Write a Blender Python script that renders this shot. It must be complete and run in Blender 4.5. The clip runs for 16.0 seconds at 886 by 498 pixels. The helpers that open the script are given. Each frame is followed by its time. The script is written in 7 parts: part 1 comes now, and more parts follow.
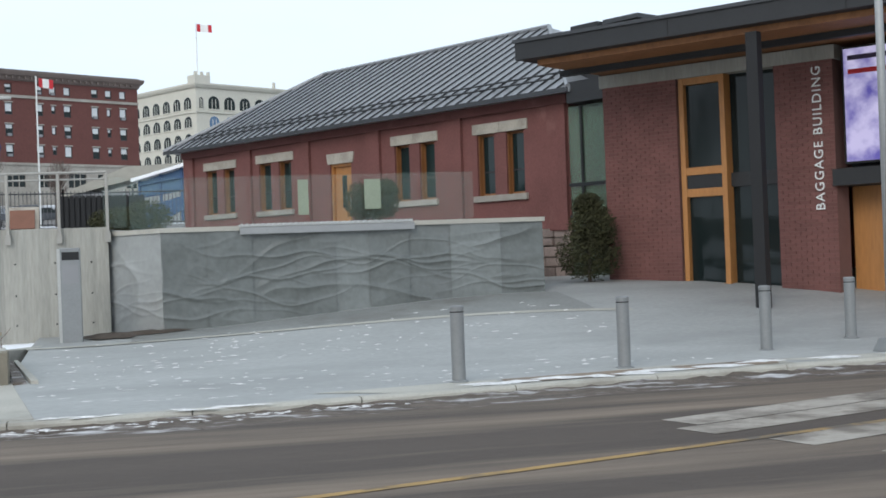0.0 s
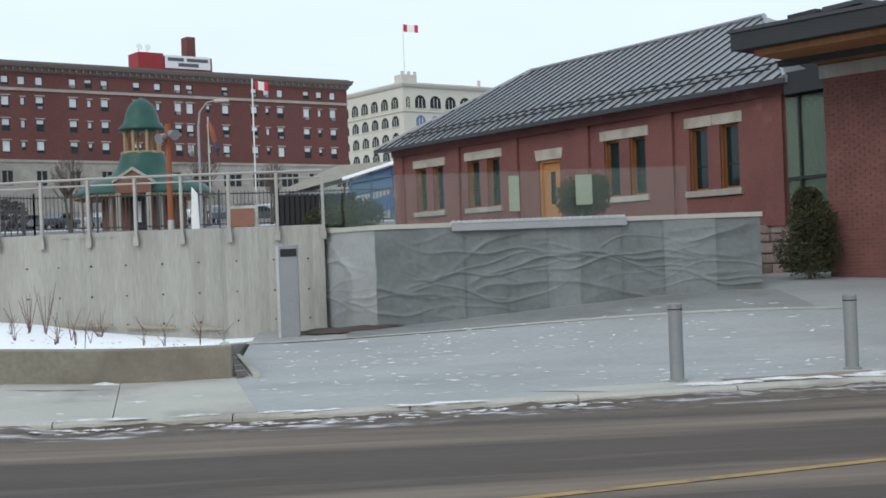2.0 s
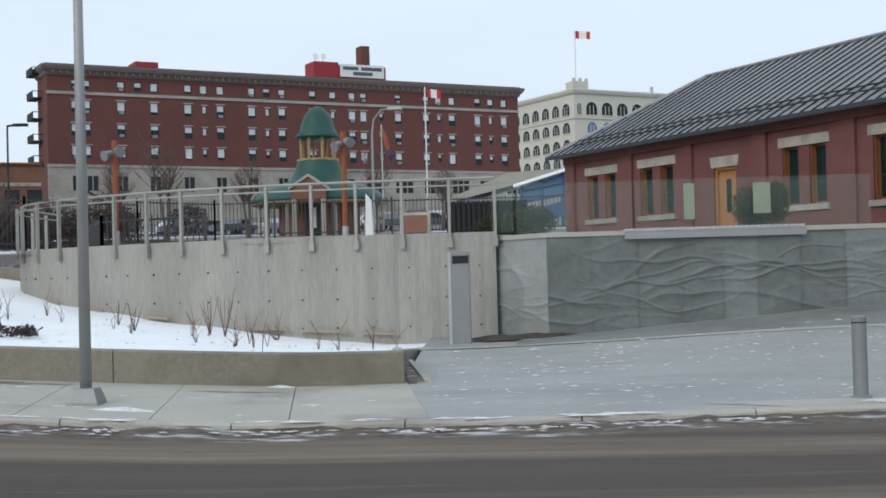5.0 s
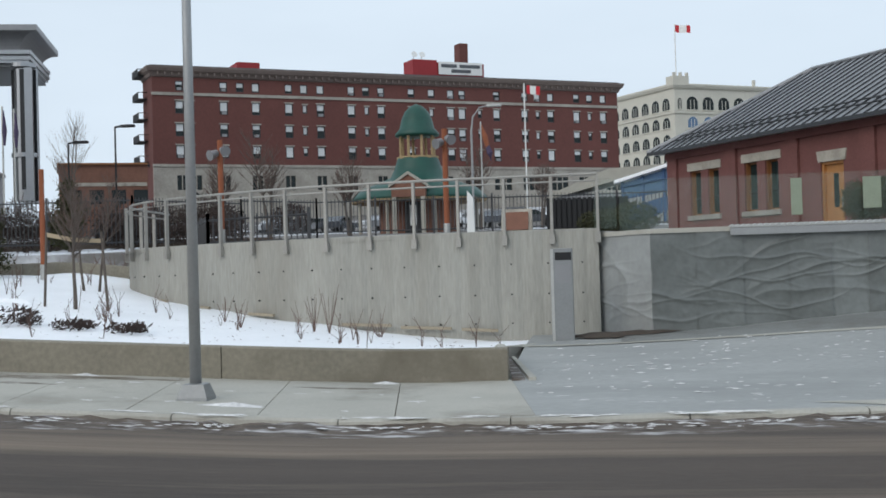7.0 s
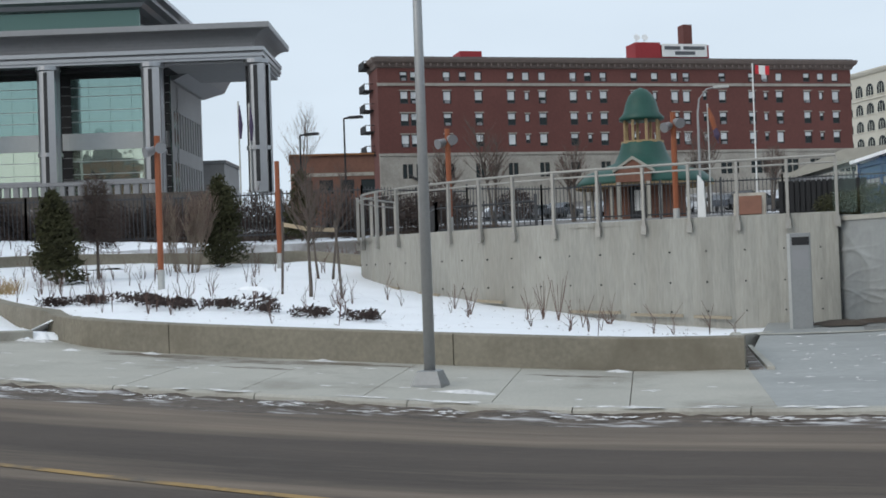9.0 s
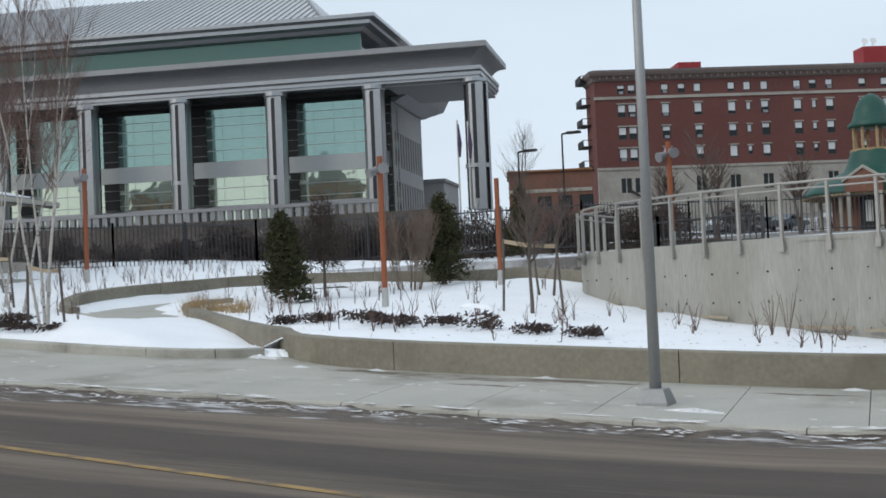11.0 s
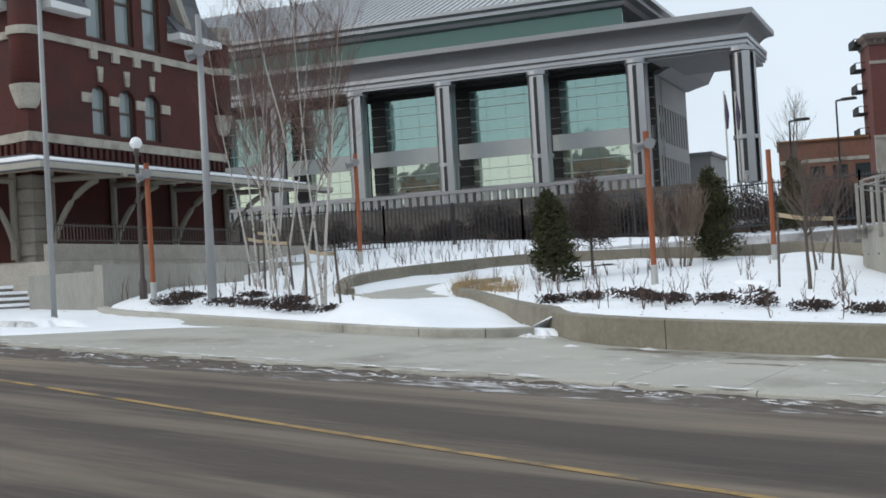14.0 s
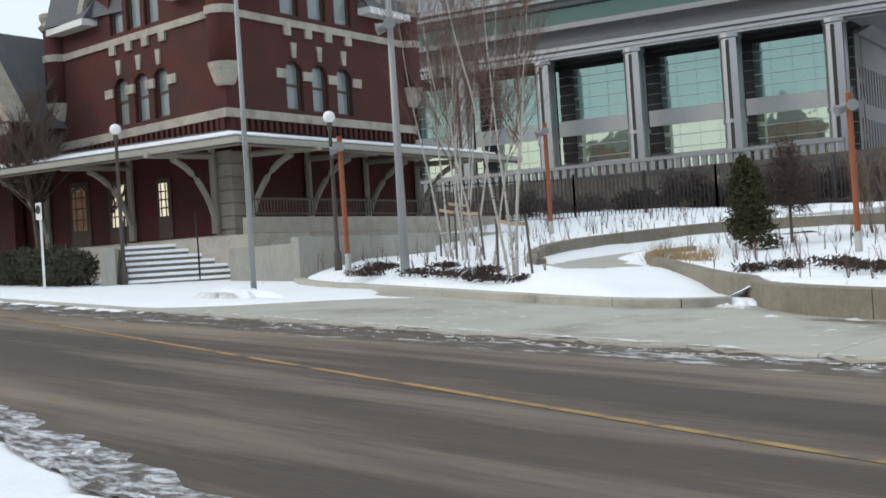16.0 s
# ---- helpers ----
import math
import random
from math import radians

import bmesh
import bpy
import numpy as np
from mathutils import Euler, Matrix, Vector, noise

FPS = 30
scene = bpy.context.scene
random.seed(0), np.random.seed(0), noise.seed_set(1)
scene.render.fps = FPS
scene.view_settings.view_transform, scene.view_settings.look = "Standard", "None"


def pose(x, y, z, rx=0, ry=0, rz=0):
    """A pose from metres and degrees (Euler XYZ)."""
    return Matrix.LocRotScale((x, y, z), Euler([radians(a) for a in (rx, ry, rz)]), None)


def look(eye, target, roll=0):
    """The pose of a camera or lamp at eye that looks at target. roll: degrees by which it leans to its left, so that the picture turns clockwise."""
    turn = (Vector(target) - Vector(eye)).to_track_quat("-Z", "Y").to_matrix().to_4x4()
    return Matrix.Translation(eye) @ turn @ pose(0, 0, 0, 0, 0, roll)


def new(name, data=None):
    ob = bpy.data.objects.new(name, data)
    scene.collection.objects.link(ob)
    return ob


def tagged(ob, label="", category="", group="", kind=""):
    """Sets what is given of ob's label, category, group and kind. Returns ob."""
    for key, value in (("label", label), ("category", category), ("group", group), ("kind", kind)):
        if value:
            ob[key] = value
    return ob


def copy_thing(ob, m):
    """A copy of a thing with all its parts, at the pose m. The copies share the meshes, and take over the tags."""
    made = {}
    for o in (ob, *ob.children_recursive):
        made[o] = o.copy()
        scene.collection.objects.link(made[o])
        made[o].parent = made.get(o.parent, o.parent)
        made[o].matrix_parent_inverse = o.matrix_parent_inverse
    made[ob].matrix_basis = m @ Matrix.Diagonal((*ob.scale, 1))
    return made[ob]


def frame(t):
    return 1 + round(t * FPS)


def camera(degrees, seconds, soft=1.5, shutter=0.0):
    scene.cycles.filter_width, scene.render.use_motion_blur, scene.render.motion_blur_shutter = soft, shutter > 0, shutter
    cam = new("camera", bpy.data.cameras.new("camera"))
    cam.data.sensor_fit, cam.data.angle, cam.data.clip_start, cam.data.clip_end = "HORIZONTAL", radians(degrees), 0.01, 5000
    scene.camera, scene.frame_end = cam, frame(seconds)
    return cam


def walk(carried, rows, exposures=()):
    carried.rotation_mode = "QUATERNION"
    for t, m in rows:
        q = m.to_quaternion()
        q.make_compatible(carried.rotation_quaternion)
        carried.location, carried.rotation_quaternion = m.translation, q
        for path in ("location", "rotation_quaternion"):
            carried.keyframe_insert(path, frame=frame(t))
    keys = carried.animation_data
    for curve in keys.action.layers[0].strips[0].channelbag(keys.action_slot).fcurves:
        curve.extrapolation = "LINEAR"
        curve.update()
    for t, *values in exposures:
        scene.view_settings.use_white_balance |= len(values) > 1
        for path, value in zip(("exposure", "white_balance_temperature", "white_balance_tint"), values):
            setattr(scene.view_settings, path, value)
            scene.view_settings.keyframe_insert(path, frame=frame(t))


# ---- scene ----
cam = camera(37.4, 16.0, soft=1.7)
PATH = [
    (0, (0.146, -0.256, 1.647), (0.618, 1.687, 1.665), -2.2),
    (0.5, (0.127, -0.209, 1.646), (0.503, 1.756, 1.657), -2.3),
    (1, (0.1, -0.16, 1.646), (0.419, 1.814, 1.658), -2.3),
    (1.5, (0.069, -0.117, 1.647), (0.31, 1.869, 1.674), -2.1),
    (2, (0.042, -0.078, 1.648), (0.207, 1.915, 1.673), -2.2),
    (2.5, (0.026, -0.048, 1.649), (0.145, 1.949, 1.648), -2.9),
    (3, (0.027, -0.026, 1.652), (0.082, 1.973, 1.676), -2.3),
    (3.5, (0.034, -0.015, 1.655), (0.018, 1.985, 1.671), -0.8),
    (4, (0.026, -0.01, 1.656), (-0.014, 1.989, 1.703), -1.0),
    (6.5, (-0.038, -0.011, 1.659), (-0.235, 1.979, 1.698), -1.6),
    (7, (-0.064, -0.004, 1.657), (-0.307, 1.98, 1.701), -1.7),
    (7.5, (-0.093, 0.006, 1.657), (-0.421, 1.979, 1.694), -2.2),
    (8, (-0.126, 0.026, 1.661), (-0.521, 1.987, 1.687), -1.9),
    (8.5, (-0.162, 0.054, 1.667), (-0.655, 1.992, 1.692), -1.8),
    (9, (-0.196, 0.083, 1.673), (-0.771, 1.998, 1.707), -2.0),
    (11.5, (-0.287, 0.176, 1.689), (-1.229, 1.939, 1.757), -2.6),
    (12, (-0.304, 0.179, 1.69), (-1.302, 1.911, 1.747), -2.8),
    (12.5, (-0.317, 0.187, 1.693), (-1.396, 1.871, 1.739), -3.2),
    (13, (-0.335, 0.21, 1.7), (-1.463, 1.86, 1.746), -3.4),
    (13.5, (-0.36, 0.242, 1.707), (-1.545, 1.852, 1.755), -3.2),
    (14, (-0.396, 0.273, 1.711), (-1.622, 1.852, 1.768), -3.3),
    (14.5, (-0.43, 0.301, 1.714), (-1.721, 1.828, 1.761), -3.9),
    (15, (-0.467, 0.323, 1.717), (-1.811, 1.804, 1.768), -4.4),
    (15.5, (-0.506, 0.338, 1.721), (-1.896, 1.776, 1.759), -4.2),
    (16, (-0.547, 0.352, 1.726), (-1.989, 1.738, 1.754), -3.7),
]
walk(cam, [(t, look(eye, target, roll)) for t, eye, target, roll in PATH], [(0, 0.38, 6430, 10), (1.5, 0.3, 6420, 10), (3.5, 0.18, 6420, 10), (7, 0.03, 6500, 10), (9, 0.0, 6520, 10), (12.5, 0.06, 6560, 10), (14.5, 0.14, 6680, 10), (16, 0.22, 6780, 10)])

# ---- light ----
SUN_EL, SUN_AZ = 28, 215          # behind the camera, far to the right; veiled by cloud
world = bpy.data.worlds.new("winter_sky")
scene.world = world
world.use_nodes = True
wn, wl = world.node_tree.nodes, world.node_tree.links
sky = wn.new("ShaderNodeTexSky")
sky.sky_type, sky.sun_disc = "NISHITA", False
sky.sun_elevation, sky.sun_rotation = radians(SUN_EL), radians(SUN_AZ)
sky.air_density, sky.dust_density, sky.ozone_density = 1.0, 4.0, 1.0
cloud = wn.new("ShaderNodeMixRGB")          # thin overcast veil over the blue
cloud.inputs[2].default_value = (7.05, 8.15, 9.25, 1)
ctc = wn.new("ShaderNodeTexCoord")
cno = wn.new("ShaderNodeTexNoise")
cno.inputs["Scale"].default_value, cno.inputs["Detail"].default_value = 2.2, 5
cmp_ = wn.new("ShaderNodeMapping")
cmp_.inputs["Scale"].default_value = (1, 1, 3)
crm = wn.new("ShaderNodeMapRange")
crm.inputs["From Min"].default_value, crm.inputs["From Max"].default_value = 0.3, 0.7
crm.inputs["To Min"].default_value, crm.inputs["To Max"].default_value = 0.8, 0.97
wl.new(ctc.outputs["Generated"], cmp_.inputs[0])
wl.new(cmp_.outputs[0], cno.inputs["Vector"])
wl.new(cno.outputs["Fac"], crm.inputs["Value"])
wl.new(crm.outputs[0], cloud.inputs[0])
wl.new(sky.outputs[0], cloud.inputs[1])
wl.new(cloud.outputs[0], wn["Background"].inputs[0])
wn["Background"].inputs[1].default_value = 0.105
sun = new("sun", bpy.data.lights.new("sun", "SUN"))
sun.data.energy, sun.data.angle, sun.data.color = 0.8, radians(25), (1.0, 0.97, 0.93)
_a = radians(SUN_AZ)
sun.matrix_world = look((30 * math.sin(_a), 30 * math.cos(_a), 16), (0, 0, 0))


# ---- materials ----
def mat(name, color, rough=0.8, metal=0.0, var=0.15, scale=3.0, fine=40.0, bump=0.15, stain=None, stain_at=(0.55, 0.7), stretch=(1, 1, 1), island=0.0, coat=0.0):
    """A surface with coarse and fine variation of its colour, fine relief and, if given, stains of a second colour."""
    m = bpy.data.materials.new(name)
    m.use_nodes = True
    n, l = m.node_tree.nodes, m.node_tree.links
    b = n["Principled BSDF"]
    b.inputs["Roughness"].default_value, b.inputs["Metallic"].default_value = rough, metal
    b.inputs["Coat Weight"].default_value = coat
    tc = n.new("ShaderNodeTexCoord")
    geo = n.new("ShaderNodeNewGeometry")
    mp = n.new("ShaderNodeMapping")
    mp.inputs["Scale"].default_value = stretch
    l.new(geo.outputs["Position"], mp.inputs[0])
    n1, n2 = n.new("ShaderNodeTexNoise"), n.new("ShaderNodeTexNoise")
    n1.inputs["Scale"].default_value, n1.inputs["Detail"].default_value = scale, 4
    n2.inputs["Scale"].default_value, n2.inputs["Detail"].default_value = fine, 3
    l.new(mp.outputs[0], n1.inputs["Vector"])
    l.new(mp.outputs[0], n2.inputs["Vector"])
    add = n.new("ShaderNodeMath")
    add.operation = "ADD"
    l.new(n1.outputs["Fac"], add.inputs[0])
    l.new(n2.outputs["Fac"], add.inputs[1])
    src = add.outputs[0]
    if island:
        oi = n.new("ShaderNodeObjectInfo")
        rr = n.new("ShaderNodeMath")
        rr.operation = "ADD"
        l.new(geo.outputs["Random Per Island"], rr.inputs[0])
        l.new(oi.outputs["Random"], rr.inputs[1])
        fr = n.new("ShaderNodeMath")
        fr.operation = "FRACT"
        l.new(rr.outputs[0], fr.inputs[0])
        ms = n.new("ShaderNodeMath")
        ms.operation = "MULTIPLY_ADD"
        ms.inputs[1].default_value, ms.inputs[2].default_value = island, -island / 2
        l.new(fr.outputs[0], ms.inputs[0])
        ad2 = n.new("ShaderNodeMath")
        ad2.operation = "ADD"
        l.new(add.outputs[0], ad2.inputs[0])
        l.new(ms.outputs[0], ad2.inputs[1])
        src = ad2.outputs[0]
    mr = n.new("ShaderNodeMapRange")
    mr.inputs["From Min"].default_value, mr.inputs["From Max"].default_value = 0.6, 1.4
    mr.inputs["To Min"].default_value, mr.inputs["To Max"].default_value = 1 - var, 1 + var
    l.new(src, mr.inputs["Value"])
    mul = n.new("ShaderNodeMixRGB")
    mul.blend_type, mul.inputs[0].default_value = "MULTIPLY", 1
    mul.inputs[1].default_value = (*color, 1)
    l.new(mr.outputs[0], mul.inputs[2])
    out = mul.outputs[0]
    if stain:
        n3 = n.new("ShaderNodeTexNoise")
        n3.inputs["Scale"].default_value, n3.inputs["Detail"].default_value, n3.inputs["Roughness"].default_value = scale * 0.6, 8, 0.65
        l.new(mp.outputs[0], n3.inputs["Vector"])
        rp = n.new("ShaderNodeMapRange")
        rp.inputs["From Min"].default_value, rp.inputs["From Max"].default_value = stain_at
        l.new(n3.outputs["Fac"], rp.inputs["Value"])
        mx = n.new("ShaderNodeMixRGB")
        mx.inputs[2].default_value = (*stain, 1)
        l.new(rp.outputs[0], mx.inputs[0])
        l.new(out, mx.inputs[1])
        out = mx.outputs[0]
    l.new(out, b.inputs["Base Color"])
    if bump:
        bp = n.new("ShaderNodeBump")
        bp.inputs["Strength"].default_value, bp.inputs["Distance"].default_value = bump, 0.02
        l.new(n2.outputs["Fac"], bp.inputs["Height"])
        l.new(bp.outputs[0], b.inputs["Normal"])
    return m


def glass_mat(name, color, rough=0.03, spec=0.5):
    """Dark window glass that mirrors the sky and street."""
    m = bpy.data.materials.new(name)
    m.use_nodes = True
    b = m.node_tree.nodes["Principled BSDF"]
    b.inputs["Base Color"].default_value = (*color, 1)
    b.inputs["Roughness"].default_value, b.inputs["Specular IOR Level"].default_value = rough, spec
    return m


def mirror_mat(name, color, metal, rough):
    """Coated glass that mirrors the sky with a tint, slightly wavy from pane to pane."""
    m = glass_mat(name, color, rough)
    n, l = m.node_tree.nodes, m.node_tree.links
    n["Principled BSDF"].inputs["Metallic"].default_value = metal
    t, g, b = n.new("ShaderNodeTexNoise"), n.new("ShaderNodeNewGeometry"), n.new("ShaderNodeBump")
    t.inputs["Scale"].default_value = 0.5
    b.inputs["Strength"].default_value, b.inputs["Distance"].default_value = 0.15, 0.1
    l.new(g.outputs["Position"], t.inputs["Vector"])
    l.new(t.outputs["Fac"], b.inputs["Height"])
    l.new(b.outputs[0], n["Principled BSDF"].inputs["Normal"])
    return m


def clear_mat(name, color, alpha):
    """Thin clear glass with a faint tint."""
    m = bpy.data.materials.new(name)
    m.use_nodes = True
    b = m.node_tree.nodes["Principled BSDF"]
    b.inputs["Base Color"].default_value = (*color, 1)
    b.inputs["Roughness"].default_value, b.inputs["Alpha"].default_value = 0.02, alpha
    return m


M = dict(
    asphalt=mat("asphalt", (0.068, 0.051, 0.040), 0.85, var=0.36, scale=0.6, fine=30, stain=(0.27, 0.21, 0.155), stain_at=(0.47, 0.69), stretch=(0.1, 1.4, 1), bump=0.3),
    damp=mat("damp_concrete", (0.15, 0.122, 0.092), 0.55, var=0.25, scale=2.5, fine=20, stain=(0.33, 0.31, 0.27), stain_at=(0.47, 0.62)),
    slush=mat("slush", (0.10, 0.077, 0.06), 0.7, var=0.55, scale=6, fine=30, bump=0.9, stain=(0.55, 0.54, 0.54), stain_at=(0.53, 0.66), stretch=(0.3, 1.6, 1)),
    dirtysnow=mat("trodden_snow", (0.66, 0.65, 0.64), 0.8, var=0.3, scale=4, fine=20, bump=0.4),
    snow=mat("snow", (0.93, 0.94, 0.96), 0.75, var=0.05, scale=1.2, fine=14, bump=0.25),
    concrete=mat("concrete_walk", (0.425, 0.408, 0.358), 0.85, var=0.14, scale=0.8, fine=30, stain=(0.22, 0.20, 0.165), stain_at=(0.52, 0.75)),
    plaza=mat("plaza_concrete", (0.345, 0.35, 0.338), 0.72, var=0.2, scale=0.6, fine=16, stain=(0.28, 0.285, 0.275), stain_at=(0.48, 0.66), stretch=(0.6, 1.3, 1)),
    wallcon=mat("cast_concrete", (0.335, 0.325, 0.288), 0.85, var=0.2, scale=0.7, fine=16, bump=0.35, stain=(0.25, 0.232, 0.195), stain_at=(0.5, 0.75), stretch=(1.6, 1.6, 0.22)),
    seatcon=mat("seat_wall_concrete", (0.235, 0.212, 0.165), 0.85, var=0.24, scale=0.9, fine=14, stain=(0.16, 0.14, 0.105), stain_at=(0.5, 0.68)),
    brick=mat("red_brick_wall", (0.168, 0.067, 0.059), 0.9, var=0.22, scale=1.2, fine=18, stain=(0.26, 0.13, 0.11), stain_at=(0.58, 0.8)),
    brickp=mat("red_brick", (0.172, 0.075, 0.065), 0.9, var=0.2, scale=2, fine=30, island=0.4),
    mortar=mat("mortar", (0.20, 0.105, 0.092), 0.95, var=0.1, scale=4, fine=40),
    hotelbrick=mat("dark_red_brick", (0.132, 0.05, 0.042), 0.9, var=0.15, scale=0.25, fine=3, bump=0),
    stationbrick=mat("deep_red_brick", (0.08, 0.021, 0.0165), 0.9, var=0.25, scale=1, fine=12, stain=(0.05, 0.024, 0.021), stain_at=(0.48, 0.68)),
    ledger=mat("weathered_ledger_timber", (0.33, 0.28, 0.205), 0.85, var=0.3, scale=2, fine=25, stretch=(0.4, 1, 3)),
    wornrail=mat("weathered_iron", (0.085, 0.068, 0.06), 0.7, 0.2, var=0.25, scale=3, fine=25, bump=0.05),
    stone=mat("pale_limestone", (0.42, 0.385, 0.325), 0.85, var=0.22, scale=2, fine=20, stain=(0.27, 0.24, 0.2), stain_at=(0.5, 0.68)),
    graystone=mat("grey_limestone", (0.36, 0.33, 0.285), 0.9, var=0.2, scale=2, fine=15, island=0.6),
    cream=mat("cream_brick", (0.58, 0.555, 0.48), 0.9, var=0.08, scale=0.3, fine=3, bump=0),
    roofmetal=mat("grey_standing_seam_metal", (0.27, 0.275, 0.285), 0.45, 0.4, var=0.1, scale=0.8, fine=10, bump=0.03),
    darkmetal=mat("dark_bronze_metal", (0.022, 0.0225, 0.024), 0.6, 0.1, var=0.15, scale=2, fine=20, bump=0.03),
    grey_metal=mat("grey_painted_steel", (0.32, 0.325, 0.325), 0.5, 0.3, var=0.08, scale=3, fine=25, bump=0.03),
    railsteel=mat("dull_rail_steel", (0.34, 0.325, 0.295), 0.5, 0.35, var=0.12, scale=6, fine=30, bump=0.03),
    galv=mat("galvanised_steel", (0.46, 0.46, 0.44), 0.45, 0.5, var=0.12, scale=6, fine=30, bump=0.03),
    wood=mat("varnished_orange_wood", (0.40, 0.18, 0.055), 0.45, var=0.18, scale=3, fine=30, stretch=(1, 1, 0.12)),
    soffit=mat("warm_wood_soffit", (0.27, 0.115, 0.042), 0.6, var=0.25, scale=3, fine=12),
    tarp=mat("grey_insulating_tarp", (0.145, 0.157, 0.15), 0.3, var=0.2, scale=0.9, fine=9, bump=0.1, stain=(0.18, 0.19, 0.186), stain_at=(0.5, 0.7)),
    # lit copy of the grey tarp: light on the angled end is in its colour
    tarplit=mat("lit_insulating_tarp", (0.31, 0.32, 0.312), 0.45, var=0.12, scale=1.2, fine=9, bump=0.1),
    glass=glass_mat("dark_window_glass", (0.012, 0.018, 0.018), 0.03, 0.28),
    glassgreen=mirror_mat("green_mirror_glass", (0.28, 0.42, 0.39), 0.75, 0.05),
    clear=clear_mat("clear_glass", (0.45, 0.62, 0.56), 0.05),
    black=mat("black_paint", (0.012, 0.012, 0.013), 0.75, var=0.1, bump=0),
    greenroof=mat("green_painted_roof", (0.010, 0.068, 0.05), 0.5, var=0.2, scale=1.5, fine=10, bump=0.05),
    silver=mat("silver_aluminium_cladding", (0.36, 0.365, 0.375), 0.3, 0.85, var=0.06, scale=0.3, fine=3, bump=0),
    silverdark=mat("dull_aluminium_cladding", (0.27, 0.27, 0.275), 0.42, 0.4, var=0.08, scale=0.3, fine=3, bump=0),
    white=mat("white_paint", (0.78, 0.78, 0.76), 0.6, var=0.05, bump=0.03),
    blind=mat("white_window_blind", (0.66, 0.68, 0.68), 0.7, var=0.08, scale=0.5, fine=2, bump=0),
    yellow=mat("worn_yellow_road_paint", (0.34, 0.215, 0.075), 0.8, var=0.25, scale=2, fine=14, stain=(0.11, 0.09, 0.07), stain_at=(0.48, 0.62)),
    roadwhite=mat("worn_white_road_paint", (0.35, 0.315, 0.27), 0.8, var=0.2, scale=2, fine=14, stain=(0.16, 0.135, 0.11), stain_at=(0.45, 0.6)),
    orange=mat("orange_stained_post", (0.27, 0.08, 0.032), 0.7, var=0.15, scale=2, fine=20, stretch=(1, 1, 0.2)),
    bark=mat("dark_bark", (0.11, 0.09, 0.075), 0.95, var=0.3, scale=6, fine=40),
    birch=mat("pale_birch_bark", (0.46, 0.43, 0.39), 0.8, var=0.25, scale=8, fine=30, stain=(0.08, 0.07, 0.06), stain_at=(0.58, 0.64), stretch=(1, 1, 3)),
    twig=mat("brown_twigs", (0.14, 0.088, 0.072), 0.95, var=0.2, bump=0),
    needle=mat("dark_evergreen_needles", (0.042, 0.042, 0.016), 1.0, var=0.5, scale=3, fine=20, bump=0),
    shrubleaf=mat("winter_shrub_leaves", (0.042, 0.025, 0.02), 0.8, var=0.5, scale=6, fine=30, bump=0),
    drygrass=mat("dry_grass", (0.36, 0.26, 0.14), 0.9, var=0.3, scale=6, fine=30, bump=0),
    soil=mat("bare_soil", (0.075, 0.058, 0.045), 0.95, var=0.3, scale=3, fine=25, bump=0.5),
    timber=mat("rough_timber", (0.34, 0.27, 0.19), 0.85, var=0.2, scale=3, fine=25, stretch=(1, 1, 1)),
    beam=mat("pale_painted_timber", (0.36, 0.34, 0.29), 0.7, var=0.12, scale=2, fine=20),
    rooftile=mat("dark_slate_roof", (0.10, 0.105, 0.115), 0.7, var=0.2, scale=1.5, fine=12),
    distant=mat("far_hillside_ground", (0.16, 0.15, 0.14), 0.95, var=0.3, scale=0.1, fine=1, bump=0, stain=(0.7, 0.72, 0.75), stain_at=(0.5, 0.6)),
    blue=mat("blue_painted_steel", (0.04, 0.09, 0.20), 0.5, 0.2, var=0.15, scale=1, fine=10, bump=0),
    red=mat("red_cloth", (0.55, 0.03, 0.04), 0.8, var=0.1, bump=0),
    purple=mat("purple_cloth", (0.07, 0.05, 0.10), 0.8, var=0.1, bump=0),
    globe=mat("opal_globe_glass", (0.85, 0.86, 0.86), 0.25, var=0.02, bump=0),
    carwhite=mat("white_car_paint", (0.7, 0.71, 0.73), 0.25, var=0.04, bump=0, coat=0.5),
    cardark=mat("dark_car_paint", (0.05, 0.055, 0.065), 0.25, var=0.1, bump=0, coat=0.5),
    carsilver=mat("silver_car_paint", (0.35, 0.36, 0.38), 0.25, 0.5, var=0.05, bump=0, coat=0.5),
    tarplight2=mat("lighter_grey_tarp", (0.19, 0.205, 0.198), 0.42, var=0.15, scale=0.9, fine=9, bump=0.1),
    rubble=mat("mixed_field_stone", (0.27, 0.21, 0.185), 0.9, var=0.3, scale=5, fine=25, island=0.9),
    darkmetal2=mat("dark_grey_seam_metal", (0.06, 0.062, 0.066), 0.5, 0.4, var=0.1, bump=0.02),
    glasslink=clear_mat("green_link_glass", (0.16, 0.24, 0.17), 0.4),
    hotelcornice=mat("weathered_cornice", (0.16, 0.125, 0.11), 0.85, var=0.15, scale=0.5, fine=4, bump=0),
    redpaint=mat("red_painted_roof_house", (0.30, 0.025, 0.03), 0.7, var=0.1, scale=0.5, fine=4, bump=0),
    glassblue=glass_mat("blue_window_glass", (0.10, 0.17, 0.28), 0.05, 0.6),
    brownbrick=mat("brown_brick", (0.20, 0.095, 0.065), 0.9, var=0.2, scale=0.6, fine=6, bump=0),
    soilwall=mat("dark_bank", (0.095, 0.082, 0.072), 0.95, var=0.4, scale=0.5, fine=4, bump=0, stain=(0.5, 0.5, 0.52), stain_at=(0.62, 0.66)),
    roofpale=mat("pale_ribbed_roof_metal", (0.55, 0.56, 0.57), 0.5, 0.2, var=0.06, scale=0.3, fine=3, bump=0),
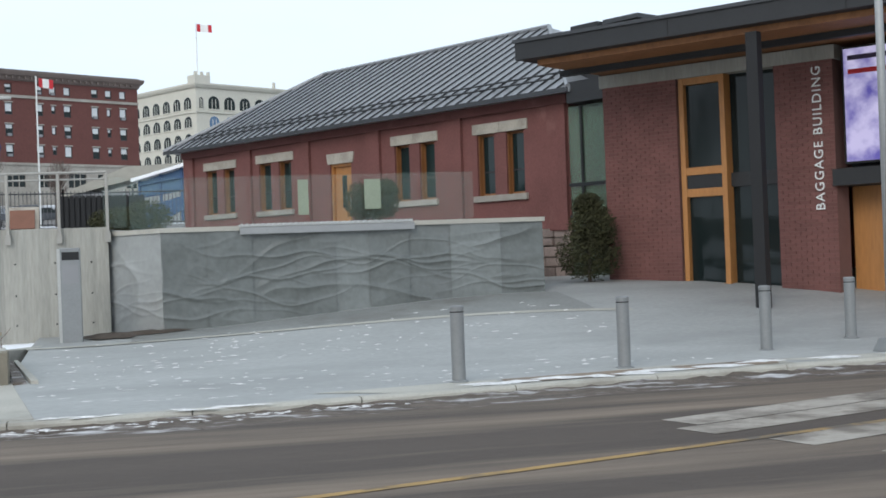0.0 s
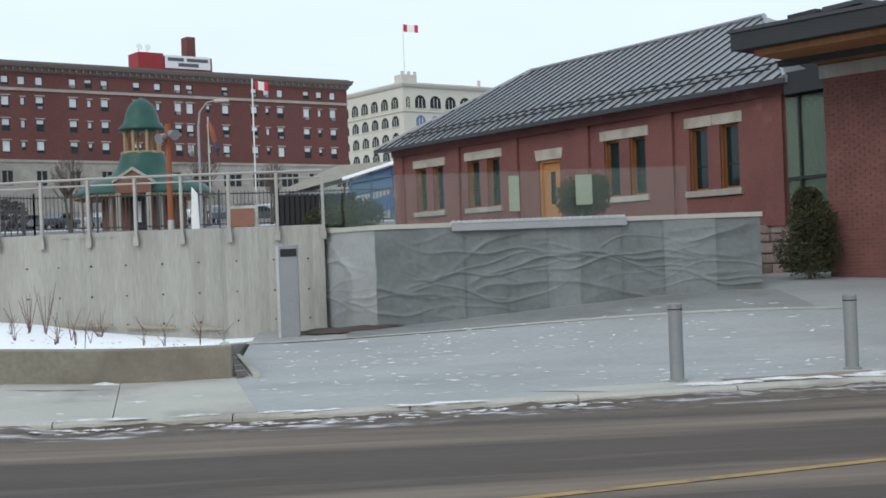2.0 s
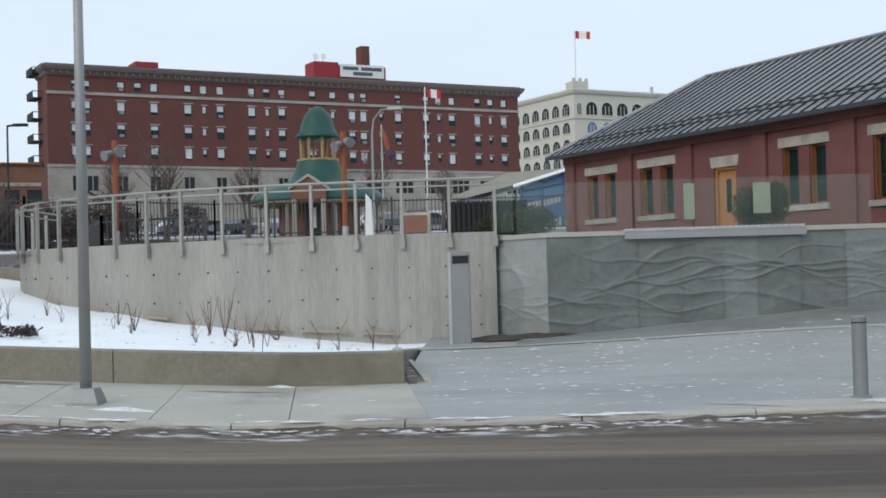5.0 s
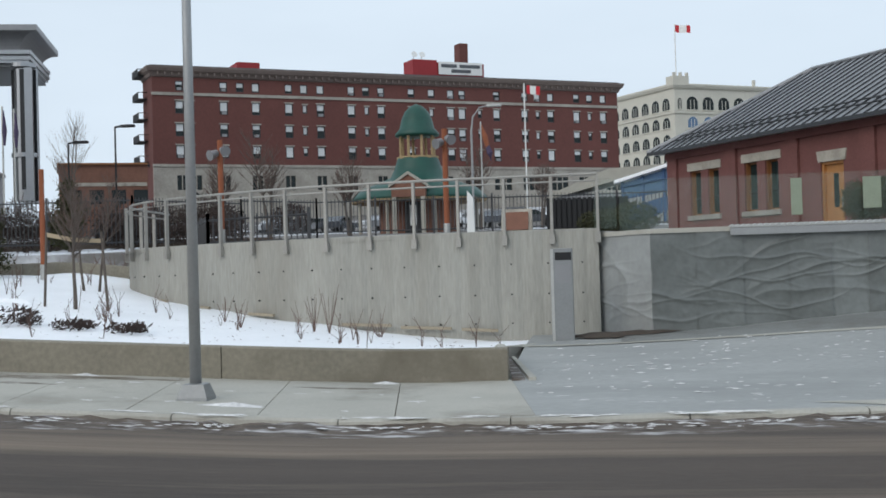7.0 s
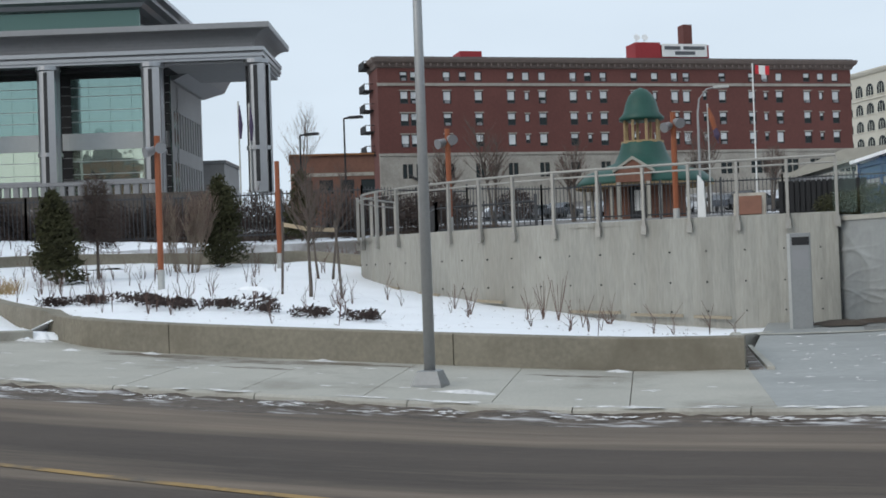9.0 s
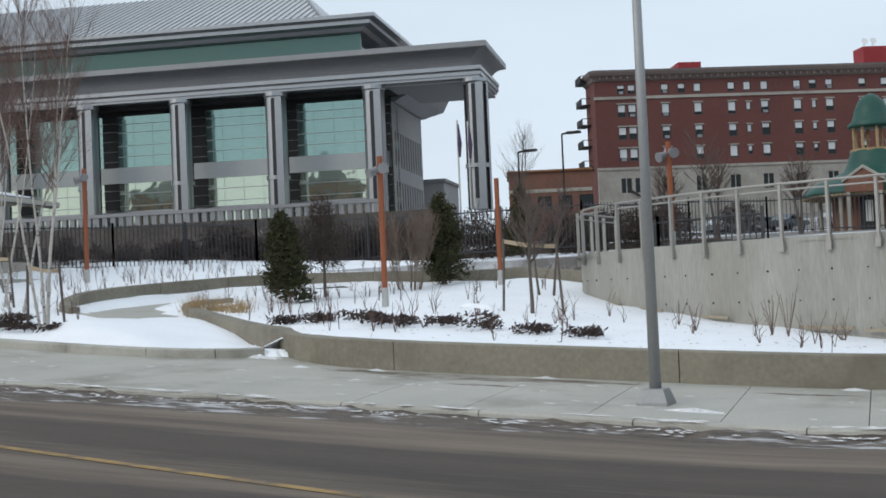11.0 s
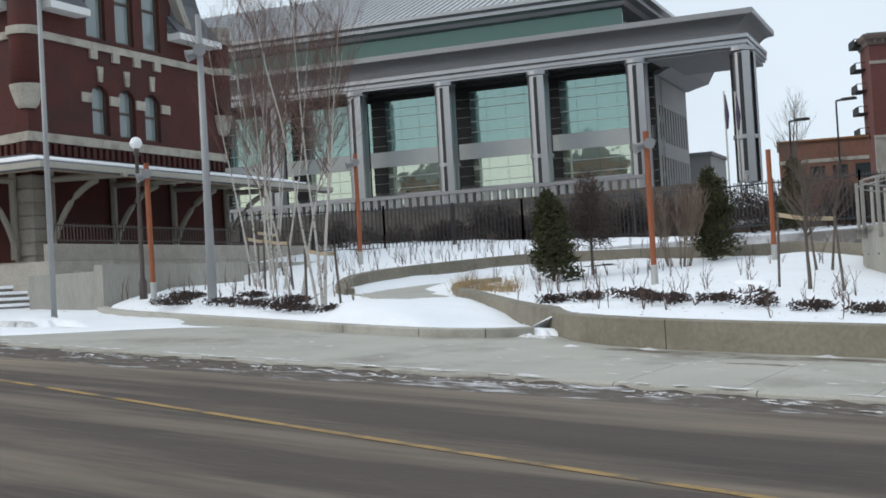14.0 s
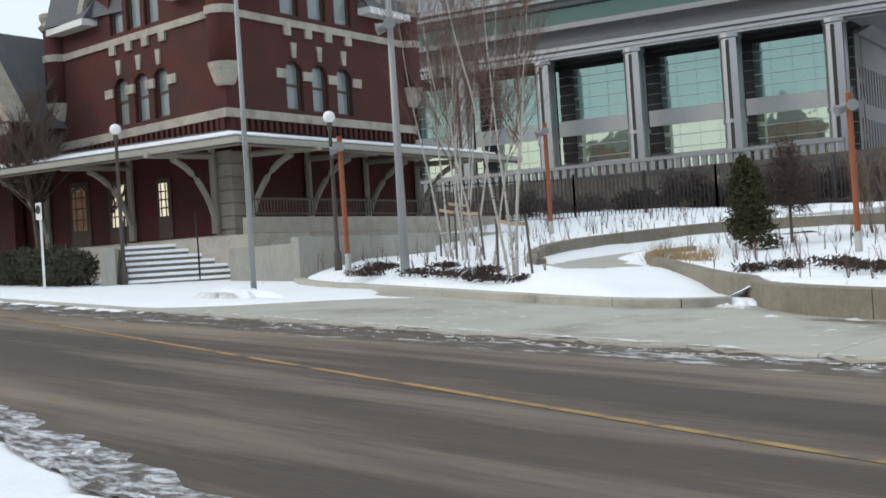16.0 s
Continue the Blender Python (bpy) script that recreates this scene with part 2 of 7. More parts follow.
    soffitgrey=mat("grey_soffit", (0.34, 0.34, 0.345), 0.8, var=0.1, bump=0),
    stonegrey=mat("smooth_grey_stone", (0.30, 0.29, 0.285), 0.8, var=0.08, scale=0.4, fine=4, bump=0),
    spandrel=mat("pale_spandrel_panel", (0.48, 0.50, 0.49), 0.3, var=0.06, scale=0.4, fine=3, bump=0),
    brownframe=mat("brown_painted_frame", (0.075, 0.05, 0.035), 0.6, var=0.1, bump=0),
    glasscurtain=glass_mat("curtained_window_glass", (0.22, 0.26, 0.26), 0.05, 0.6),
    # yellow of the reflected low sky is put into this mirror's tint
    skyglass=mirror_mat("sky_mirroring_glass", (0.80, 0.74, 0.58), 0.9, 0.04),
    glassgreen2=mirror_mat("dark_green_glass", (0.09, 0.16, 0.14), 0.45, 0.12),
    stairstone=mat("dark_step_concrete", (0.17, 0.155, 0.135), 0.9, var=0.2, scale=2, fine=20),
    tape=mat("pale_tree_tie_strap", (0.42, 0.33, 0.22), 0.8, var=0.1, bump=0),
    needle2=mat("brownish_hedge_leaves", (0.05, 0.05, 0.03), 0.85, var=0.4, scale=3, fine=20, bump=0),
    twigdark=mat("dark_brown_twigs", (0.06, 0.042, 0.035), 0.95, var=0.2, bump=0),
    glassteal=glass_mat("teal_window_glass", (0.010, 0.022, 0.022), 0.05, 0.35),
    notice=mat("pale_green_notice", (0.26, 0.30, 0.22), 0.5, var=0.12, scale=4, fine=30, bump=0.02),
    damp2=mat("damp_walk_concrete", (0.235, 0.24, 0.228), 0.65, var=0.22, scale=0.9, fine=18, stain=(0.17, 0.165, 0.15), stain_at=(0.5, 0.65)),
    darkwood=mat("darker_orange_wood", (0.25, 0.105, 0.036), 0.5, var=0.18, scale=3, fine=30, stretch=(1, 1, 0.12)),
    steelgrey=mat("dull_grey_steel", (0.25, 0.257, 0.257), 0.45, 0.3, var=0.1, scale=3, fine=25, bump=0.03),
    hotelstone=mat("weathered_grey_limestone", (0.35, 0.325, 0.285), 0.9, var=0.2, scale=0.5, fine=4, bump=0, stain=(0.25, 0.225, 0.195), stain_at=(0.5, 0.68)),
    # brighter copy of the green glass; low-sky reflection is put into its tint
    glasslow=mirror_mat("sky_reflection_tint_glass", (0.56, 0.63, 0.51), 0.8, 0.03),
    twigpale=mat("pale_brown_stems", (0.21, 0.165, 0.125), 0.9, var=0.25, bump=0),
    vergeslush=mat("crumbly_verge_slush", (0.12, 0.1, 0.088), 0.75, var=0.6, scale=9, fine=45, bump=1.0, stain=(0.7, 0.7, 0.72), stain_at=(0.44, 0.62)),
    rubber=mat("black_rubber", (0.02, 0.02, 0.02), 0.9, var=0.1, bump=0),
)

_m = mat("glowing_screen", (0.1, 0.08, 0.2), 0.3, var=0.0, bump=0)
_n, _l = _m.node_tree.nodes, _m.node_tree.links
_t, _g, _r = _n.new("ShaderNodeTexNoise"), _n.new("ShaderNodeNewGeometry"), _n.new("ShaderNodeValToRGB")
_t.inputs["Scale"].default_value, _t.inputs["Detail"].default_value = 2.2, 8
_r.color_ramp.elements[0].position, _r.color_ramp.elements[1].position = 0.38, 0.62
_r.color_ramp.elements[0].color, _r.color_ramp.elements[1].color = (0.05, 0.04, 0.30, 1), (0.62, 0.58, 0.80, 1)
_l.new(_g.outputs["Position"], _t.inputs["Vector"])
_l.new(_t.outputs["Fac"], _r.inputs[0])
_l.new(_r.outputs[0], _n["Principled BSDF"].inputs["Emission Color"])
_n["Principled BSDF"].inputs["Emission Strength"].default_value = 0.6
M["screen"] = _m


# ---- building helpers ----
def part(name, bm, material, parent=None, label="", smooth=False):
    """Links a bmesh as one mesh object, under a thing or a part where one is given."""
    me = bpy.data.meshes.new(name)
    bm.normal_update()
    bm.to_mesh(me)
    bm.free()
    if smooth:
        for p in me.polygons:
            p.use_smooth = True
    me.materials.append(material)
    ob = new(name, me)
    if parent is not None:
        ob.parent = parent
    if label:
        ob["label"] = label
    return ob


def node(name, parent, label=""):
    """A part that is itself made of pieces."""
    ob = new(name)
    ob.parent = parent
    if label:
        ob["label"] = label
    return ob


def thing(name, x, y, z, label, category, group="", rz=0, kind=""):
    ob = new(name)
    ob.matrix_basis = pose(x, y, z, 0, 0, rz)
    return tagged(ob, label, category, group, kind)


def box(bm, x0, y0, z0, x1, y1, z1, m=None, bevel=0.0):
    """A box between two corners, moved by m."""
    vs = [bm.verts.new((x, y, z)) for x in (x0, x1) for y in (y0, y1) for z in (z0, z1)]
    fs = [bm.faces.new([vs[i] for i in f]) for f in ((0, 1, 3, 2), (4, 6, 7, 5), (0, 4, 5, 1), (2, 3, 7, 6), (0, 2, 6, 4), (1, 5, 7, 3))]
    if bevel:
        es = list({e for f in fs for e in f.edges})
        r = bmesh.ops.bevel(bm, geom=es, offset=bevel, segments=2, affect="EDGES", profile=0.6)
        vs = list({v for f in r["faces"] for v in f.verts} | {v for v in vs if v.is_valid})
    if m is not None:
        for v in vs:
            v.co = m @ v.co
    return bm


def B(*a, **k):
    return box(bmesh.new(), *a, **k)


def tube(bm, pts, radii, n=8, caps=True):
    """A round bar along points, with a radius at each."""
    rings = []
    for i, p in enumerate(pts):
        p = Vector(p)
        d = (Vector(pts[min(i + 1, len(pts) - 1)]) - Vector(pts[max(i - 1, 0)])).normalized()
        u = d.orthogonal().normalized() if abs(d.z) < 0.99 else Vector((1, 0, 0))
        u = (u - d * u.dot(d)).normalized()
        w = d.cross(u)
        r = radii[i] if isinstance(radii, (list, tuple)) else radii
        rings.append([bm.verts.new(p + r * (u * math.cos(2 * math.pi * k / n) + w * math.sin(2 * math.pi * k / n))) for k in range(n)])
    for a, b in zip(rings, rings[1:]):
        for k in range(n):
            bm.faces.new((a[k], a[(k + 1) % n], b[(k + 1) % n], b[k]))
    if caps:
        bm.faces.new(rings[0][::-1])
        bm.faces.new(rings[-1])
    return bm


def lathe(bm, profile, n=24, m=None):
    """Turns (radius, height) pairs round the z axis."""
    rings = [[bm.verts.new((max(r, 1e-4) * math.cos(2 * math.pi * k / n), max(r, 1e-4) * math.sin(2 * math.pi * k / n), z)) for k in range(n)] for r, z in profile]
    for a, b in zip(rings, rings[1:]):
        for k in range(n):
            bm.faces.new((a[k], a[(k + 1) % n], b[(k + 1) % n], b[k]))
    bm.faces.new(rings[0][::-1])
    bm.faces.new(rings[-1])
    if m is not None:
        for r in rings:
            for v in r:
                v.co = m @ v.co
    return bm


def prism(bm, outline, lo, hi, axis="y", m=None):
    """An outline of (a, b) pushed from lo to hi along an axis; a and b are the other two axes in order."""
    def at(a, b, c):
        return {"x": (c, a, b), "y": (a, c, b), "z": (a, b, c)}[axis]
    A_ = [bm.verts.new(at(a, b, lo)) for a, b in outline]
    Z_ = [bm.verts.new(at(a, b, hi)) for a, b in outline]
    k = len(outline)
    for i in range(k):
        bm.faces.new((A_[i], A_[(i + 1) % k], Z_[(i + 1) % k], Z_[i]))
    bm.faces.new(A_[::-1])
    bm.faces.new(Z_)
    bmesh.ops.recalc_face_normals(bm, faces=bm.faces)
    if m is not None:
        for v in A_ + Z_:
            v.co = m @ v.co
    return bm


def sheet(bm, xs, ys, z, m=None):
    """A grid over xs and ys at heights z(x, y)."""
    g = [[bm.verts.new((x, y, z(x, y))) for y in ys] for x in xs]
    for i in range(len(xs) - 1):
        for j in range(len(ys) - 1):
            bm.faces.new((g[i][j], g[i + 1][j], g[i + 1][j + 1], g[i][j + 1]))
    return bm


def ribbon(bm, line, lo, hi, z):
    """A strip along x positions with y from lo(x) to hi(x) in steps, at heights z(x, y)."""
    rows = [[(x, lo(x) + (hi(x) - lo(x)) * k / 6) for k in range(7)] for x in line]
    g = [[bm.verts.new((x, y, z(x, y))) for x, y in r] for r in rows]
    for i in range(len(g) - 1):
        for j in range(6):
            bm.faces.new((g[i][j], g[i + 1][j], g[i + 1][j + 1], g[i][j + 1]) if line[0] < line[-1] else (g[i][j], g[i][j + 1], g[i + 1][j + 1], g[i + 1][j]))
    return bm


def wall_along(bm, pts, thick, lo, hi):
    """A wall along (x, y) points, thick to the far side, from lo(i) to hi(i)."""
    rows = []
    for i, (x, y) in enumerate(pts):
        a, b = Vector(pts[max(i - 1, 0)]), Vector(pts[min(i + 1, len(pts) - 1)])
        d = (b - a).normalized()
        nx, ny = -d.y, d.x
        if ny < 0 and thick > 0 and abs(ny) > 0.2:
            nx, ny = -nx, -ny
        rows.append([bm.verts.new(c) for c in ((x, y, lo(i)), (x, y, hi(i)), (x + nx * thick, y + ny * thick, hi(i)), (x + nx * thick, y + ny * thick, lo(i)))])
    for p, q in zip(rows, rows[1:]):
        for k in range(4):
            bm.faces.new((p[k], p[(k + 1) % 4], q[(k + 1) % 4], q[k]))
    bm.faces.new(rows[0])
    bm.faces.new(rows[-1][::-1])
    bmesh.ops.recalc_face_normals(bm, faces=bm.faces)
    return bm


def sweep(bm, path, profile, closed_ends=True):
    """Runs a profile of (outward, up) along flat (x, y) points with mitred corners; outward is to the right of the way."""
    rows = []
    for i, p in enumerate(path):
        p = Vector(p)
        a = (p - Vector(path[i - 1])).normalized() if i else None
        b = (Vector(path[i + 1]) - p).normalized() if i < len(path) - 1 else None
        a, b = a or b, b or a
        na, nb_ = Vector((a.y, -a.x)), Vector((b.y, -b.x))
        m = (na + nb_)
        m = m / max(0.2, m.dot(na))
        rows.append([bm.verts.new((p.x + m.x * o, p.y + m.y * o, z)) for o, z in profile])
    k = len(profile)
    for p, q in zip(rows, rows[1:]):
        for j in range(k):
            bm.faces.new((p[j], p[(j + 1) % k], q[(j + 1) % k], q[j]))
    bm.faces.new(rows[0])
    bm.faces.new(rows[-1][::-1])
    bmesh.ops.recalc_face_normals(bm, faces=bm.faces)
    return bm


def frange(a, b, n):
    return [a + (b - a) * i / n for i in range(n + 1)]


# ---- ground ----
def smooth01(t):
    t = min(1, max(0, t))
    return t * t * (3 - 2 * t)


def road_z(x):
    """The street climbs to the west."""
    t = max(0.0, -x - 2.5)
    return 0.0548 * t * t / (t + 1.2) if t > 0 else 0.0


def curb_y(x):
    return 14.05 + (0.13 * x if x > 0 else 0.02 * min(-x, 40))


def walk_z(x, y):
    """Pavement and plaza: level with the kerb, rising towards the buildings."""
    z = road_z(x) + 0.13 + 0.02 * max(0, y - curb_y(x))
    if x > -2:
        z += 0.62 * smooth01((y - 16.5) / 10) * smooth01((x + 1) / 9) + 0.16 * smooth01((y - 17) / 7)
    return z


def bed_z(x, y):
    """Snow-covered planting bank behind the low walls."""
    return road_z(x) + 0.36 + 0.27 * smooth01((x + 16) / 5) - 0.2 * smooth01((y - 18.8) / 4) * smooth01((x + 6) / 4) + min(max((-x - 5) * 0.0085, 0), 0.075) * max(0, y - 18.4)


def far_z(y):
    """The land behind, rising to the town."""
    return 2.45 + 0.042 * (min(y, 190) - 30) + 0.06 * max(0, min(y, 190) - 150)


def ground_z(x, y):
    if y >= 35:
        return far_z(min(y, 190)) - 0.05 if x > -30 else max(far_z(min(y, 190)) - 0.05, bed_z(x, 36) - 0.1)
    return max(-2, road_z(max(x, -60)) - 0.5)


def spline(pts, n=8):
    """A smooth line through points."""
    P_ = [Vector(p) for p in pts]
    out = []
    for i in range(len(P_) - 1):
        a, b, c, d = P_[max(i - 1, 0)], P_[i], P_[i + 1], P_[min(i + 2, len(P_) - 1)]
        for k in range(n):
            t = k / n
            out.append(0.5 * ((2 * b) + (c - a) * t + (2 * a - 5 * b + 4 * c - d) * t * t + (3 * b - a - 3 * c + d) * t ** 3))
    return out + [P_[-1]]


def inside(x, y, poly):
    r = False
    for (ax, ay), (bx, by) in zip(poly, poly[1:] + poly[:1]):
        if (ay > y) != (by > y) and x < (bx - ax) * (y - ay) / (by - ay) + ax:
            r = not r
    return r


def gap_to(x, y, line):
    """Distance from a point to a line of points, and the place along it from 0 to 1."""
    best, at, p = 1e9, 0, Vector((x, y))
    for i, (a, b) in enumerate(zip(line, line[1:])):
        ab = b - a
        t = max(0, min(1, (p - a).dot(ab) / max(ab.length_squared, 1e-9)))
        d = (a + ab * t - p).length
        if d < best:
            best, at = d, (i + t) / (len(line) - 1)
    return best, at


ground = part("ground", sheet(bmesh.new(), [-3000, -800, -300, -150, -100, -70, -50, -35, -30, -25, -15, -5, 5, 15, 30, 60, 150, 400, 1200, 3000],
    [-3000, -600, -100, -20, 0, 12, 20, 30, 34.9, 35, 40, 50, 60, 75, 95, 120, 150, 190, 260, 400, 800, 3000], ground_z), M["distant"])
tagged(ground, "snow-patched town ground rising to the hill", "ground", kind="structure")

road = part("road", sheet(bmesh.new(), frange(-90, 60, 150), [1.0, 3, 4.5, 6, 7.5, 9, 10.5, 12, 13, 13.9, 15, 16, 18, 20, 23], lambda x, y: road_z(x) - (0.1 if y > curb_y(x) + 0.3 else 0)), M["asphalt"], smooth=True)
tagged(road, "worn grey-brown asphalt road with dried salt streaks", "road", kind="structure")
near_walk = part("pavement", sheet(bmesh.new(), frange(-60, 40, 100), [-12, -6, -2, 0, 0.8, 1.15, 1.2], lambda x, y: road_z(x) + (0.0 if y < 1.18 else -0.1)), M["concrete"])
tagged(near_walk, "concrete pavement on the near side of the street", "pavement", kind="structure")


def yellow_y(x):
    a, b = max(0.0, -x - 3.0), max(0.0, x - 0.7)
    return 8.84 + 0.17 * a * a / (a + 0.8) + 0.3 * b * b / (b + 0.5)


bm = bmesh.new()
for x0, x1 in zip(frange(-60, 40, 160), frange(-60, 40, 160)[1:]):
    bm.faces.new([bm.verts.new((x, yellow_y(x) + d, road_z(x) + 0.006)) for x, d in ((x0, 0), (x1, 0), (x1, 0.13), (x0, 0.13))])
line = part("centre_line", bm, M["yellow"])
tagged(line, "worn yellow centre line painted on the road", "road marking", kind="structure")
for x0, y0 in ((5.28, 11.5), (5.15, 10.84), (5.56, 9.83), (6.0, 8.8)):
    bm = bmesh.new()
    bm.faces.new([bm.verts.new((x0 + a - 0.3 * b, y0 + 0.37 * a + b, 0.005)) for a, b in ((0, -0.26), (4.2, -0.26), (4.2, 0.26), (0, 0.26))])
    tagged(part("crossing_bar", bm, M["roadwhite"]), "worn white crossing bar painted on the road", "road marking", "crossing bars", "structure")

# kerb stones
kerb = new("kerb")
tagged(kerb, "pale concrete kerb with worn edge", "kerb", kind="structure")
for i in range(52):
    x0, x1 = -60 + i * 1.9, -60 + (i + 1) * 1.9 - 0.015
    bm = bmesh.new()
    rows = []
    for x in (x0, (x0 + x1) / 2, x1):
        y, zr, zw = curb_y(x), road_z(x), walk_z(x, curb_y(x) + 0.2)
        if -2 < x < 0.2:
            y -= 0.05
        rows.append([bm.verts.new((x, y + a, z)) for a, z in ((-0.02, zr - 0.1), (-0.01, zw - 0.03), (0.025, zw), (0.2, zw + 0.004), (0.2, zr - 0.1))])
    for p, q in zip(rows, rows[1:]):
        for k in range(4):
            bm.faces.new((p[k], p[k + 1], q[k + 1], q[k]))
    bm.faces.new(rows[0])
    bm.faces.new(rows[-1][::-1])
    bmesh.ops.recalc_face_normals(bm, faces=bm.faces)
    part("kerb_stone", bm, M["concrete"], kerb)

# pavement slabs
pav = new("pavement")
tagged(pav, "pale concrete pavement in cast slabs, damp in places", "pavement", kind="structure")


def slab(x0, x1, lean, y1, material, parent, name="slab", g=0.006):
    bm = bmesh.new()
    grid = []
    for k in range(5):
        f = k / 4
        row = []
        for j in range(7):
            xa, xb = x0 + lean * j / 6 + g, x1 + lean * j / 6 - g
            x = xa + (xb - xa) * f
            y = curb_y(x) + 0.2 + g + (y1 - curb_y(x) - 0.2 - g) * j / 6
            row.append(bm.verts.new((x, y, walk_z(x, y) + 0.002)))
        grid.append(row)
    for a, b in zip(grid, grid[1:]):
        for j in range(6):
            bm.faces.new((a[j], b[j], b[j + 1], a[j + 1]))
    edge = [e for e in bm.edges if e.is_boundary]
    r = bmesh.ops.extrude_edge_only(bm, edges=edge)
    for v in r["geom"]:
        if isinstance(v, bmesh.types.BMVert):
            v.co.z -= 0.12
    bmesh.ops.recalc_face_normals(bm, faces=bm.faces)
    return part(name, bm, material, parent)


for i in range(16):
    slab(-0.85 - (i + 1) * 1.56, -0.85 - i * 1.56, -0.55, 18.3 if i < 6 else 18.3 + min(2.5, (i - 5) * 0.5), M["concrete"], pav)
base = part("pavement_bedding", ribbon(bmesh.new(), frange(-60, -0.6, 60), lambda x: curb_y(x) + 0.1, lambda x: 20.6 if x < -11 else 18.6, lambda x, y: walk_z(x, y) - 0.03), M["seatcon"], pav)
plaza = new("plaza")
tagged(plaza, "grey concrete plaza with frost and damp patches", "plaza", kind="structure")
part("plaza_surface", ribbon(bmesh.new(), frange(-1.45, -0.85, 8) + frange(-0.85, 45, 90)[1:], lambda x: curb_y(x) + 0.2 + max(0, -0.85 - x) / 0.55 * 4.0, lambda x: 29, walk_z), M["plaza"], plaza, smooth=True)
# lower walk along the foot of the wrapped wall, with its pale edging
part("wall_walk", ribbon(bmesh.new(), frange(0.2, 8.2, 24), lambda x: 22.6 - 0.13 * (x - 0.7), lambda x: 23.8, lambda x, y: walk_z(x, y) + 0.005), M["damp2"], plaza, "darker damp concrete walk")
part("walk_edging", ribbon(bmesh.new(), frange(-1.5, 8.8, 28), lambda x: 22.38 - 0.13 * max(0, x - 0.7), lambda x: 22.59 - 0.13 * max(0, x - 0.7), lambda x, y: walk_z(x, y) + 0.007), M["concrete"], plaza, "pale concrete edging")
# pale apron slabs by the kerb
for x0, x1, d in ((2.6, 4.55, 0.75), (6.55, 8.6, 0.9), (8.62, 11.5, 0.9)):
    bm = bmesh.new()
    bm2 = [bm.verts.new((x, y, walk_z(x, y) + 0.006)) for x, y in ((x0 + 0.5, curb_y(x0) + 0.25), (x1, curb_y(x1) + 0.22), (x1, curb_y(x1) + d), (x0 - 0.4, curb_y(x0) + d * 0.9))]
    bm.faces.new(bm2)
    part("apron_slab", bm, M["concrete"], plaza, "pale apron slab")


def patch(name, cx, cy, rx, ry, zf, material, h=0.03, n=40, seed=0, parent=None):
    """A thin ragged patch lying on a surface."""
    rnd = random.Random(seed)
    ph = [rnd.uniform(0, 6.3) for _ in range(5)]
    bm = bmesh.new()
    rim, mid = [], []
    for k in range(n):
        a = 2 * math.pi * k / n
        r = 1 + 0.22 * math.sin(3 * a + ph[0]) + 0.18 * math.sin(5 * a + ph[1]) + 0.14 * math.sin(9 * a + ph[2]) + 0.1 * math.sin(14 * a + ph[3])
        x, y = cx + rx * r * math.cos(a), cy + ry * r * math.sin(a)
        rim.append(bm.verts.new((x, y, zf(x, y) - 0.004)))
        x, y = cx + rx * r * 0.7 * math.cos(a), cy + ry * r * 0.7 * math.sin(a)
        mid.append(bm.verts.new((x, y, zf(x, y) + h * rnd.uniform(0.6, 1))))
    c = bm.verts.new((cx, cy, zf(cx, cy) + h))
    for k in range(n):
        bm.faces.new((rim[k], rim[(k + 1) % n], mid[(k + 1) % n], mid[k]))
        bm.faces.new((mid[k], mid[(k + 1) % n], c))
    return part(name, bm, material, parent, smooth=True)


# asphalt repair strips at the kerb by the bollards
for x0, x1 in ((4.6, 6.4), (7.0, 8.4)):
    bm = bmesh.new()
    bm.faces.new([bm.verts.new((x, y, walk_z(x, y) + 0.011)) for x, y in ((x0, curb_y(x0) + 0.22), (x1, curb_y(x1) + 0.22), (x1 + 0.2, curb_y(x1) + 0.75), (x0, curb_y(x0) + 0.7))])
    part("asphalt_strip", bm, M["asphalt"], plaza, "dark asphalt repair strip")

# damp stains on the pavement below the planter wall
for x, y, rx, ry, s in ((-8.6, 17.45, 1.7, 0.32, 1), (-10.3, 17.75, 0.9, 0.2, 4), (-7.0, 17.6, 1.0, 0.2, 7), (-7.9, 16.7, 0.5, 0.12, 12), (-3.6, 17.2, 0.6, 0.1, 15)):
    patch("damp_stain", x, y, rx, ry, lambda a, b: walk_z(a, b) + 0.004, M["damp"], 0.002, seed=s, parent=pav)

# slush ridge in the gutter
bm = bmesh.new()
xs = frange(-46, 14, 420)
rows = []
for x in xs:
    c, zr = curb_y(x), road_z(x)
    w = 0.6 + 0.25 * noise.noise((x * 0.5, 0, 0)) + 0.25 * smooth01((-x - 5) / 3) + 0.2 * smooth01((-x - 11) / 3)
    row = []
    for k in range(9):
        f = k / 8
        y = c - 0.01 - w * f
        h = 0.07 * (1 - f) ** 1.6 + 0.028 * noise.noise((x * 2.5, y * 6, 0)) * (1 - f) + 0.045 * abs(noise.noise((x * 7, y * 11, 3))) * (1 - f * f) + 0.03 * noise.noise((x * 15, y * 19, 8)) * (1 - f)
        row.append(bm.verts.new((x, y, zr - 0.012 + max(0, h) + (0.012 if k < 8 else 0))))
    rows.append(row)
for p, q in zip(rows, rows[1:]):
    for k in range(8):
        bm.faces.new((p[k + 1], q[k + 1], q[k], p[k]))
tagged(part("gutter_slush", bm, M["slush"], smooth=True), "dirty slush and ice ridge along the kerb", "slush", kind="stuff")

# scraps of snow on pavement, plaza and gutter
bm_all = bmesh.new()
rnd = random.Random(5)


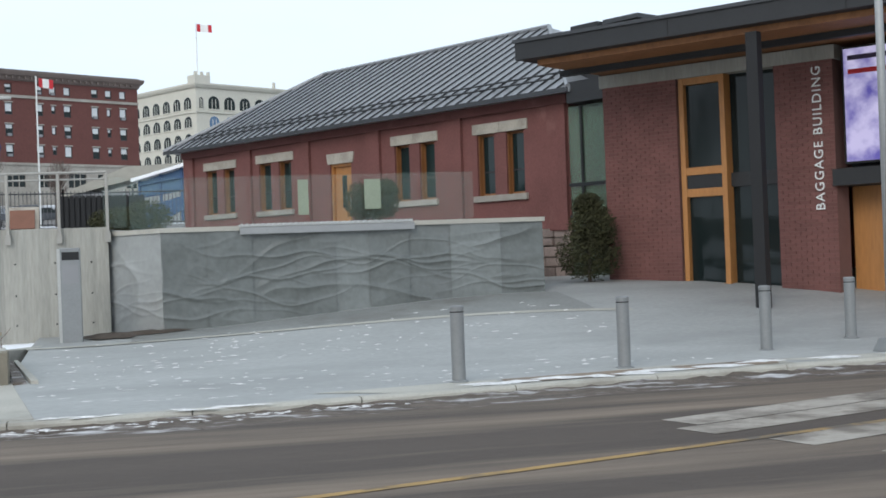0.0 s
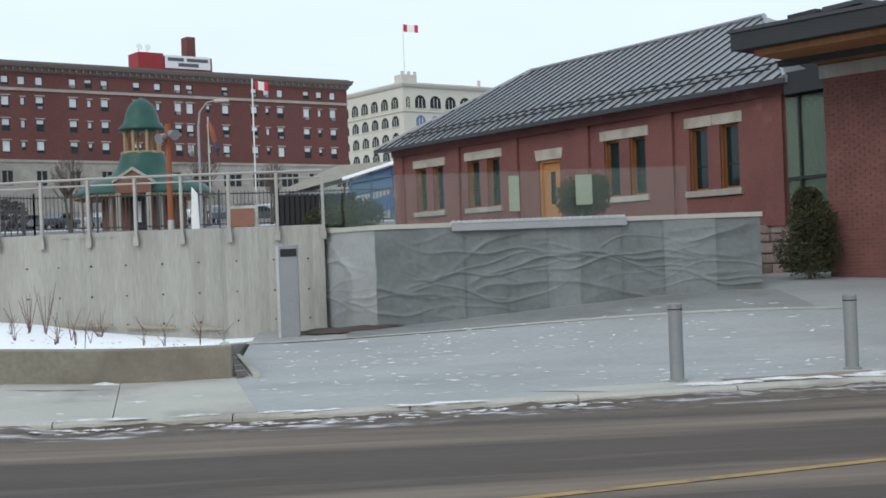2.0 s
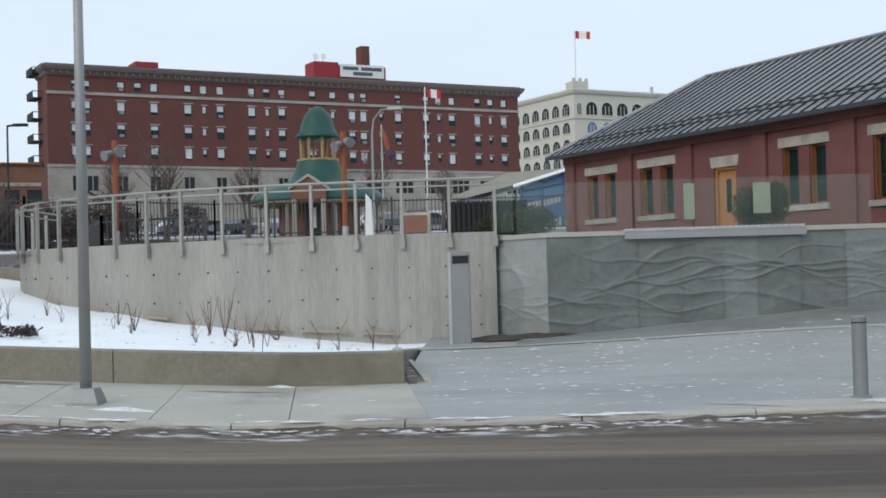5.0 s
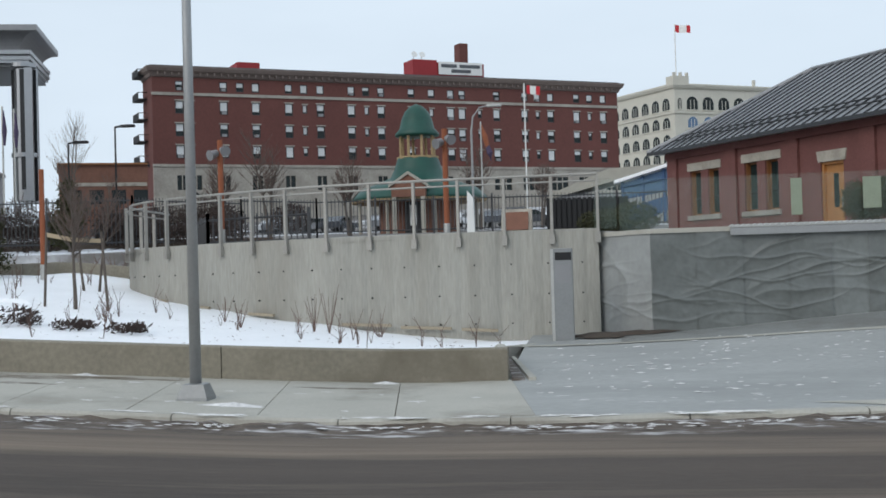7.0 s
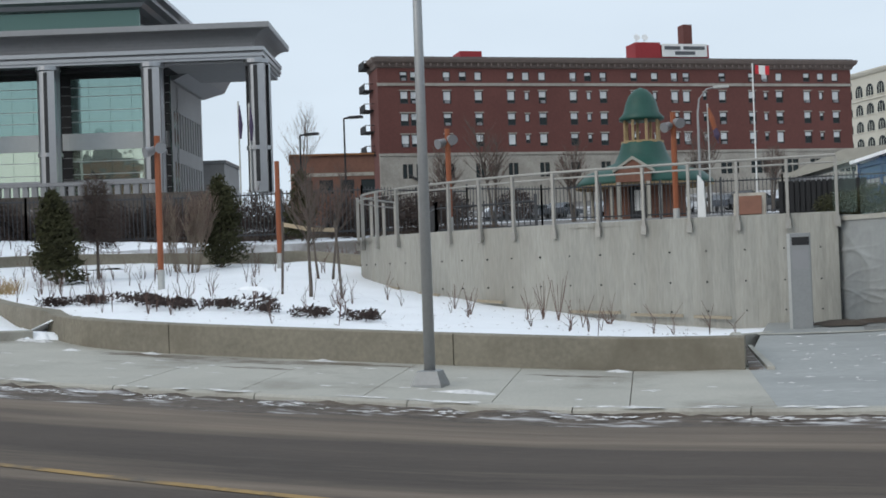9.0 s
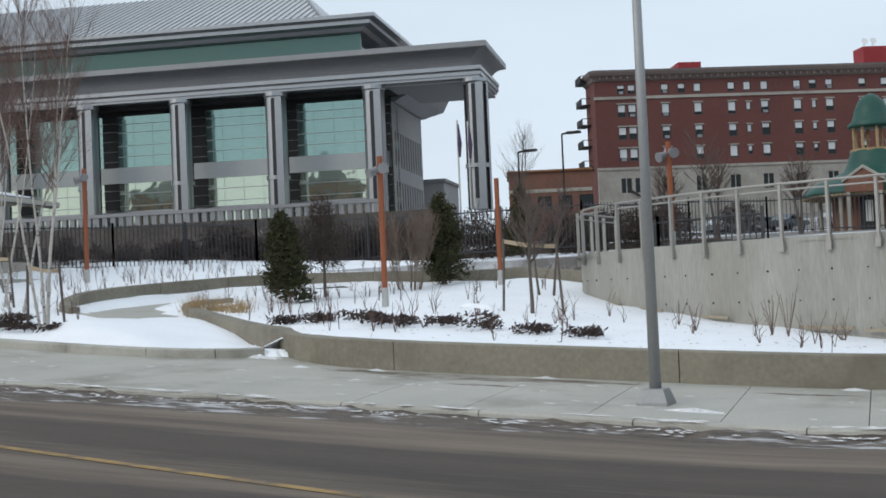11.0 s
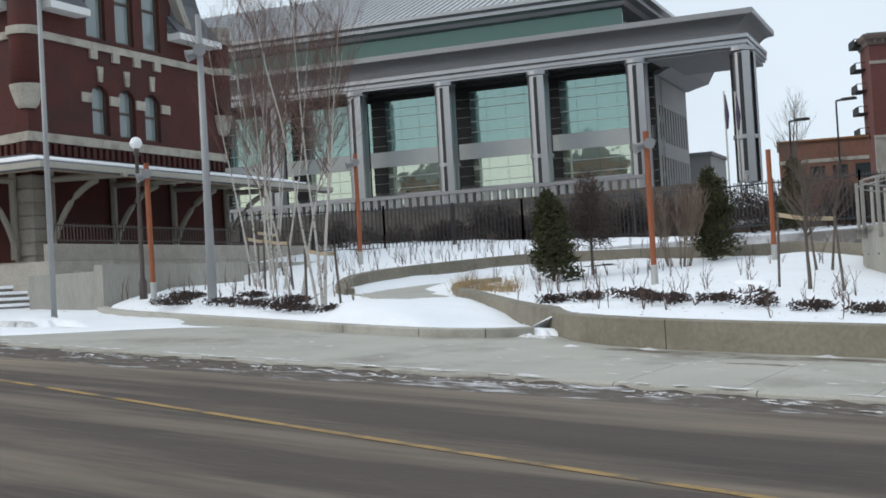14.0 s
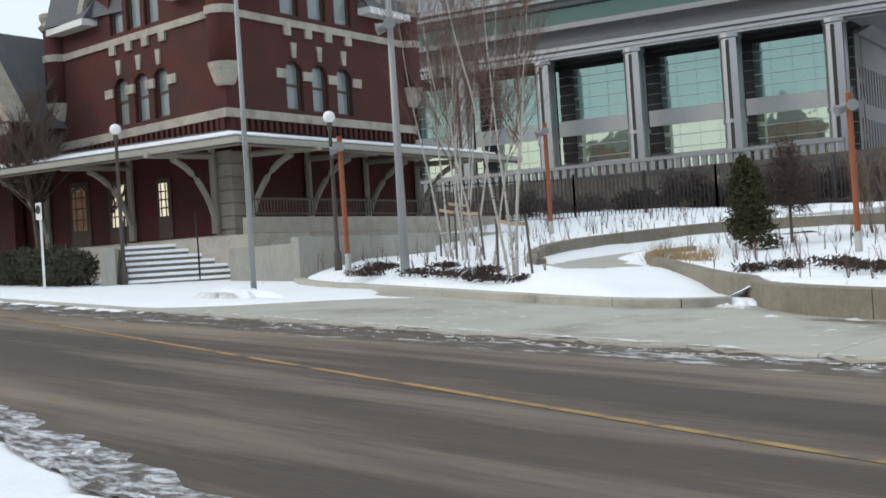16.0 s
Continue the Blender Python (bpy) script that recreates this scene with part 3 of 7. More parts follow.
def scrap(cx, cy, rx, ry, zf, h=0.02, rot=0.0):
    n = 12
    ph = [rnd.uniform(0, 6.3) for _ in range(3)]
    rim = []
    for k in range(n):
        a = 2 * math.pi * k / n
        r = 1 + 0.3 * math.sin(2 * a + ph[0]) + 0.25 * math.sin(5 * a + ph[1])
        dx, dy = rx * r * math.cos(a), ry * r * math.sin(a)
        x, y = cx + dx * math.cos(rot) - dy * math.sin(rot), cy + dx * math.sin(rot) + dy * math.cos(rot)
        rim.append(bm_all.verts.new((x, y, zf(x, y) + 0.004)))
    c = bm_all.verts.new((cx, cy, zf(cx, cy) + h))
    for k in range(n):
        bm_all.faces.new((rim[k], rim[(k + 1) % n], c))


for _ in range(150):
    x = rnd.uniform(-1, 6)
    y = rnd.uniform(15.2, 21)
    scrap(x, y, rnd.uniform(0.012, 0.06) * rnd.uniform(0.5, 1.6), rnd.uniform(0.01, 0.04), walk_z, 0.008)
for _ in range(70):
    x = rnd.uniform(-24, -1)
    scrap(x, rnd.uniform(14.6, 17.6), rnd.uniform(0.02, 0.12), rnd.uniform(0.015, 0.05), walk_z, 0.008)
for c, w in ((-14.6, 0.8), (-13.2, 0.5), (-10.5, 0.7), (-9.6, 0.6), (-12.1, 0.5), (-6.4, 0.5), (-4.4, 0.6), (-2.6, 0.5), (0.4, 0.8), (1.4, 0.5), (-17, 0.9), (-19, 0.6), (-7.9, 0.4), (-0.9, 0.5), (2.6, 0.4)):
    for _ in range(26):
        x = c + rnd.gauss(0, w * 0.55)
        scrap(x, curb_y(x) - 0.08 - abs(rnd.gauss(0.1, 0.14)), rnd.uniform(0.015, 0.07), rnd.uniform(0.008, 0.025), lambda a, b: road_z(a) + 0.055, 0.012)
for x, r in ((4.3, 0.35), (4.7, 0.3), (6.7, 0.4), (6.3, 0.25), (5.3, 0.3), (5.8, 0.2), (7.6, 0.5), (8.3, 0.3), (9.4, 0.4), (10.8, 0.6), (11.6, 0.4)):
    scrap(x, curb_y(x) + rnd.uniform(0.2, 0.6), r, 0.13, lambda a, b: walk_z(a, b) + 0.006, 0.03)
for _ in range(330):
    x = rnd.uniform(-22, 1.5)
    if noise.noise((x * 0.7, 3, 1)) < -0.12:
        continue
    if rnd.random() < 0.55:
        scrap(x, curb_y(x) + rnd.uniform(-0.03, 0.16), rnd.uniform(0.05, 0.2), rnd.uniform(0.01, 0.03), lambda a, b: walk_z(a, curb_y(a) + 0.2) + 0.004, 0.014)
    else:
        scrap(x, curb_y(x) - abs(rnd.gauss(0.2, 0.2)), rnd.uniform(0.03, 0.12), rnd.uniform(0.008, 0.02), lambda a, b: road_z(a) + 0.03, 0.012)
for x, y, r in ((-13.1, 19.0, 0.2), (-12.8, 18.95, 0.16), (-13.3, 19.05, 0.14)):
    scrap(x, y, r, 0.1, walk_z, 0.05)
scrap(-4.45, 15.05, 0.32, 0.12, walk_z, 0.05)
for _ in range(170):
    scrap(rnd.uniform(-1.0, 8), rnd.uniform(16.2, 22.6), rnd.uniform(0.015, 0.07), rnd.uniform(0.012, 0.04), lambda a, b: walk_z(a, b) + 0.005, 0.014)
for x in (-11.6, -10.2, -7.4, -3.1):
    scrap(x, 17.85, 0.18, 0.07, walk_z, 0.04)
tagged(part("snow_scraps", bm_all, M["dirtysnow"]), "thin scraps of trodden snow on the paving", "snow", kind="stuff")

# fresh snow over the pavement before the station, and the near verge
bm = bmesh.new()
rows = []
for x in frange(-75, -20.5, 72):
    f = smooth01((-x - 20.5) / 4)
    lo = curb_y(x) + 0.15 + (1 - f) * 4.0 - 0.5 * f
    hi = lo + (22.4 - lo) * smooth01((-x - 20.5) / 4)
    rows.append([bm.verts.new((x, lo + (hi - lo) * k / 10 + 0.12 * noise.noise((x * 1.7, k, 2)) - (0.15 if k == 0 else 0), road_z(x) - 0.02 if k == 0 else walk_z(x, lo + (hi - lo) * k / 10) + ((0.045 + 0.035 * noise.noise((x * 1.3, k * 0.7, 0))) * (0.1 + 0.9 * smooth01((-x - 20.7) / 2)) if k < 10 else -0.01))) for k in range(11)])
for p, q in zip(rows, rows[1:]):
    for k in range(10):
        bm.faces.new((p[k], q[k], q[k + 1], p[k + 1]))
tagged(part("snow_cover", bm, M["snow"], smooth=True), "smooth snow lying over the pavement by the station", "snow", kind="stuff")
def verge_y(x):
    return 3.0 + 2.0 * smooth01((-x - 4.5) / 4) + 0.2 * max(0, min(-x, 30) - 8.4) + 0.15 * noise.noise((x * 1.2, 5, 0))


bm = bmesh.new()
rows = []
for x in frange(-40, 10, 200):
    e = verge_y(x)
    rows.append([bm.verts.new((x, -12 + (e + 12) * (k / 14) ** 0.5, road_z(x) + (0.12 + 0.16 * (1 - (k / 14) ** 3) + 0.08 * noise.noise((x * 2, k * 0.9, 1)) * (k / 14) + 0.05 * noise.noise((x * 5, k * 2.1, 4))) * (0.0 if k == 14 else 1))) for k in range(15)])
for p, q in zip(rows, rows[1:]):
    for k in range(14):
        bm.faces.new((p[k], q[k], q[k + 1], p[k + 1]))
tagged(part("verge_snow", bm, M["snow"], smooth=True), "lumpy ploughed snow on the near verge", "snow", kind="stuff")
bm = bmesh.new()
rows = []
for x in frange(-34, 10, 560):
    e = verge_y(x)
    w = 0.85 + 0.3 * noise.noise((x * 0.8, 9, 0)) + 0.16 * noise.noise((x * 3.1, 2, 0))
    row = []
    for k in range(17):
        f = k / 16
        y = e - 0.35 + w * f
        h = 0.1 * (1 - f) ** 1.5 + 0.05 * noise.noise((x * 3, y * 4, 2)) * (1 - f) + 0.06 * abs(noise.noise((x * 8, y * 9, 5))) * (1 - f) + 0.03 * noise.noise((x * 17, y * 19, 8)) * (1 - f * f)
        row.append(bm.verts.new((x, y, road_z(x) + (max(0.004, h) if k < 16 else -0.01))))
    rows.append(row)
for p, q in zip(rows, rows[1:]):
    for k in range(16):
        bm.faces.new((p[k], q[k], q[k + 1], p[k + 1]))
tagged(part("verge_slush", bm, M["vergeslush"], smooth=True), "dirty slush at the edge of the near verge", "slush", kind="stuff")
rnd = random.Random(77)
for name, mt, count, out, label in (("snow_clods", "snow", 420, 0.0, "crumbled clods of snow along the near verge"), ("slush_clods", "vergeslush", 420, 0.16, "grey frozen clods of slush along the near verge")):
    bm = bmesh.new()
    for _ in range(count):
        x = rnd.uniform(-20, 3)
        y = verge_y(x) - 0.12 + rnd.gauss(0, 0.14) + out * rnd.random()
        r = 0.01 + 0.032 * rnd.random() ** 2.5
        top = [bm.verts.new((x + r * rnd.uniform(0.8, 1.5) * math.cos(a), y + r * rnd.uniform(0.7, 1.2) * math.sin(a), road_z(x) + 0.03 + r * rnd.uniform(0.1, 0.5))) for a in (0, 1.26, 2.51, 3.77, 5.03)]
        low = [bm.verts.new((v.co.x, v.co.y, road_z(x) - 0.01)) for v in top]
        peak = bm.verts.new((x + r * rnd.uniform(-0.4, 0.4), y + r * rnd.uniform(-0.4, 0.4), road_z(x) + 0.03 + r * rnd.uniform(0.4, 0.8)))
        for k in range(5):
            bm.faces.new((top[k], top[(k + 1) % 5], peak))
            bm.faces.new((low[k], low[(k + 1) % 5], top[(k + 1) % 5], top[k]))
    tagged(part(name, bm, M[mt]), label, "snow" if mt == "snow" else "slush", kind="stuff")

# ---- planting bank, ramp path and low walls ----
SEAT = spline([(-1.42, 18.0), (-4, 18.0), (-7, 18.0), (-10, 18.02), (-11.7, 18.5), (-13.4, 19.85), (-15.6, 21.7), (-17.5, 23.1), (-18.7, 24.1), (-19.2, 25.1), (-18.8, 26.0)], 8)
INNER = spline([(-12.7, 18.15), (-14.4, 19.15), (-16.5, 20.6), (-18.6, 22.05), (-20.7, 23.0)], 8)
UPPER = spline([(-20.7, 23.0), (-21.6, 23.7), (-22.3, 25.3), (-22.0, 27.5), (-20.7, 30.2), (-18, 31.7), (-15, 32.3), (-11.4, 32.0)], 8)
FRONT = spline([(-13.4, 19.4), (-13.95, 18.9), (-15.1, 18.65), (-17, 18.8), (-20, 19.3), (-23, 19.75), (-25.6, 20.25), (-27.4, 21.2), (-28.2, 22.6)], 8)
LANE = spline([(-12.2, 18.15), (-12.8, 18.75), (-14.1, 19.75), (-16.1, 21.25), (-18.1, 22.65), (-20.0, 23.75), (-21.0, 25.4), (-20.8, 27.5), (-19.6, 29.6), (-17.3, 31.0), (-14.5, 31.6), (-11.8, 31.2)], 8)


def lane_z(f):
    return 0.70 + 0.95 * min(1, f / 0.45) ** 1.7 + 0.55 * smooth01((f - 0.45) / 0.5)


def seat_y(x):
    """Where the planter wall runs at x, west of its straight part."""
    for a, b in zip(SEAT, SEAT[1:]):
        if b.x <= x <= a.x:
            return a.y + (b.y - a.y) * (a.x - x) / max(1e-6, a.x - b.x)
    return 0.0


def bank_z(x, y):
    d, f = gap_to(x, y, LANE)
    z = bed_z(x, y)
    if -18.6 < x < -13.3 and y < seat_y(x) + 0.45:
        z = bed_z(x, seat_y(x)) - 0.05 - 0.3 * (1 - smooth01((-x - 13.4) / 4))
    z += 0.05 * noise.noise((x * 0.8, y * 0.8, 0)) + 0.015 * noise.noise((x * 4, y * 4, 0))
    if x < -13.3:
        e = gap_to(x, y, FRONT)[0]
        z = min(z, walk_z(x, y) + 0.15 + 0.36 * max(0, e - 0.05))
    if d < 1.5 and x < -17.4:
        z = min(z, lane_z(f) - 0.035 + 0.9 * max(0, d - 0.72) + 1.2 * max(0, x + 18.3))
    return z


bm = bmesh.new()
keep = {}
step = 0.28
outline = [(-1.5, 18.15)] + [(p.x - 0.05, p.y + 0.16) for p in SEAT if -13.2 < p.x < -2] + [(p.x, p.y + 0.05) for p in FRONT] + [(-30, 24), (-36, 30), (-36, 40), (-8, 40), (-8, 31), (-1.02, 25.3), (-1.2, 23.35), (-1.64, 22.6), (-1.85, 21.6), (-1.66, 19.5)]
for i in range(126):
    for j in range(81):
        x, y = -36 + i * step, 17.9 + j * step
        keep[i, j] = inside(x, y, outline)
rim = [Vector(p) for p in outline + outline[:1]]
vs = {}
for i, j in keep:
    x, y = -36 + i * step, 17.9 + j * step
    if keep[i, j]:
        vs[i, j] = bm.verts.new((x, y, bank_z(x, y)))
    elif any(keep.get((i + a, j + b)) for a in (-1, 0, 1) for b in (-1, 0, 1)):
        best = None
        for a, b in zip(rim, rim[1:]):
            ab, p = b - a, Vector((x, y))
            q = a + ab * max(0, min(1, (p - a).dot(ab) / max(ab.length_squared, 1e-9)))
            if best is None or (q - p).length < (best - p).length:
                best = q
        z = walk_z(best.x, best.y) + 0.12 if best.x < -13.3 and best.y < 23 else bank_z(best.x, best.y) - 0.03
        vs[i, j] = bm.verts.new((best.x, best.y, z))
for i, j in vs:
    q = [(i, j), (i + 1, j), (i + 1, j + 1), (i, j + 1)]
    if all(k in vs for k in q):
        bm.faces.new([vs[k] for k in q])
bank = part("snow_bank", bm, M["snow"], smooth=True)
tagged(bank, "snow-covered planting bank behind low concrete walls", "snow bank", kind="structure")

bm = bmesh.new()
rows = []
for i, p in enumerate(LANE):
    if p.x > -18.35 and i < 40:
        continue
    d = (LANE[min(i + 1, len(LANE) - 1)] - LANE[max(i - 1, 0)]).normalized()
    n_ = Vector((-d.y, d.x))
    z = lane_z(i / (len(LANE) - 1))
    if p.x > -18 and i > 40:
        z = min(z, bed_z(p.x, p.y) - 0.12)
    rows.append([bm.verts.new((p.x + n_.x * w, p.y + n_.y * w, z)) for w in (-0.86, 0, 0.86)])
for p, q in zip(rows, rows[1:]):
    for k in range(2):
        bm.faces.new((p[k], p[k + 1], q[k + 1], q[k]))
bmesh.ops.recalc_face_normals(bm, faces=bm.faces)
lane = part("ramp_path", bm, M["concrete"])
tagged(lane, "pale concrete ramp path curving up the bank", "path", kind="structure")


def low_wall(name, line, thick, lo, hi, material, label, every=8, parts="wall_section"):
    """A cast wall along a line, in sections with open joints."""
    root = tagged(new(name), label, "wall", kind="structure")
    for s in range(0, len(line) - 1, every):
        seg = line[s:s + every + 1]
        if len(seg) < 2:
            continue
        bm = bmesh.new()
        rows = []
        for i, p in enumerate(seg):
            k = s + i
            d = (line[min(k + 1, len(line) - 1)] - line[max(k - 1, 0)]).normalized()
            n_ = Vector((d.y, -d.x)) * -1 if thick > 0 else Vector((d.y, -d.x))
            t = abs(thick)
            q = p.copy()
            if i == 0 and s > 0:
                q = p + d * 0.008
            if i == len(seg) - 1:
                q = p - d * 0.008
            a, b = lo(k, p), hi(k, p)
            e = 0.02
            rows.append([bm.verts.new(c) for c in ((q.x, q.y, a), (q.x, q.y, b - e), (q.x + n_.x * e, q.y + n_.y * e, b), (q.x + n_.x * (t - e), q.y + n_.y * (t - e), b), (q.x + n_.x * t, q.y + n_.y * t, b - e), (q.x + n_.x * t, q.y + n_.y * t, a))])
        for p, q in zip(rows, rows[1:]):
            for k in range(6):
                bm.faces.new((p[k], p[(k + 1) % 6], q[(k + 1) % 6], q[k]))
        bm.faces.new(rows[0])
        bm.faces.new(rows[-1][::-1])
        bmesh.ops.recalc_face_normals(bm, faces=bm.faces)
        part(parts, bm, material, root)
    return root


low_wall("planter_wall", SEAT, -0.32, lambda k, p: min(walk_z(p.x, 18), bed_z(p.x, p.y)) - 0.4, lambda k, p: bed_z(p.x, p.y) + (0.035 if k < 40 else 0.09), M["seatcon"], "long low cast-concrete planter wall edging the bank", 12)
low_wall("bed_kerb", FRONT, 0.3, lambda k, p: walk_z(p.x, p.y) - 0.2, lambda k, p: walk_z(p.x, p.y) + 0.15, M["concrete"], "low concrete kerb round the snowy bed", 8)
low_wall("ramp_edge", INNER[26:], 0.15, lambda k, p: bed_z(p.x, p.y) - 0.6, lambda k, p: bank_z(p.x, p.y - 0.5) + 0.05, M["concrete"], "narrow concrete edge beside the ramp path", 8)
low_wall("ramp_wall", UPPER, 0.25, lambda k, p: bed_z(p.x, p.y) - 0.7, lambda k, p: bed_z(p.x, p.y) + 0.14 + 0.15 * smooth01(k / 20), M["seatcon"], "curved concrete wall behind the ramp path", 8)
low_wall("bed_edge", spline([(-1.42, 18.02), (-1.56, 19.5), (-1.75, 21.5), (-1.5, 22.6), (-1.05, 23.4), (-0.95, 24.9)], 4), 0.12, lambda k, p: walk_z(p.x, p.y) - 0.3, lambda k, p: bed_z(p.x, p.y) + 0.03, M["concrete"], "narrow concrete edge of the snowy bed", 20)
# dead leaves and bits blown over the snow
bm = bmesh.new()
rnd = random.Random(21)
for _ in range(700):
    x = rnd.uniform(-26, -2)
    y = rnd.uniform(18.6, 26)
    if gap_to(x, y, LANE)[0] < 0.9 or (x < -12 and y < seat_y(x) + 0.6):
        continue
    s, a = rnd.uniform(0.012, 0.045), rnd.uniform(0, 6.28)
    z = bank_z(x, y) + 0.015
    bm.faces.new([bm.verts.new((x + s * math.cos(a + k * 2.1) * (1.6 if k == 0 else 0.7), y + s * math.sin(a + k * 2.1), z + 0.01 * (k == 0))) for k in range(3)])
tagged(part("leaf_litter", bm, M["twig"]), "dead leaf bits scattered over the snow", "litter", kind="stuff")
tagged(patch("snow_heap", -13.25, 19.42, 0.5, 0.28, lambda x, y: walk_z(x, y) + 0.01, M["snow"], 0.12, seed=14), "small heap of snow at the wall's foot", "snow")
# small drain channel at the end of the planter wall
drain = tagged(new("drain_channel"), "concrete drain channel beside the planter wall", "drain", kind="structure")
for name, m, a, b, top in (("channel_slot", "slush", (-1.36, -1.18), (-1.62, -1.56), 0.03), ("channel_rim", "concrete", (-1.13, -1.03), (-1.55, -1.49), 0.05)):
    bm = bmesh.new()
    box(bm, 0, 0, 0, 1, 1, 1)
    for v in bm.verts:
        f, u, h = v.co.y, v.co.x, v.co.z
        x = (a[0] + (b[0] - a[0]) * f) * (1 - u) + (a[1] + (b[1] - a[1]) * f) * u
        y = 17.95 + 2.6 * f
        v.co = (x, y, walk_z(x, y) + (top if h else -0.1))
    part(name, bm, M[m], drain)


# ---- retaining wall, rail and wrapped wall ----
RW = spline([(-11.5, 33.5), (-11.5, 31.5), (-11.2, 29.8), (-10.4, 28.5), (-9.3, 27.5), (-7.3, 26.25), (-5.6, 25.55), (-3, 25.08), (-0.15, 25.0)], 8)
terr = part("terrace", ribbon(bmesh.new(), frange(-11.3, 16, 40), lambda x: 25.15 + max(0, x - 8) * 5 if x > -3 else min(33, 25.15 + 0.06 * (x + 3) ** 2), lambda x: 62, lambda x, y: 2.42 + 0.042 * max(0, y - 30)), M["distant"])
tagged(terr, "snow-dusted terrace and car park behind the wall", "terrace", kind="structure")
wall = tagged(new("retaining_wall"), "curved board-marked concrete retaining wall with tie holes and rain stains", "wall", kind="structure")
bm = bmesh.new()
fine = []
for a, b in zip(RW, RW[1:]):
    n_ = max(1, int((b - a).length / 0.09))
    fine += [a + (b - a) * k / n_ for k in range(n_)]
fine.append(RW[-1])
rows = []
run = 0
for i, p in enumerate(fine):
    d = (fine[min(i + 1, len(fine) - 1)] - fine[max(i - 1, 0)]).normalized()
    n_ = Vector((-d.y, d.x))
    if i:
        run += (p - fine[i - 1]).length
    o = 0.008 * noise.noise((run * 6, 0, 0)) + (0.018 if i % 4 == 0 else 0.004 * (i % 2))
    if abs(p.x + 5.65) < 0.05:
        o = 0.07
    elif abs(run % 2.65 - 1.3) < 0.05:
        o = 0.028
    lo = bed_z(p.x, p.y) - 0.5 if p.x < -1.5 else 0.1
    rows.append([bm.verts.new((p.x + n_.x * w, p.y + n_.y * w, z)) for w, z in ((o, lo), (o, 2.5), (0.015, 2.52), (0.32, 2.52), (0.32, lo))])
for p, q in zip(rows, rows[1:]):
    for k in range(4):
        bm.faces.new((p[k], p[k + 1], q[k + 1], q[k]))
bmesh.ops.recalc_face_normals(bm, faces=bm.faces)
part("wall_face", bm, M["wallcon"], wall)
bm = bmesh.new()
run, last = 0, None
for i, p in enumerate(fine):
    run += (p - fine[i - 1]).length if i else 0
    if last is None or run - last > 0.62:
        last = run
        d = (fine[min(i + 1, len(fine) - 1)] - fine[max(i - 1, 0)]).normalized()
        n_ = Vector((d.y, -d.x))
        for z in (0.75, 1.3, 1.88):
            if z > bed_z(p.x, p.y) + 0.1:
                tube(bm, [(p.x + n_.x * 0.012, p.y + n_.y * 0.012, z), (p.x - n_.x * 0.03, p.y - n_.y * 0.03, z)], 0.018, 6)
part("tie_holes", bm, M["black"], wall, "dark formwork tie holes")["kind"] = "stuff"
# ledger boards left at the foot
for x0, x1, y0, y1, z in ((-5.2, -4.2, 25.3, 25.15, 0.74), (-4.0, -3.0, 25.12, 25.0, 0.66), (-2.8, -2.1, 24.98, 24.95, 0.6), (-7.3, -6.7, 26.15, 25.85, 0.98), (-8.9, -8.3, 27.1, 26.7, 1.15), (-9.9, -9.5, 27.95, 27.55, 1.3)):
    bd = part("ledger_board", tube(bmesh.new(), [(x0, y0 - 0.03, z + 0.06), (x1, y1 - 0.03, z + 0.02)], 0.04, 4), M["ledger"])
    tagged(bd, "weathered timber ledger board fixed along the concrete wall", "board", "ledger boards")

rail = tagged(new("guard_rail"), "galvanised steel guard rail with flat posts on the wall", "railing", kind="structure")
run, last, tops = 0, -1, []
for i, p in enumerate(fine):
    run += (p - fine[i - 1]).length if i else 0
    d = (fine[min(i + 1, len(fine) - 1)] - fine[max(i - 1, 0)]).normalized()
    if last < 0 or run - last > 0.86 or i == len(fine) - 1:
        last = run
        n_ = Vector((d.y, -d.x))
        m = Matrix(((d.x, -n_.x, 0, p.x), (d.y, -n_.y, 0, p.y), (0, 0, 1, 0), (0, 0, 0, 1)))
        box_ = B(-0.028, -0.075, 2.25, 0.028, -0.0, 3.52, m, 0.005)
        part("post", box_, M["railsteel"], rail)
        part("bracket", B(-0.05, -0.095, 2.24, 0.05, 0.0, 2.42, m), M["railsteel"], rail)
for z, o, r in ((3.55, -0.05, 0.026), (3.42, 0.03, 0.018)):
    pts = []
    for i in range(0, len(fine), 6):
        p = fine[i]
        d = (fine[min(i + 1, len(fine) - 1)] - fine[max(i - 1, 0)]).normalized()
        pts.append((p.x - d.y * -o, p.y - d.x * o, z))
    pts.append((fine[-1].x, fine[-1].y - o * 0, z))
    part("top_rail" if r > 0.02 else "lower_rail", tube(bmesh.new(), pts, r, 8), M["railsteel"], rail)

# wrapped wall: a wall under insulating tarpaulins
wrap = tagged(new("wrapped_wall"), "low wall wrapped in wrinkled grey insulating tarpaulin", "wall", kind="structure")


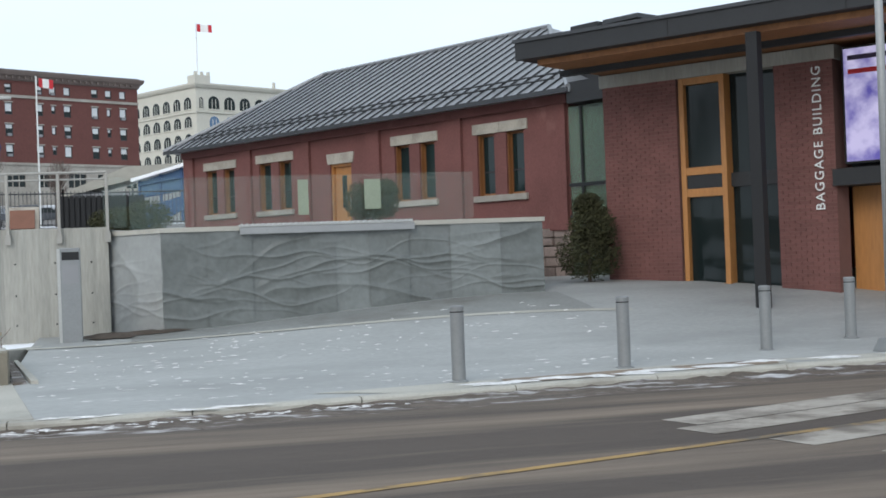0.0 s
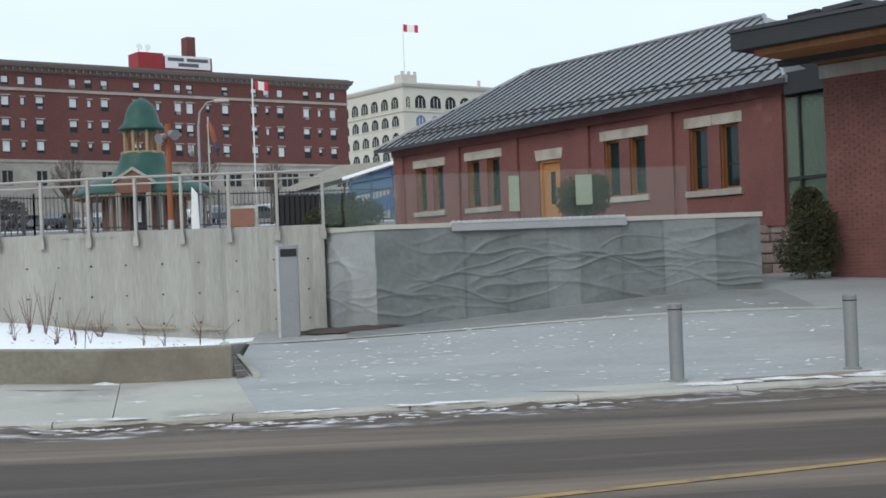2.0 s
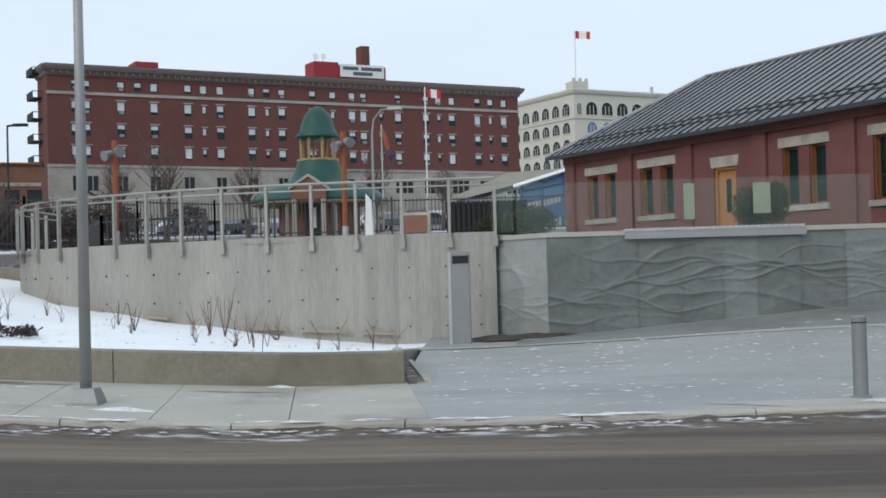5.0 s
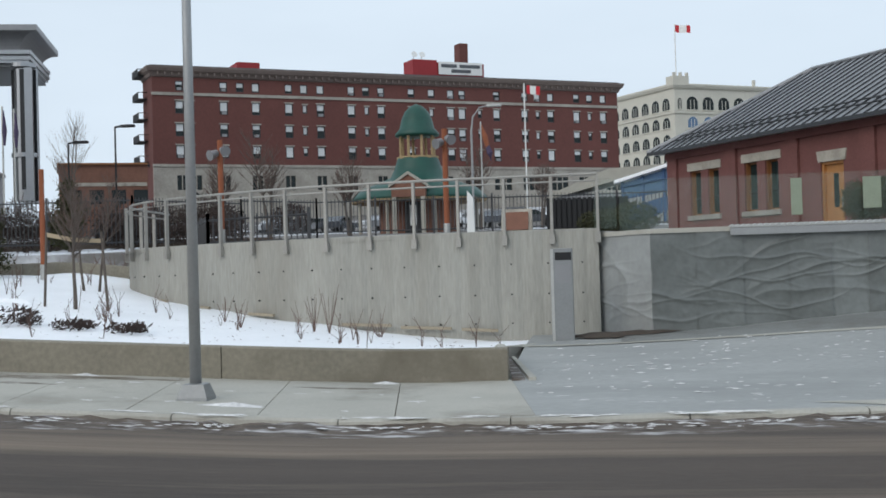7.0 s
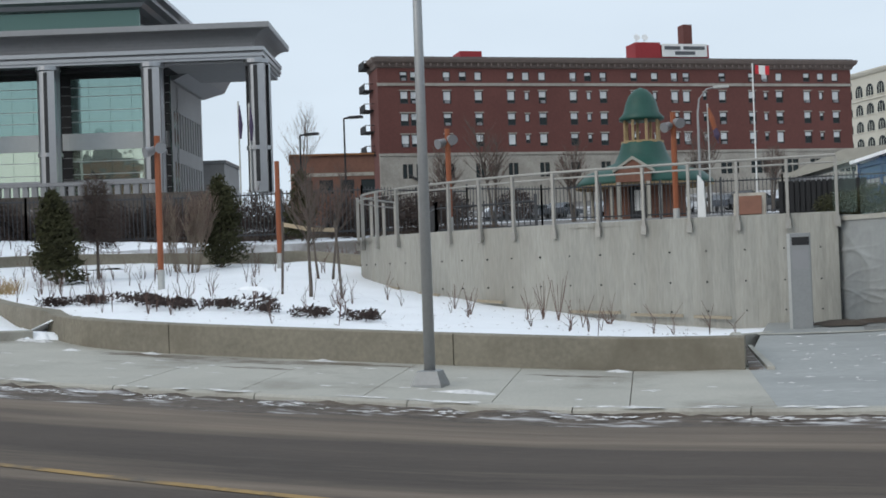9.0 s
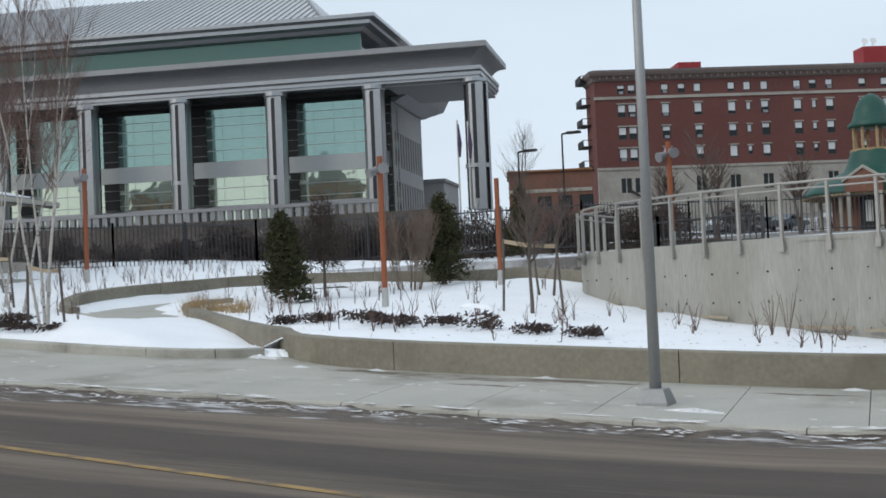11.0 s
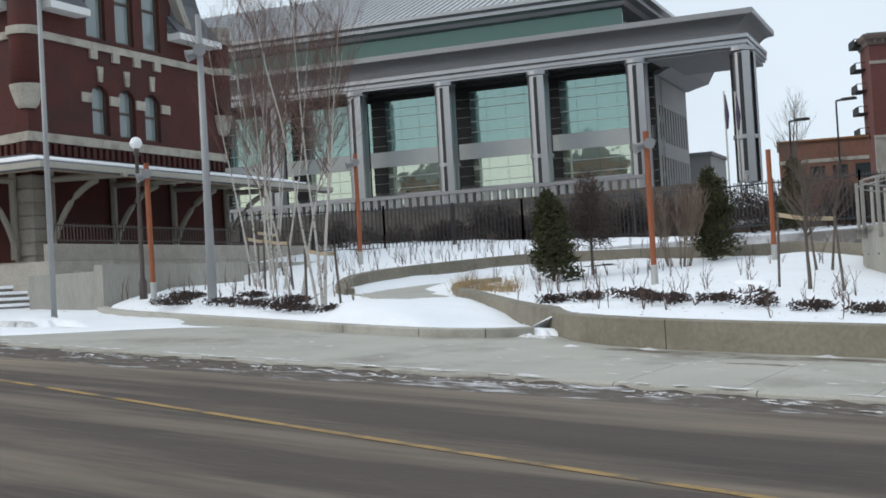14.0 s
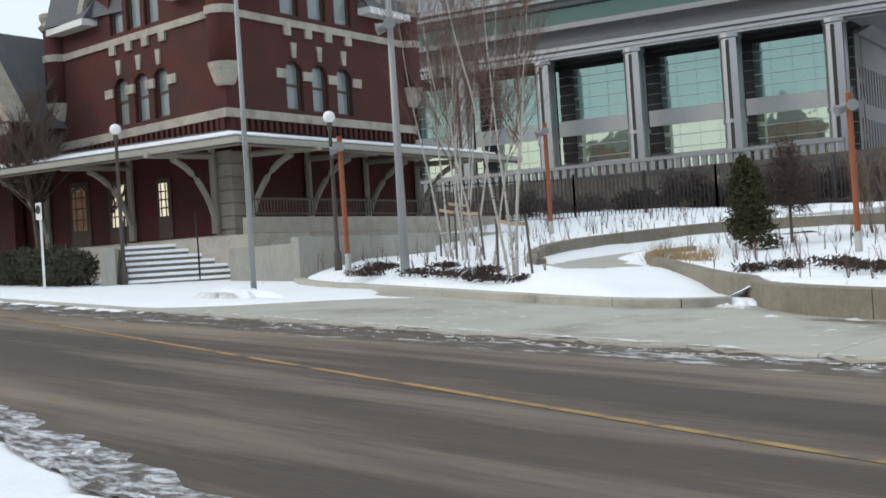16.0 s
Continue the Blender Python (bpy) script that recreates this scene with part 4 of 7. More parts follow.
def wrinkle(u, v, seed):
    """Sharp creases that sag and fork across the sheet."""
    h = 0.0
    for k, (a, b, s, w, amp) in enumerate(((0.55, 0.10, 0.5, 0.02, 0.075), (0.78, -0.12, 0.35, 0.014, 0.06), (0.3, 0.14, 0.7, 0.018, 0.07), (0.42, -0.16, 0.25, 0.014, 0.06), (0.66, 0.2, 0.3, 0.012, 0.05), (0.2, -0.08, 0.9, 0.014, 0.045), (0.5, 0.3, 0.2, 0.012, 0.05), (0.58, 0.06, 0.8, 0.01, 0.04), (0.36, 0.1, 1.1, 0.01, 0.035), (0.72, 0.08, 1.3, 0.01, 0.035), (0.46, 0.24, 0.55, 0.01, 0.04))):
        c = a + b * math.sin(u * s * 2 + seed + k * 1.7) + 0.05 * math.sin(u * 1.9 + k) + 0.02 * math.sin(u * 5.3 + k * 2)
        h += 0.36 * amp * math.exp(-abs((v - c) / w) ** 1.4) * max(0.0, 0.05 + 1.1 * math.sin(u * 0.9 + k * 2.1 + seed))
    for sx, sy, amp, o in ((0.3, 2.4, 0.03, 0), (0.5, 5, 0.008, 3)):
        tilt = v + 0.12 * math.sin(u * 1.1 + o) + 0.05 * noise.noise((u * 1.6, o, seed))
        fold = 1 - abs(noise.noise((u * sx + o, tilt * sy, seed + o)))
        h += amp * max(0.0, (fold - 0.86) / 0.14) ** 2 * smooth01(0.6 + 1.6 * noise.noise((u * 0.8, v * 2.2, seed + 5 + o)))
    return h + 0.03 * noise.noise((u * 1.4, v * 3, seed)) + 0.006 * noise.noise((u * 6, v * 9, seed + 4)) + 0.003 * noise.noise((u * 16, v * 20, seed + 7))


def tarp(name, p, q, lo, hi, seed, material, parent, nu=110, nv=56, u0=0.0):
    bm = bmesh.new()
    d = Vector(q) - Vector(p)
    L = d.length
    n_ = Vector((d.y, -d.x)).normalized()
    g = []
    for i in range(nu + 1):
        f = i / nu
        row = []
        for j in range(nv + 1):
            v = j / nv
            o = wrinkle(u0 + f * L, v, seed) * min(1, 6 * v + 0.2) * min(1, 8 * (1 - v) + 0.1)
            x, y = p[0] + d.x * f + n_.x * o, p[1] + d.y * f + n_.y * o
            zl = lo(f)
            row.append(bm.verts.new((x, y, zl + (hi(f) - zl) * v)))
        g.append(row)
    for a, b in zip(g, g[1:]):
        for j in range(nv):
            bm.faces.new((a[j], b[j], b[j + 1], a[j + 1]))
    return part(name, bm, material, parent, smooth=True)


SEAMS = [0.8, 1.62, 2.4, 3.25, 3.95, 4.62, 5.35, 6.2, 7.15, 8.02]
for i, (a, b) in enumerate(zip(SEAMS, SEAMS[1:])):
    y = 24 - (0.028 if i % 2 else 0)
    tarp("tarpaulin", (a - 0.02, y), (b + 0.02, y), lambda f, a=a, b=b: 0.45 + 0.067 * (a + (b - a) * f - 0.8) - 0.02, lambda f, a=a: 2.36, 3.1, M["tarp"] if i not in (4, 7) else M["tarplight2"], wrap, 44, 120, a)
# angled end sheet, painted paler as the side that catches the light
tarp("tarpaulin", (-0.16, 25.2), (0.8, 24.0), lambda f: 0.5 - 0.06 * f, lambda f: 2.47 - 0.1 * f, 8.2, M["tarplit"], wrap, 50, 110)
part("wall_core", prism(bmesh.new(), [(-0.1, 25.25), (0.86, 24.06), (8.0, 24.06), (8.0, 24.4), (1.0, 24.4), (0.1, 25.4)], 0.2, 2.34, "z"), M["wallcon"], wrap)
part("coping", prism(bmesh.new(), [(-0.2, 25.22), (0.78, 23.95), (8.08, 23.95), (8.08, 24.42), (0.95, 24.42), (0.1, 25.4)], 2.345, 2.43, "z"), M["concrete"], wrap, "snow-dusted concrete coping")
part("footing", prism(bmesh.new(), [(0.9, 23.7), (8.0, 23.75), (8.0, 24.1), (0.9, 24.1)], 0.1, 0.48, "z"), M["wallcon"], wrap, "pale footing strip")
strip = tagged(new("drip_edge"), "corrugated metal drip strip lying on the coping", "metal strip")
part("corrugated_sheet", prism(bmesh.new(), [(2.2 + k * 0.05, 2.435 + (0.035 if k % 2 else 0.0)) for k in range(66)] + [(5.45, 2.41), (2.2, 2.41)], 23.9, 24.45, "y"), M["galv"], strip)
part("edge_board", B(2.2, 23.86, 2.27, 5.47, 23.9, 2.4), M["grey_metal"], strip)

glassrail = tagged(new("glass_balustrade"), "frameless clear glass balustrade above the wrapped wall", "railing", kind="structure")
for i in range(6):
    p = part("glass_panel", B(0.25 + i * 1.1, 24.55, 2.43, 1.32 + i * 1.1, 24.57, 3.38), M["clear"], glassrail)
    p.visible_shadow = False
p = part("glass_panel", B(-0.22, 25.05, 2.5, 0.2, 25.07, 3.46), M["clear"], glassrail)
p.visible_shadow = False
for x0, x1, z0, z1 in ((3.37, 3.57, 2.62, 3.29), (4.65, 4.97, 2.7, 3.27)):
    tagged(part("notice", B(x0, 24.5, z0, x1, 24.52, z1, None, 0.004), M["notice"]), "pale greenish notice fixed to the glass balustrade", "notice", "notices on the glass")

kiosk = thing("information_pillar", -0.81, 23.6, 0.05, "slim brushed steel information pillar standing by the wall", "pillar")
part("body", B(-0.19, -0.13, 0.4, 0.19, 0.13, 2.07, None, 0.012), M["steelgrey"], kiosk)
part("side_trim", B(-0.2, -0.138, 0.42, -0.15, -0.132, 2.06), M["galv"], kiosk)
part("screen_recess", B(-0.12, -0.14, 1.86, 0.17, -0.128, 2.0), M["black"], kiosk, "dark screen recess")
part("notice_plate", B(-0.12, -0.137, 1.45, 0.15, -0.131, 1.78), M["silverdark"], kiosk)
tagged(patch("soil_pit", 0.1, 24.0, 0.85, 0.45, lambda x, y: walk_z(x, y) + 0.02, M["soil"], 0.05, seed=3), "bare brown soil at the foot of the wall", "soil", kind="structure")

# ---- bollards ----
bol = thing("bollard", 4.08, 15.36, walk_z(4.08, 15.36), "round grey steel bollard on a base flange", "bollard", "bollards along the kerb")
part("shaft", lathe(bmesh.new(), [(0.085, 0), (0.085, 0.9), (0.088, 0.905), (0.088, 0.93), (0.075, 0.945)], 24), M["steelgrey"], bol, smooth=False)
part("base_flange", lathe(bmesh.new(), [(0.12, -0.03), (0.12, 0.015), (0.09, 0.03)], 24), M["steelgrey"], bol)
part("groove", lathe(bmesh.new(), [(0.0865, 0.86), (0.0865, 0.875)], 24), M["black"], bol)
for x, y in ((6.45, 15.87), (9.08, 17.0), (10.95, 17.85)):
    copy_thing(bol, pose(x, y, walk_z(x, y)))


# ---- baggage building ----
def bag(c):
    """Frame of the baggage building: x along its front, y into it, z up; the front lies c metres off."""
    return Matrix(((0.454, 0.891, 0, 0.891 * c), (-0.891, 0.454, 0, 0.454 * c), (0, 0, 1, 0), (0, 0, 0, 1)))


def wall_with_holes(bm, x0, x1, z0, z1, holes, thick, y=0.0):
    """An upright wall in the xz plane with openings (xa, xb, za, zb) cut through it."""
    xs = sorted({x0, x1, *[h[0] for h in holes], *[h[1] for h in holes]})
    zs = sorted({z0, z1, *[h[2] for h in holes], *[h[3] for h in holes]})
    def hole(a, b, c, d):
        return any(h[0] <= a and b <= h[1] and h[2] <= c and d <= h[3] for h in holes)
    cells = {(i, j) for i in range(len(xs) - 1) for j in range(len(zs) - 1) if not hole(xs[i], xs[i + 1], zs[j], zs[j + 1])}
    cache = {}
    def v(i, j, k):
        if (i, j, k) not in cache:
            cache[i, j, k] = bm.verts.new((xs[i], y + k * thick, zs[j]))
        return cache[i, j, k]
    for i, j in cells:
        bm.faces.new((v(i, j, 0), v(i + 1, j, 0), v(i + 1, j + 1, 0), v(i, j + 1, 0)))
        bm.faces.new((v(i, j, 1), v(i, j + 1, 1), v(i + 1, j + 1, 1), v(i + 1, j, 1)))
        for (di, dj), (a, b) in (((-1, 0), ((0, 0), (0, 1))), ((1, 0), ((1, 0), (1, 1))), ((0, -1), ((0, 0), (1, 0))), ((0, 1), ((0, 1), (1, 1)))):
            if (i + di, j + dj) not in cells:
                p, q = (i + a[0], j + a[1]), (i + b[0], j + b[1])
                bm.faces.new((v(*p, 0), v(*q, 0), v(*q, 1), v(*p, 1)))
    bmesh.ops.recalc_face_normals(bm, faces=bm.faces)
    return bm


old = new("brick_building")
old.matrix_basis = bag(23) @ pose(-30, 0, 5.2, 0, 0.5) @ pose(30, 0, -5.2)
tagged(old, "old red brick building with stone lintels and metal hip roof", "building")
WIN = [(-38.68, -36.9, 3.42, 4.92), (-35.4, -33.57, 3.4, 4.93), (-28.4, -26.66, 3.36, 4.93), (-24.95, -23.2, 3.33, 4.93)]
DOOR = (-31.5, -30.45, 2.42, 4.63)
part("wall", wall_with_holes(bmesh.new(), -40.1, -21.65, 2.4, 5.66, WIN + [DOOR], 0.4), M["brick"], old)
part("wall", B(-40.1, 0.4, 2.0, -39.7, 8, 5.66), M["brick"], old)
part("wall", B(-22.05, 0.4, 2.4, -21.65, 8, 5.66), M["brick"], old)
part("wall", B(-39.7, 7.6, 2.4, -22.05, 8, 5.66), M["brick"], old)
for x in (-40.07, -36.4, -33.1, -29.62, -26.12, -22.3):
    part("pilaster", B(x, -0.09, 2.35, x + 0.62, 0.02, 5.5), M["brick"], old)
part("cornice", B(-40.15, -0.12, 5.42, -21.6, -0.005, 5.65), M["brick"], old)
part("inner_floor", B(-39.7, 0.4, 2.2, -22.05, 7.6, 2.4), M["soil"], old)
for a, b, lo, hi in WIN:
    w = node("window", old)
    m_ = (a + b) / 2
    part("brick_pier", B(m_ - 0.22, 0.003, lo, m_ + 0.22, 0.3, hi), M["brick"], w)
    for p, q in ((a, m_ - 0.22), (m_ + 0.22, b)):
        for f in ((p, lo, p + 0.05, hi), (q - 0.05, lo, q, hi), (p + 0.05, lo, q - 0.05, lo + 0.06), (p + 0.05, hi - 0.06, q - 0.05, hi)):
            part("frame", B(f[0], 0.17, f[1], f[2], 0.24, f[3]), M["darkwood"], w, "orange varnished wood frame")
        part("pane", B(p + 0.05, 0.2, lo + 0.06, q - 0.05, 0.22, hi - 0.06), M["glassteal"], w)
        part("reveal", B(p + 0.002, 0.06, lo, p + 0.03, 0.17, hi), M["darkwood"], w)
        part("glazing_bar", B(p + 0.05, 0.18, (lo + hi) / 2 - 0.2, q - 0.05, 0.23, (lo + hi) / 2 - 0.16), M["darkmetal"], w)
    for p, q in ((a - 0.15, m_ - 0.005), (m_ + 0.005, b + 0.15)):
        part("lintel", B(p, -0.03, hi, q, 0.1, hi + 0.27, None, 0.015), M["stone"], w, "pale stone lintel")
    part("sill", B(a - 0.12, -0.08, lo - 0.16, b + 0.12, 0.15, lo, None, 0.012), M["hotelstone"], w, "weathered stone sill")
a, b, lo, hi = DOOR
d = part("door", B(a + 0.08, 0.14, lo, b - 0.08, 0.19, hi - 0.08), M["wood"], old, "orange varnished wood door")
part("door_light", B((a + b) / 2 - 0.1, 0.125, lo + 0.9, (a + b) / 2 + 0.12, 0.138, hi - 0.35), M["glass"], d)
for f in ((a, lo, a + 0.08, hi), (b - 0.08, lo, b, hi), (a, hi - 0.08, b, hi)):
    part("door_frame", B(f[0], 0.05, f[1], f[2], 0.22, f[3]), M["wood"], d)
part("handle", tube(bmesh.new(), [(b - 0.2, 0.09, lo + 0.9), (b - 0.2, 0.09, lo + 1.2)], 0.02, 6), M["galv"], d)
part("lintel", prism(bmesh.new(), [(a - 0.08, hi), (b + 0.1, hi), (b + 0.17, hi + 0.31), (a - 0.15, hi + 0.31)], -0.03, 0.1, "y"), M["stone"], old, "pale stone door lintel")
# stone plinth, laid of rough blocks
pl = part("plinth", B(-40.05, 0.03, 0.3, -21.7, 0.38, 2.4), M["graystone"], old)
rnd = random.Random(8)
z = 0.45
while z < 2.36:
    h = rnd.uniform(0.2, 0.36)
    x = -24.7
    while x < -21.66:
        w = rnd.uniform(0.25, 0.6)
        x1 = min(x + w, -21.64)
        o = rnd.uniform(0.02, 0.09)
        bm = B(x + 0.012, -o, z + 0.01, x1 - 0.012, 0.1, min(z + h, 2.4) - 0.012, None, 0.03)
        part("stone_block", bm, M["rubble"], pl)
        x = x1
    z += h
# hip roof with raised seams
EA, RI, ZE, ZR = -0.55, 4.1, 5.7, 8.3
X0, X1, R0, R1 = -40.6, -21.1, -37.4, -26.2
roof = node("roof", old, "grey standing-seam metal roof")
bm = bmesh.new()
c = [bm.verts.new(v) for v in ((X0, EA, ZE), (X1, EA, ZE), (X1, 8.75, ZE), (X0, 8.75, ZE), (R0, RI, ZR), (R1, RI, ZR))]
for f in ((0, 1, 5, 4), (1, 2, 5), (2, 3, 4, 5), (3, 0, 4), (3, 2, 1, 0)):
    bm.faces.new([c[i] for i in f])
part("roof_sheet", bm, M["roofmetal"], roof)
x = X0 + 0.3
while x < X1 - 0.2:
    f = 1.0
    if x < R0:
        f = (x - X0) / (R0 - X0)
    elif x > R1:
        f = (X1 - x) / (X1 - R1)
    bm = bmesh.new()
    dn = Vector((0, -(ZR - ZE), RI - EA)).normalized()
    p, q = Vector((x, EA, ZE)), Vector((x, EA + (RI - EA) * f, ZE + (ZR - ZE) * f))
    vs = [bm.verts.new(v) for v in (p + Vector((-0.016, 0, 0)), p + Vector((0.016, 0, 0)), q + Vector((0.016, 0, 0)), q + Vector((-0.016, 0, 0)), p + Vector((-0.012, 0, 0)) + dn * 0.045, p + Vector((0.012, 0, 0)) + dn * 0.045, q + Vector((0.012, 0, 0)) + dn * 0.045, q + Vector((-0.012, 0, 0)) + dn * 0.045)]
    for fc in ((4, 5, 6, 7), (0, 4, 7, 3), (1, 2, 6, 5), (0, 1, 5, 4), (2, 3, 7, 6)):
        bm.faces.new([vs[i] for i in fc])
    part("seam", bm, M["darkmetal2"], roof)
    x += 0.46
for p, q in (((X0, EA, ZE), (R0, RI, ZR)), ((X1, EA, ZE), (R1, RI, ZR)), ((R0, RI, ZR), (R1, RI, ZR))):
    part("ridge_cap", tube(bmesh.new(), [Vector(p) + Vector((0, 0, 0.03)), Vector(q) + Vector((0, 0, 0.03))], 0.07, 6), M["roofmetal"], roof)
for k in (0.1, 0.17):
    y, z = EA + (RI - EA) * k, ZE + (ZR - ZE) * k + 0.09
    part("snow_guard", tube(bmesh.new(), [(X0 + 1.0, y, z), (X1 - 0.9, y, z)], 0.022, 6), M["darkmetal"], roof)
part("fascia", B(X0, EA - 0.03, ZE - 0.1, X1, EA, ZE + 0.02), M["darkmetal2"], roof)
part("fascia", B(X1, EA, ZE - 0.1, X1 + 0.04, 8.7, ZE + 0.02), M["roofmetal"], roof)
part("soffit_board", B(X0, EA, ZE - 0.06, X1, 0.1, ZE - 0.02), M["silverdark"], roof)

# glazed link
link = new("glass_link")
link.matrix_basis = bag(22.6)
tagged(link, "recessed glazed link between the old and new brick buildings", "building")
part("glazing", B(-21.4, 0.15, 0.9, -17.5, 0.2, 5.2), M["glasslink"], link, "green-tinted glass")
for x in (-21.0, -20.2, -19.4):
    part("mullion", B(x, 0.1, 0.9, x + 0.06, 0.18, 5.2), M["darkmetal"], link)
for z in (3.3, 2.55):
    part("transom", B(-21.4, 0.09, z, -17.5, 0.18, z + 0.07), M["darkmetal"], link)
part("link_roof", B(-21.2, -0.1, 5.25, -17.3, 6, 5.75), M["darkmetal"], link)
part("vent_box", B(-22.4, 1.4, 5.75, -21.5, 2.6, 7.4), M["darkmetal"], link)
for k in range(4):
    part("vent_louvre", B(-21.4 + k * 0.03, 1.4, 6.8 + k * 0.16, -19.9 - k * 0.1, 2.6, 6.91 + k * 0.16), M["darkmetal2"], link)
part("vent_box", B(-21.4, 1.5, 5.75, -19.95, 2.5, 6.85), M["darkmetal"], link)
part("rear_glazing", B(-22.5, 5.0, 0.9, -17.5, 5.05, 5.2), M["glasslink"], link, "green-tinted rear glass")
part("inner_floor", B(-22.5, 1.3, 0.6, -17.5, 5, 0.85), M["soil"], link)

PAV = Matrix(((0.6018, 0.7986, 0, 21.47), (-0.7986, 0.6018, 0, 11.26), (0, 0, 1, 0), (0, 0, 0, 1)))     # x along the pavilion's front, y into it
nb = new("brick_pavilion")
nb.matrix_basis = PAV
tagged(nb, "new brick entrance pavilion with tall timber-framed door and dark canopy", "building")


def brick_face(name, x0, x1, z0, z1, y, parent, seed):
    """A wall face of courses of bricks, as one part with every brick proud of the joints."""
    rnd = random.Random(seed)
    verts, faces = [], []
    z, row = z0, 0
    while z < z1 - 0.02:
        x = x0 - (0.11 if row % 2 else 0)
        while x < x1:
            a, b = max(x, x0), min(x + 0.21, x1)
            if b - a > 0.03:
                o = -0.012 - rnd.random() * 0.008
                i = len(verts)
                verts += [(a, o, z), (b, o, z), (b, o, z + 0.062), (a, o, z + 0.062), (a, 0.002, z), (b, 0.002, z), (b, 0.002, z + 0.062), (a, 0.002, z + 0.062)]
                faces += [(i, i + 1, i + 2, i + 3), (i + 4, i, i + 3, i + 7), (i + 1, i + 5, i + 6, i + 2), (i + 3, i + 2, i + 6, i + 7), (i + 4, i + 5, i + 1, i)]
            x += 0.222
        z += 0.074
        row += 1
    me = bpy.data.meshes.new(name)
    me.from_pydata([(vx, vy + y, vz) for vx, vy, vz in verts], [], faces)
    me.materials.append(M["brickp"])
    ob = new(name, me)
    ob.parent = parent
    ob["kind"] = "stuff"
    return ob


for a, b, s in ((-18.68, -16.92, 1), (-14.75, -13.56, 2)):
    p = part("pier", B(a, 0, 0.3, b, 0.55, 5.2), M["mortar"], nb, "red brick pier")
    brick_face("brickwork", a, b, 0.55, 5.18, 0, p, s)
part("stone_band", B(-18.75, -0.04, 5.2, -13.5, 0.6, 5.47), M["wallcon"], nb, "pale concrete band")
part("stone_step", B(-16.95, -0.25, 0.45, -14.72, 0.4, 0.82), M["stone"], nb)
door = node("tall_door", nb, "two-storey orange timber-framed glass door")
for f in ((-16.88, 0.84, -16.77, 5.2), (-15.96, 0.84, -15.85, 5.2)):
    part("stile", B(f[0], 0.02, f[1], f[2], 0.3, f[3], None, 0.01), M["wood"], door)
for z0, z1 in ((0.84, 0.98), (2.75, 2.92), (3.2, 3.36), (5.06, 5.2)):
    part("rail", B(-16.77, 0.03, z0, -15.96, 0.28, z1, None, 0.01), M["wood"], door)
part("spandrel", B(-16.77, 0.06, 2.92, -15.96, 0.2, 3.2), M["darkmetal"], door, "dark metal spandrel")
for z0, z1 in ((0.98, 2.75), (3.36, 5.06)):
    part("pane", B(-16.77, 0.15, z0, -15.96, 0.17, z1), M["glass"], door)
gl = node("side_glazing", nb)
part("pane", B(-15.85, 0.3, 0.82, -14.75, 0.32, 5.2), M["glass"], gl)
part("transom", B(-15.85, 0.2, 2.92, -14.75, 0.34, 3.2), M["darkmetal"], gl)
part("mullion", B(-15.3, 0.24, 0.82, -15.25, 0.34, 5.2), M["darkmetal"], gl)
part("back_wall", B(-18.66, 5.5, 0.3, -4, 5.8, 5.4), M["brick"], nb)
part("side_wall", B(-18.66, 0.55, 0.3, -18.36, 5.5, 5.4), M["brick"], nb)
part("floor_slab", B(-18.1, 0.56, 0.4, -4, 5.5, 0.7), M["wallcon"], nb)
part("wood_wall", B(-13.54, 0.7, 0.5, -6, 0.9, 2.8), M["wood"], nb, "warm varnished wood panel wall")
part("dark_ledge", B(-13.6, -0.1, 2.78, -6, 0.9, 3.1), M["darkmetal"], nb)
part("upper_wall", B(-13.54, 0.72, 3.1, -6, 0.9, 5.3), M["darkmetal"], nb)
# canopy
can = node("canopy", nb, "dark metal canopy with warm wood soffit")
part("roof_slab", B(-19.08, -2.6, 5.62, -3, 6, 6.0), M["darkmetal"], can)
part("soffit", B(-18.75, -2.3, 5.5, -3, 5.6, 5.615), M["soffit"], can, "warm wood soffit")
for x in (-19.0, -15.6, -12.2, -8.8):
    part("fascia_joint", B(x + 3.39, -2.606, 5.62, x + 3.41, -2.59, 6.0), M["black"], can)
part("edge_trim", B(-19.12, -2.64, 5.96, -3, -2.58, 6.03), M["darkmetal2"], can)
part("beam", B(-18.9, -1.3, 5.38, -3, -1.14, 5.5), M["darkmetal"], can)
part("post", B(-14.11, -2.5, 0.35, -13.89, -2.3, 5.5, None, 0.01), M["black"], can, "square black steel post")
# upright letters on the pier
sign = new("wall_sign", bpy.data.curves.new("wall_sign", "FONT"))
sign.data.body, sign.data.size, sign.data.extrude, sign.data.space_character = "BAGGAGE BUILDING", 0.257, 0.012, 1.18
sign.matrix_basis = PAV @ pose(-13.79, -0.05, 2.33) @ Matrix(((0, -1, 0, 0), (0, 0, -1, 0), (1, 0, 0, 0), (0, 0, 0, 1)))
sign.data.materials.append(M["white"])
tagged(sign, "raised steel letters running up the brick pier", "sign")
# display screen
scr = new("display_screen")
scr.matrix_basis = PAV
tagged(scr, "lit advertising screen with a purple landscape picture above the ledge", "screen")
part("screen_case", B(-13.37, -0.02, 3.18, -10.9, 0.2, 5.38), M["black"], scr)
part("screen_panel", B(-13.33, -0.03, 3.22, -10.94, -0.021, 5.34), M["screen"], scr, "glowing purple and white picture")
for z, w, x, m in ((5.12, 0.9, -13.25, "purple"), (4.86, 1.3, -13.25, "red"), (4.62, 0.5, -12.5, "purple")):
    part("text_bar", B(x, -0.036, z, x + w, -0.031, z + 0.09), M[m], scr)


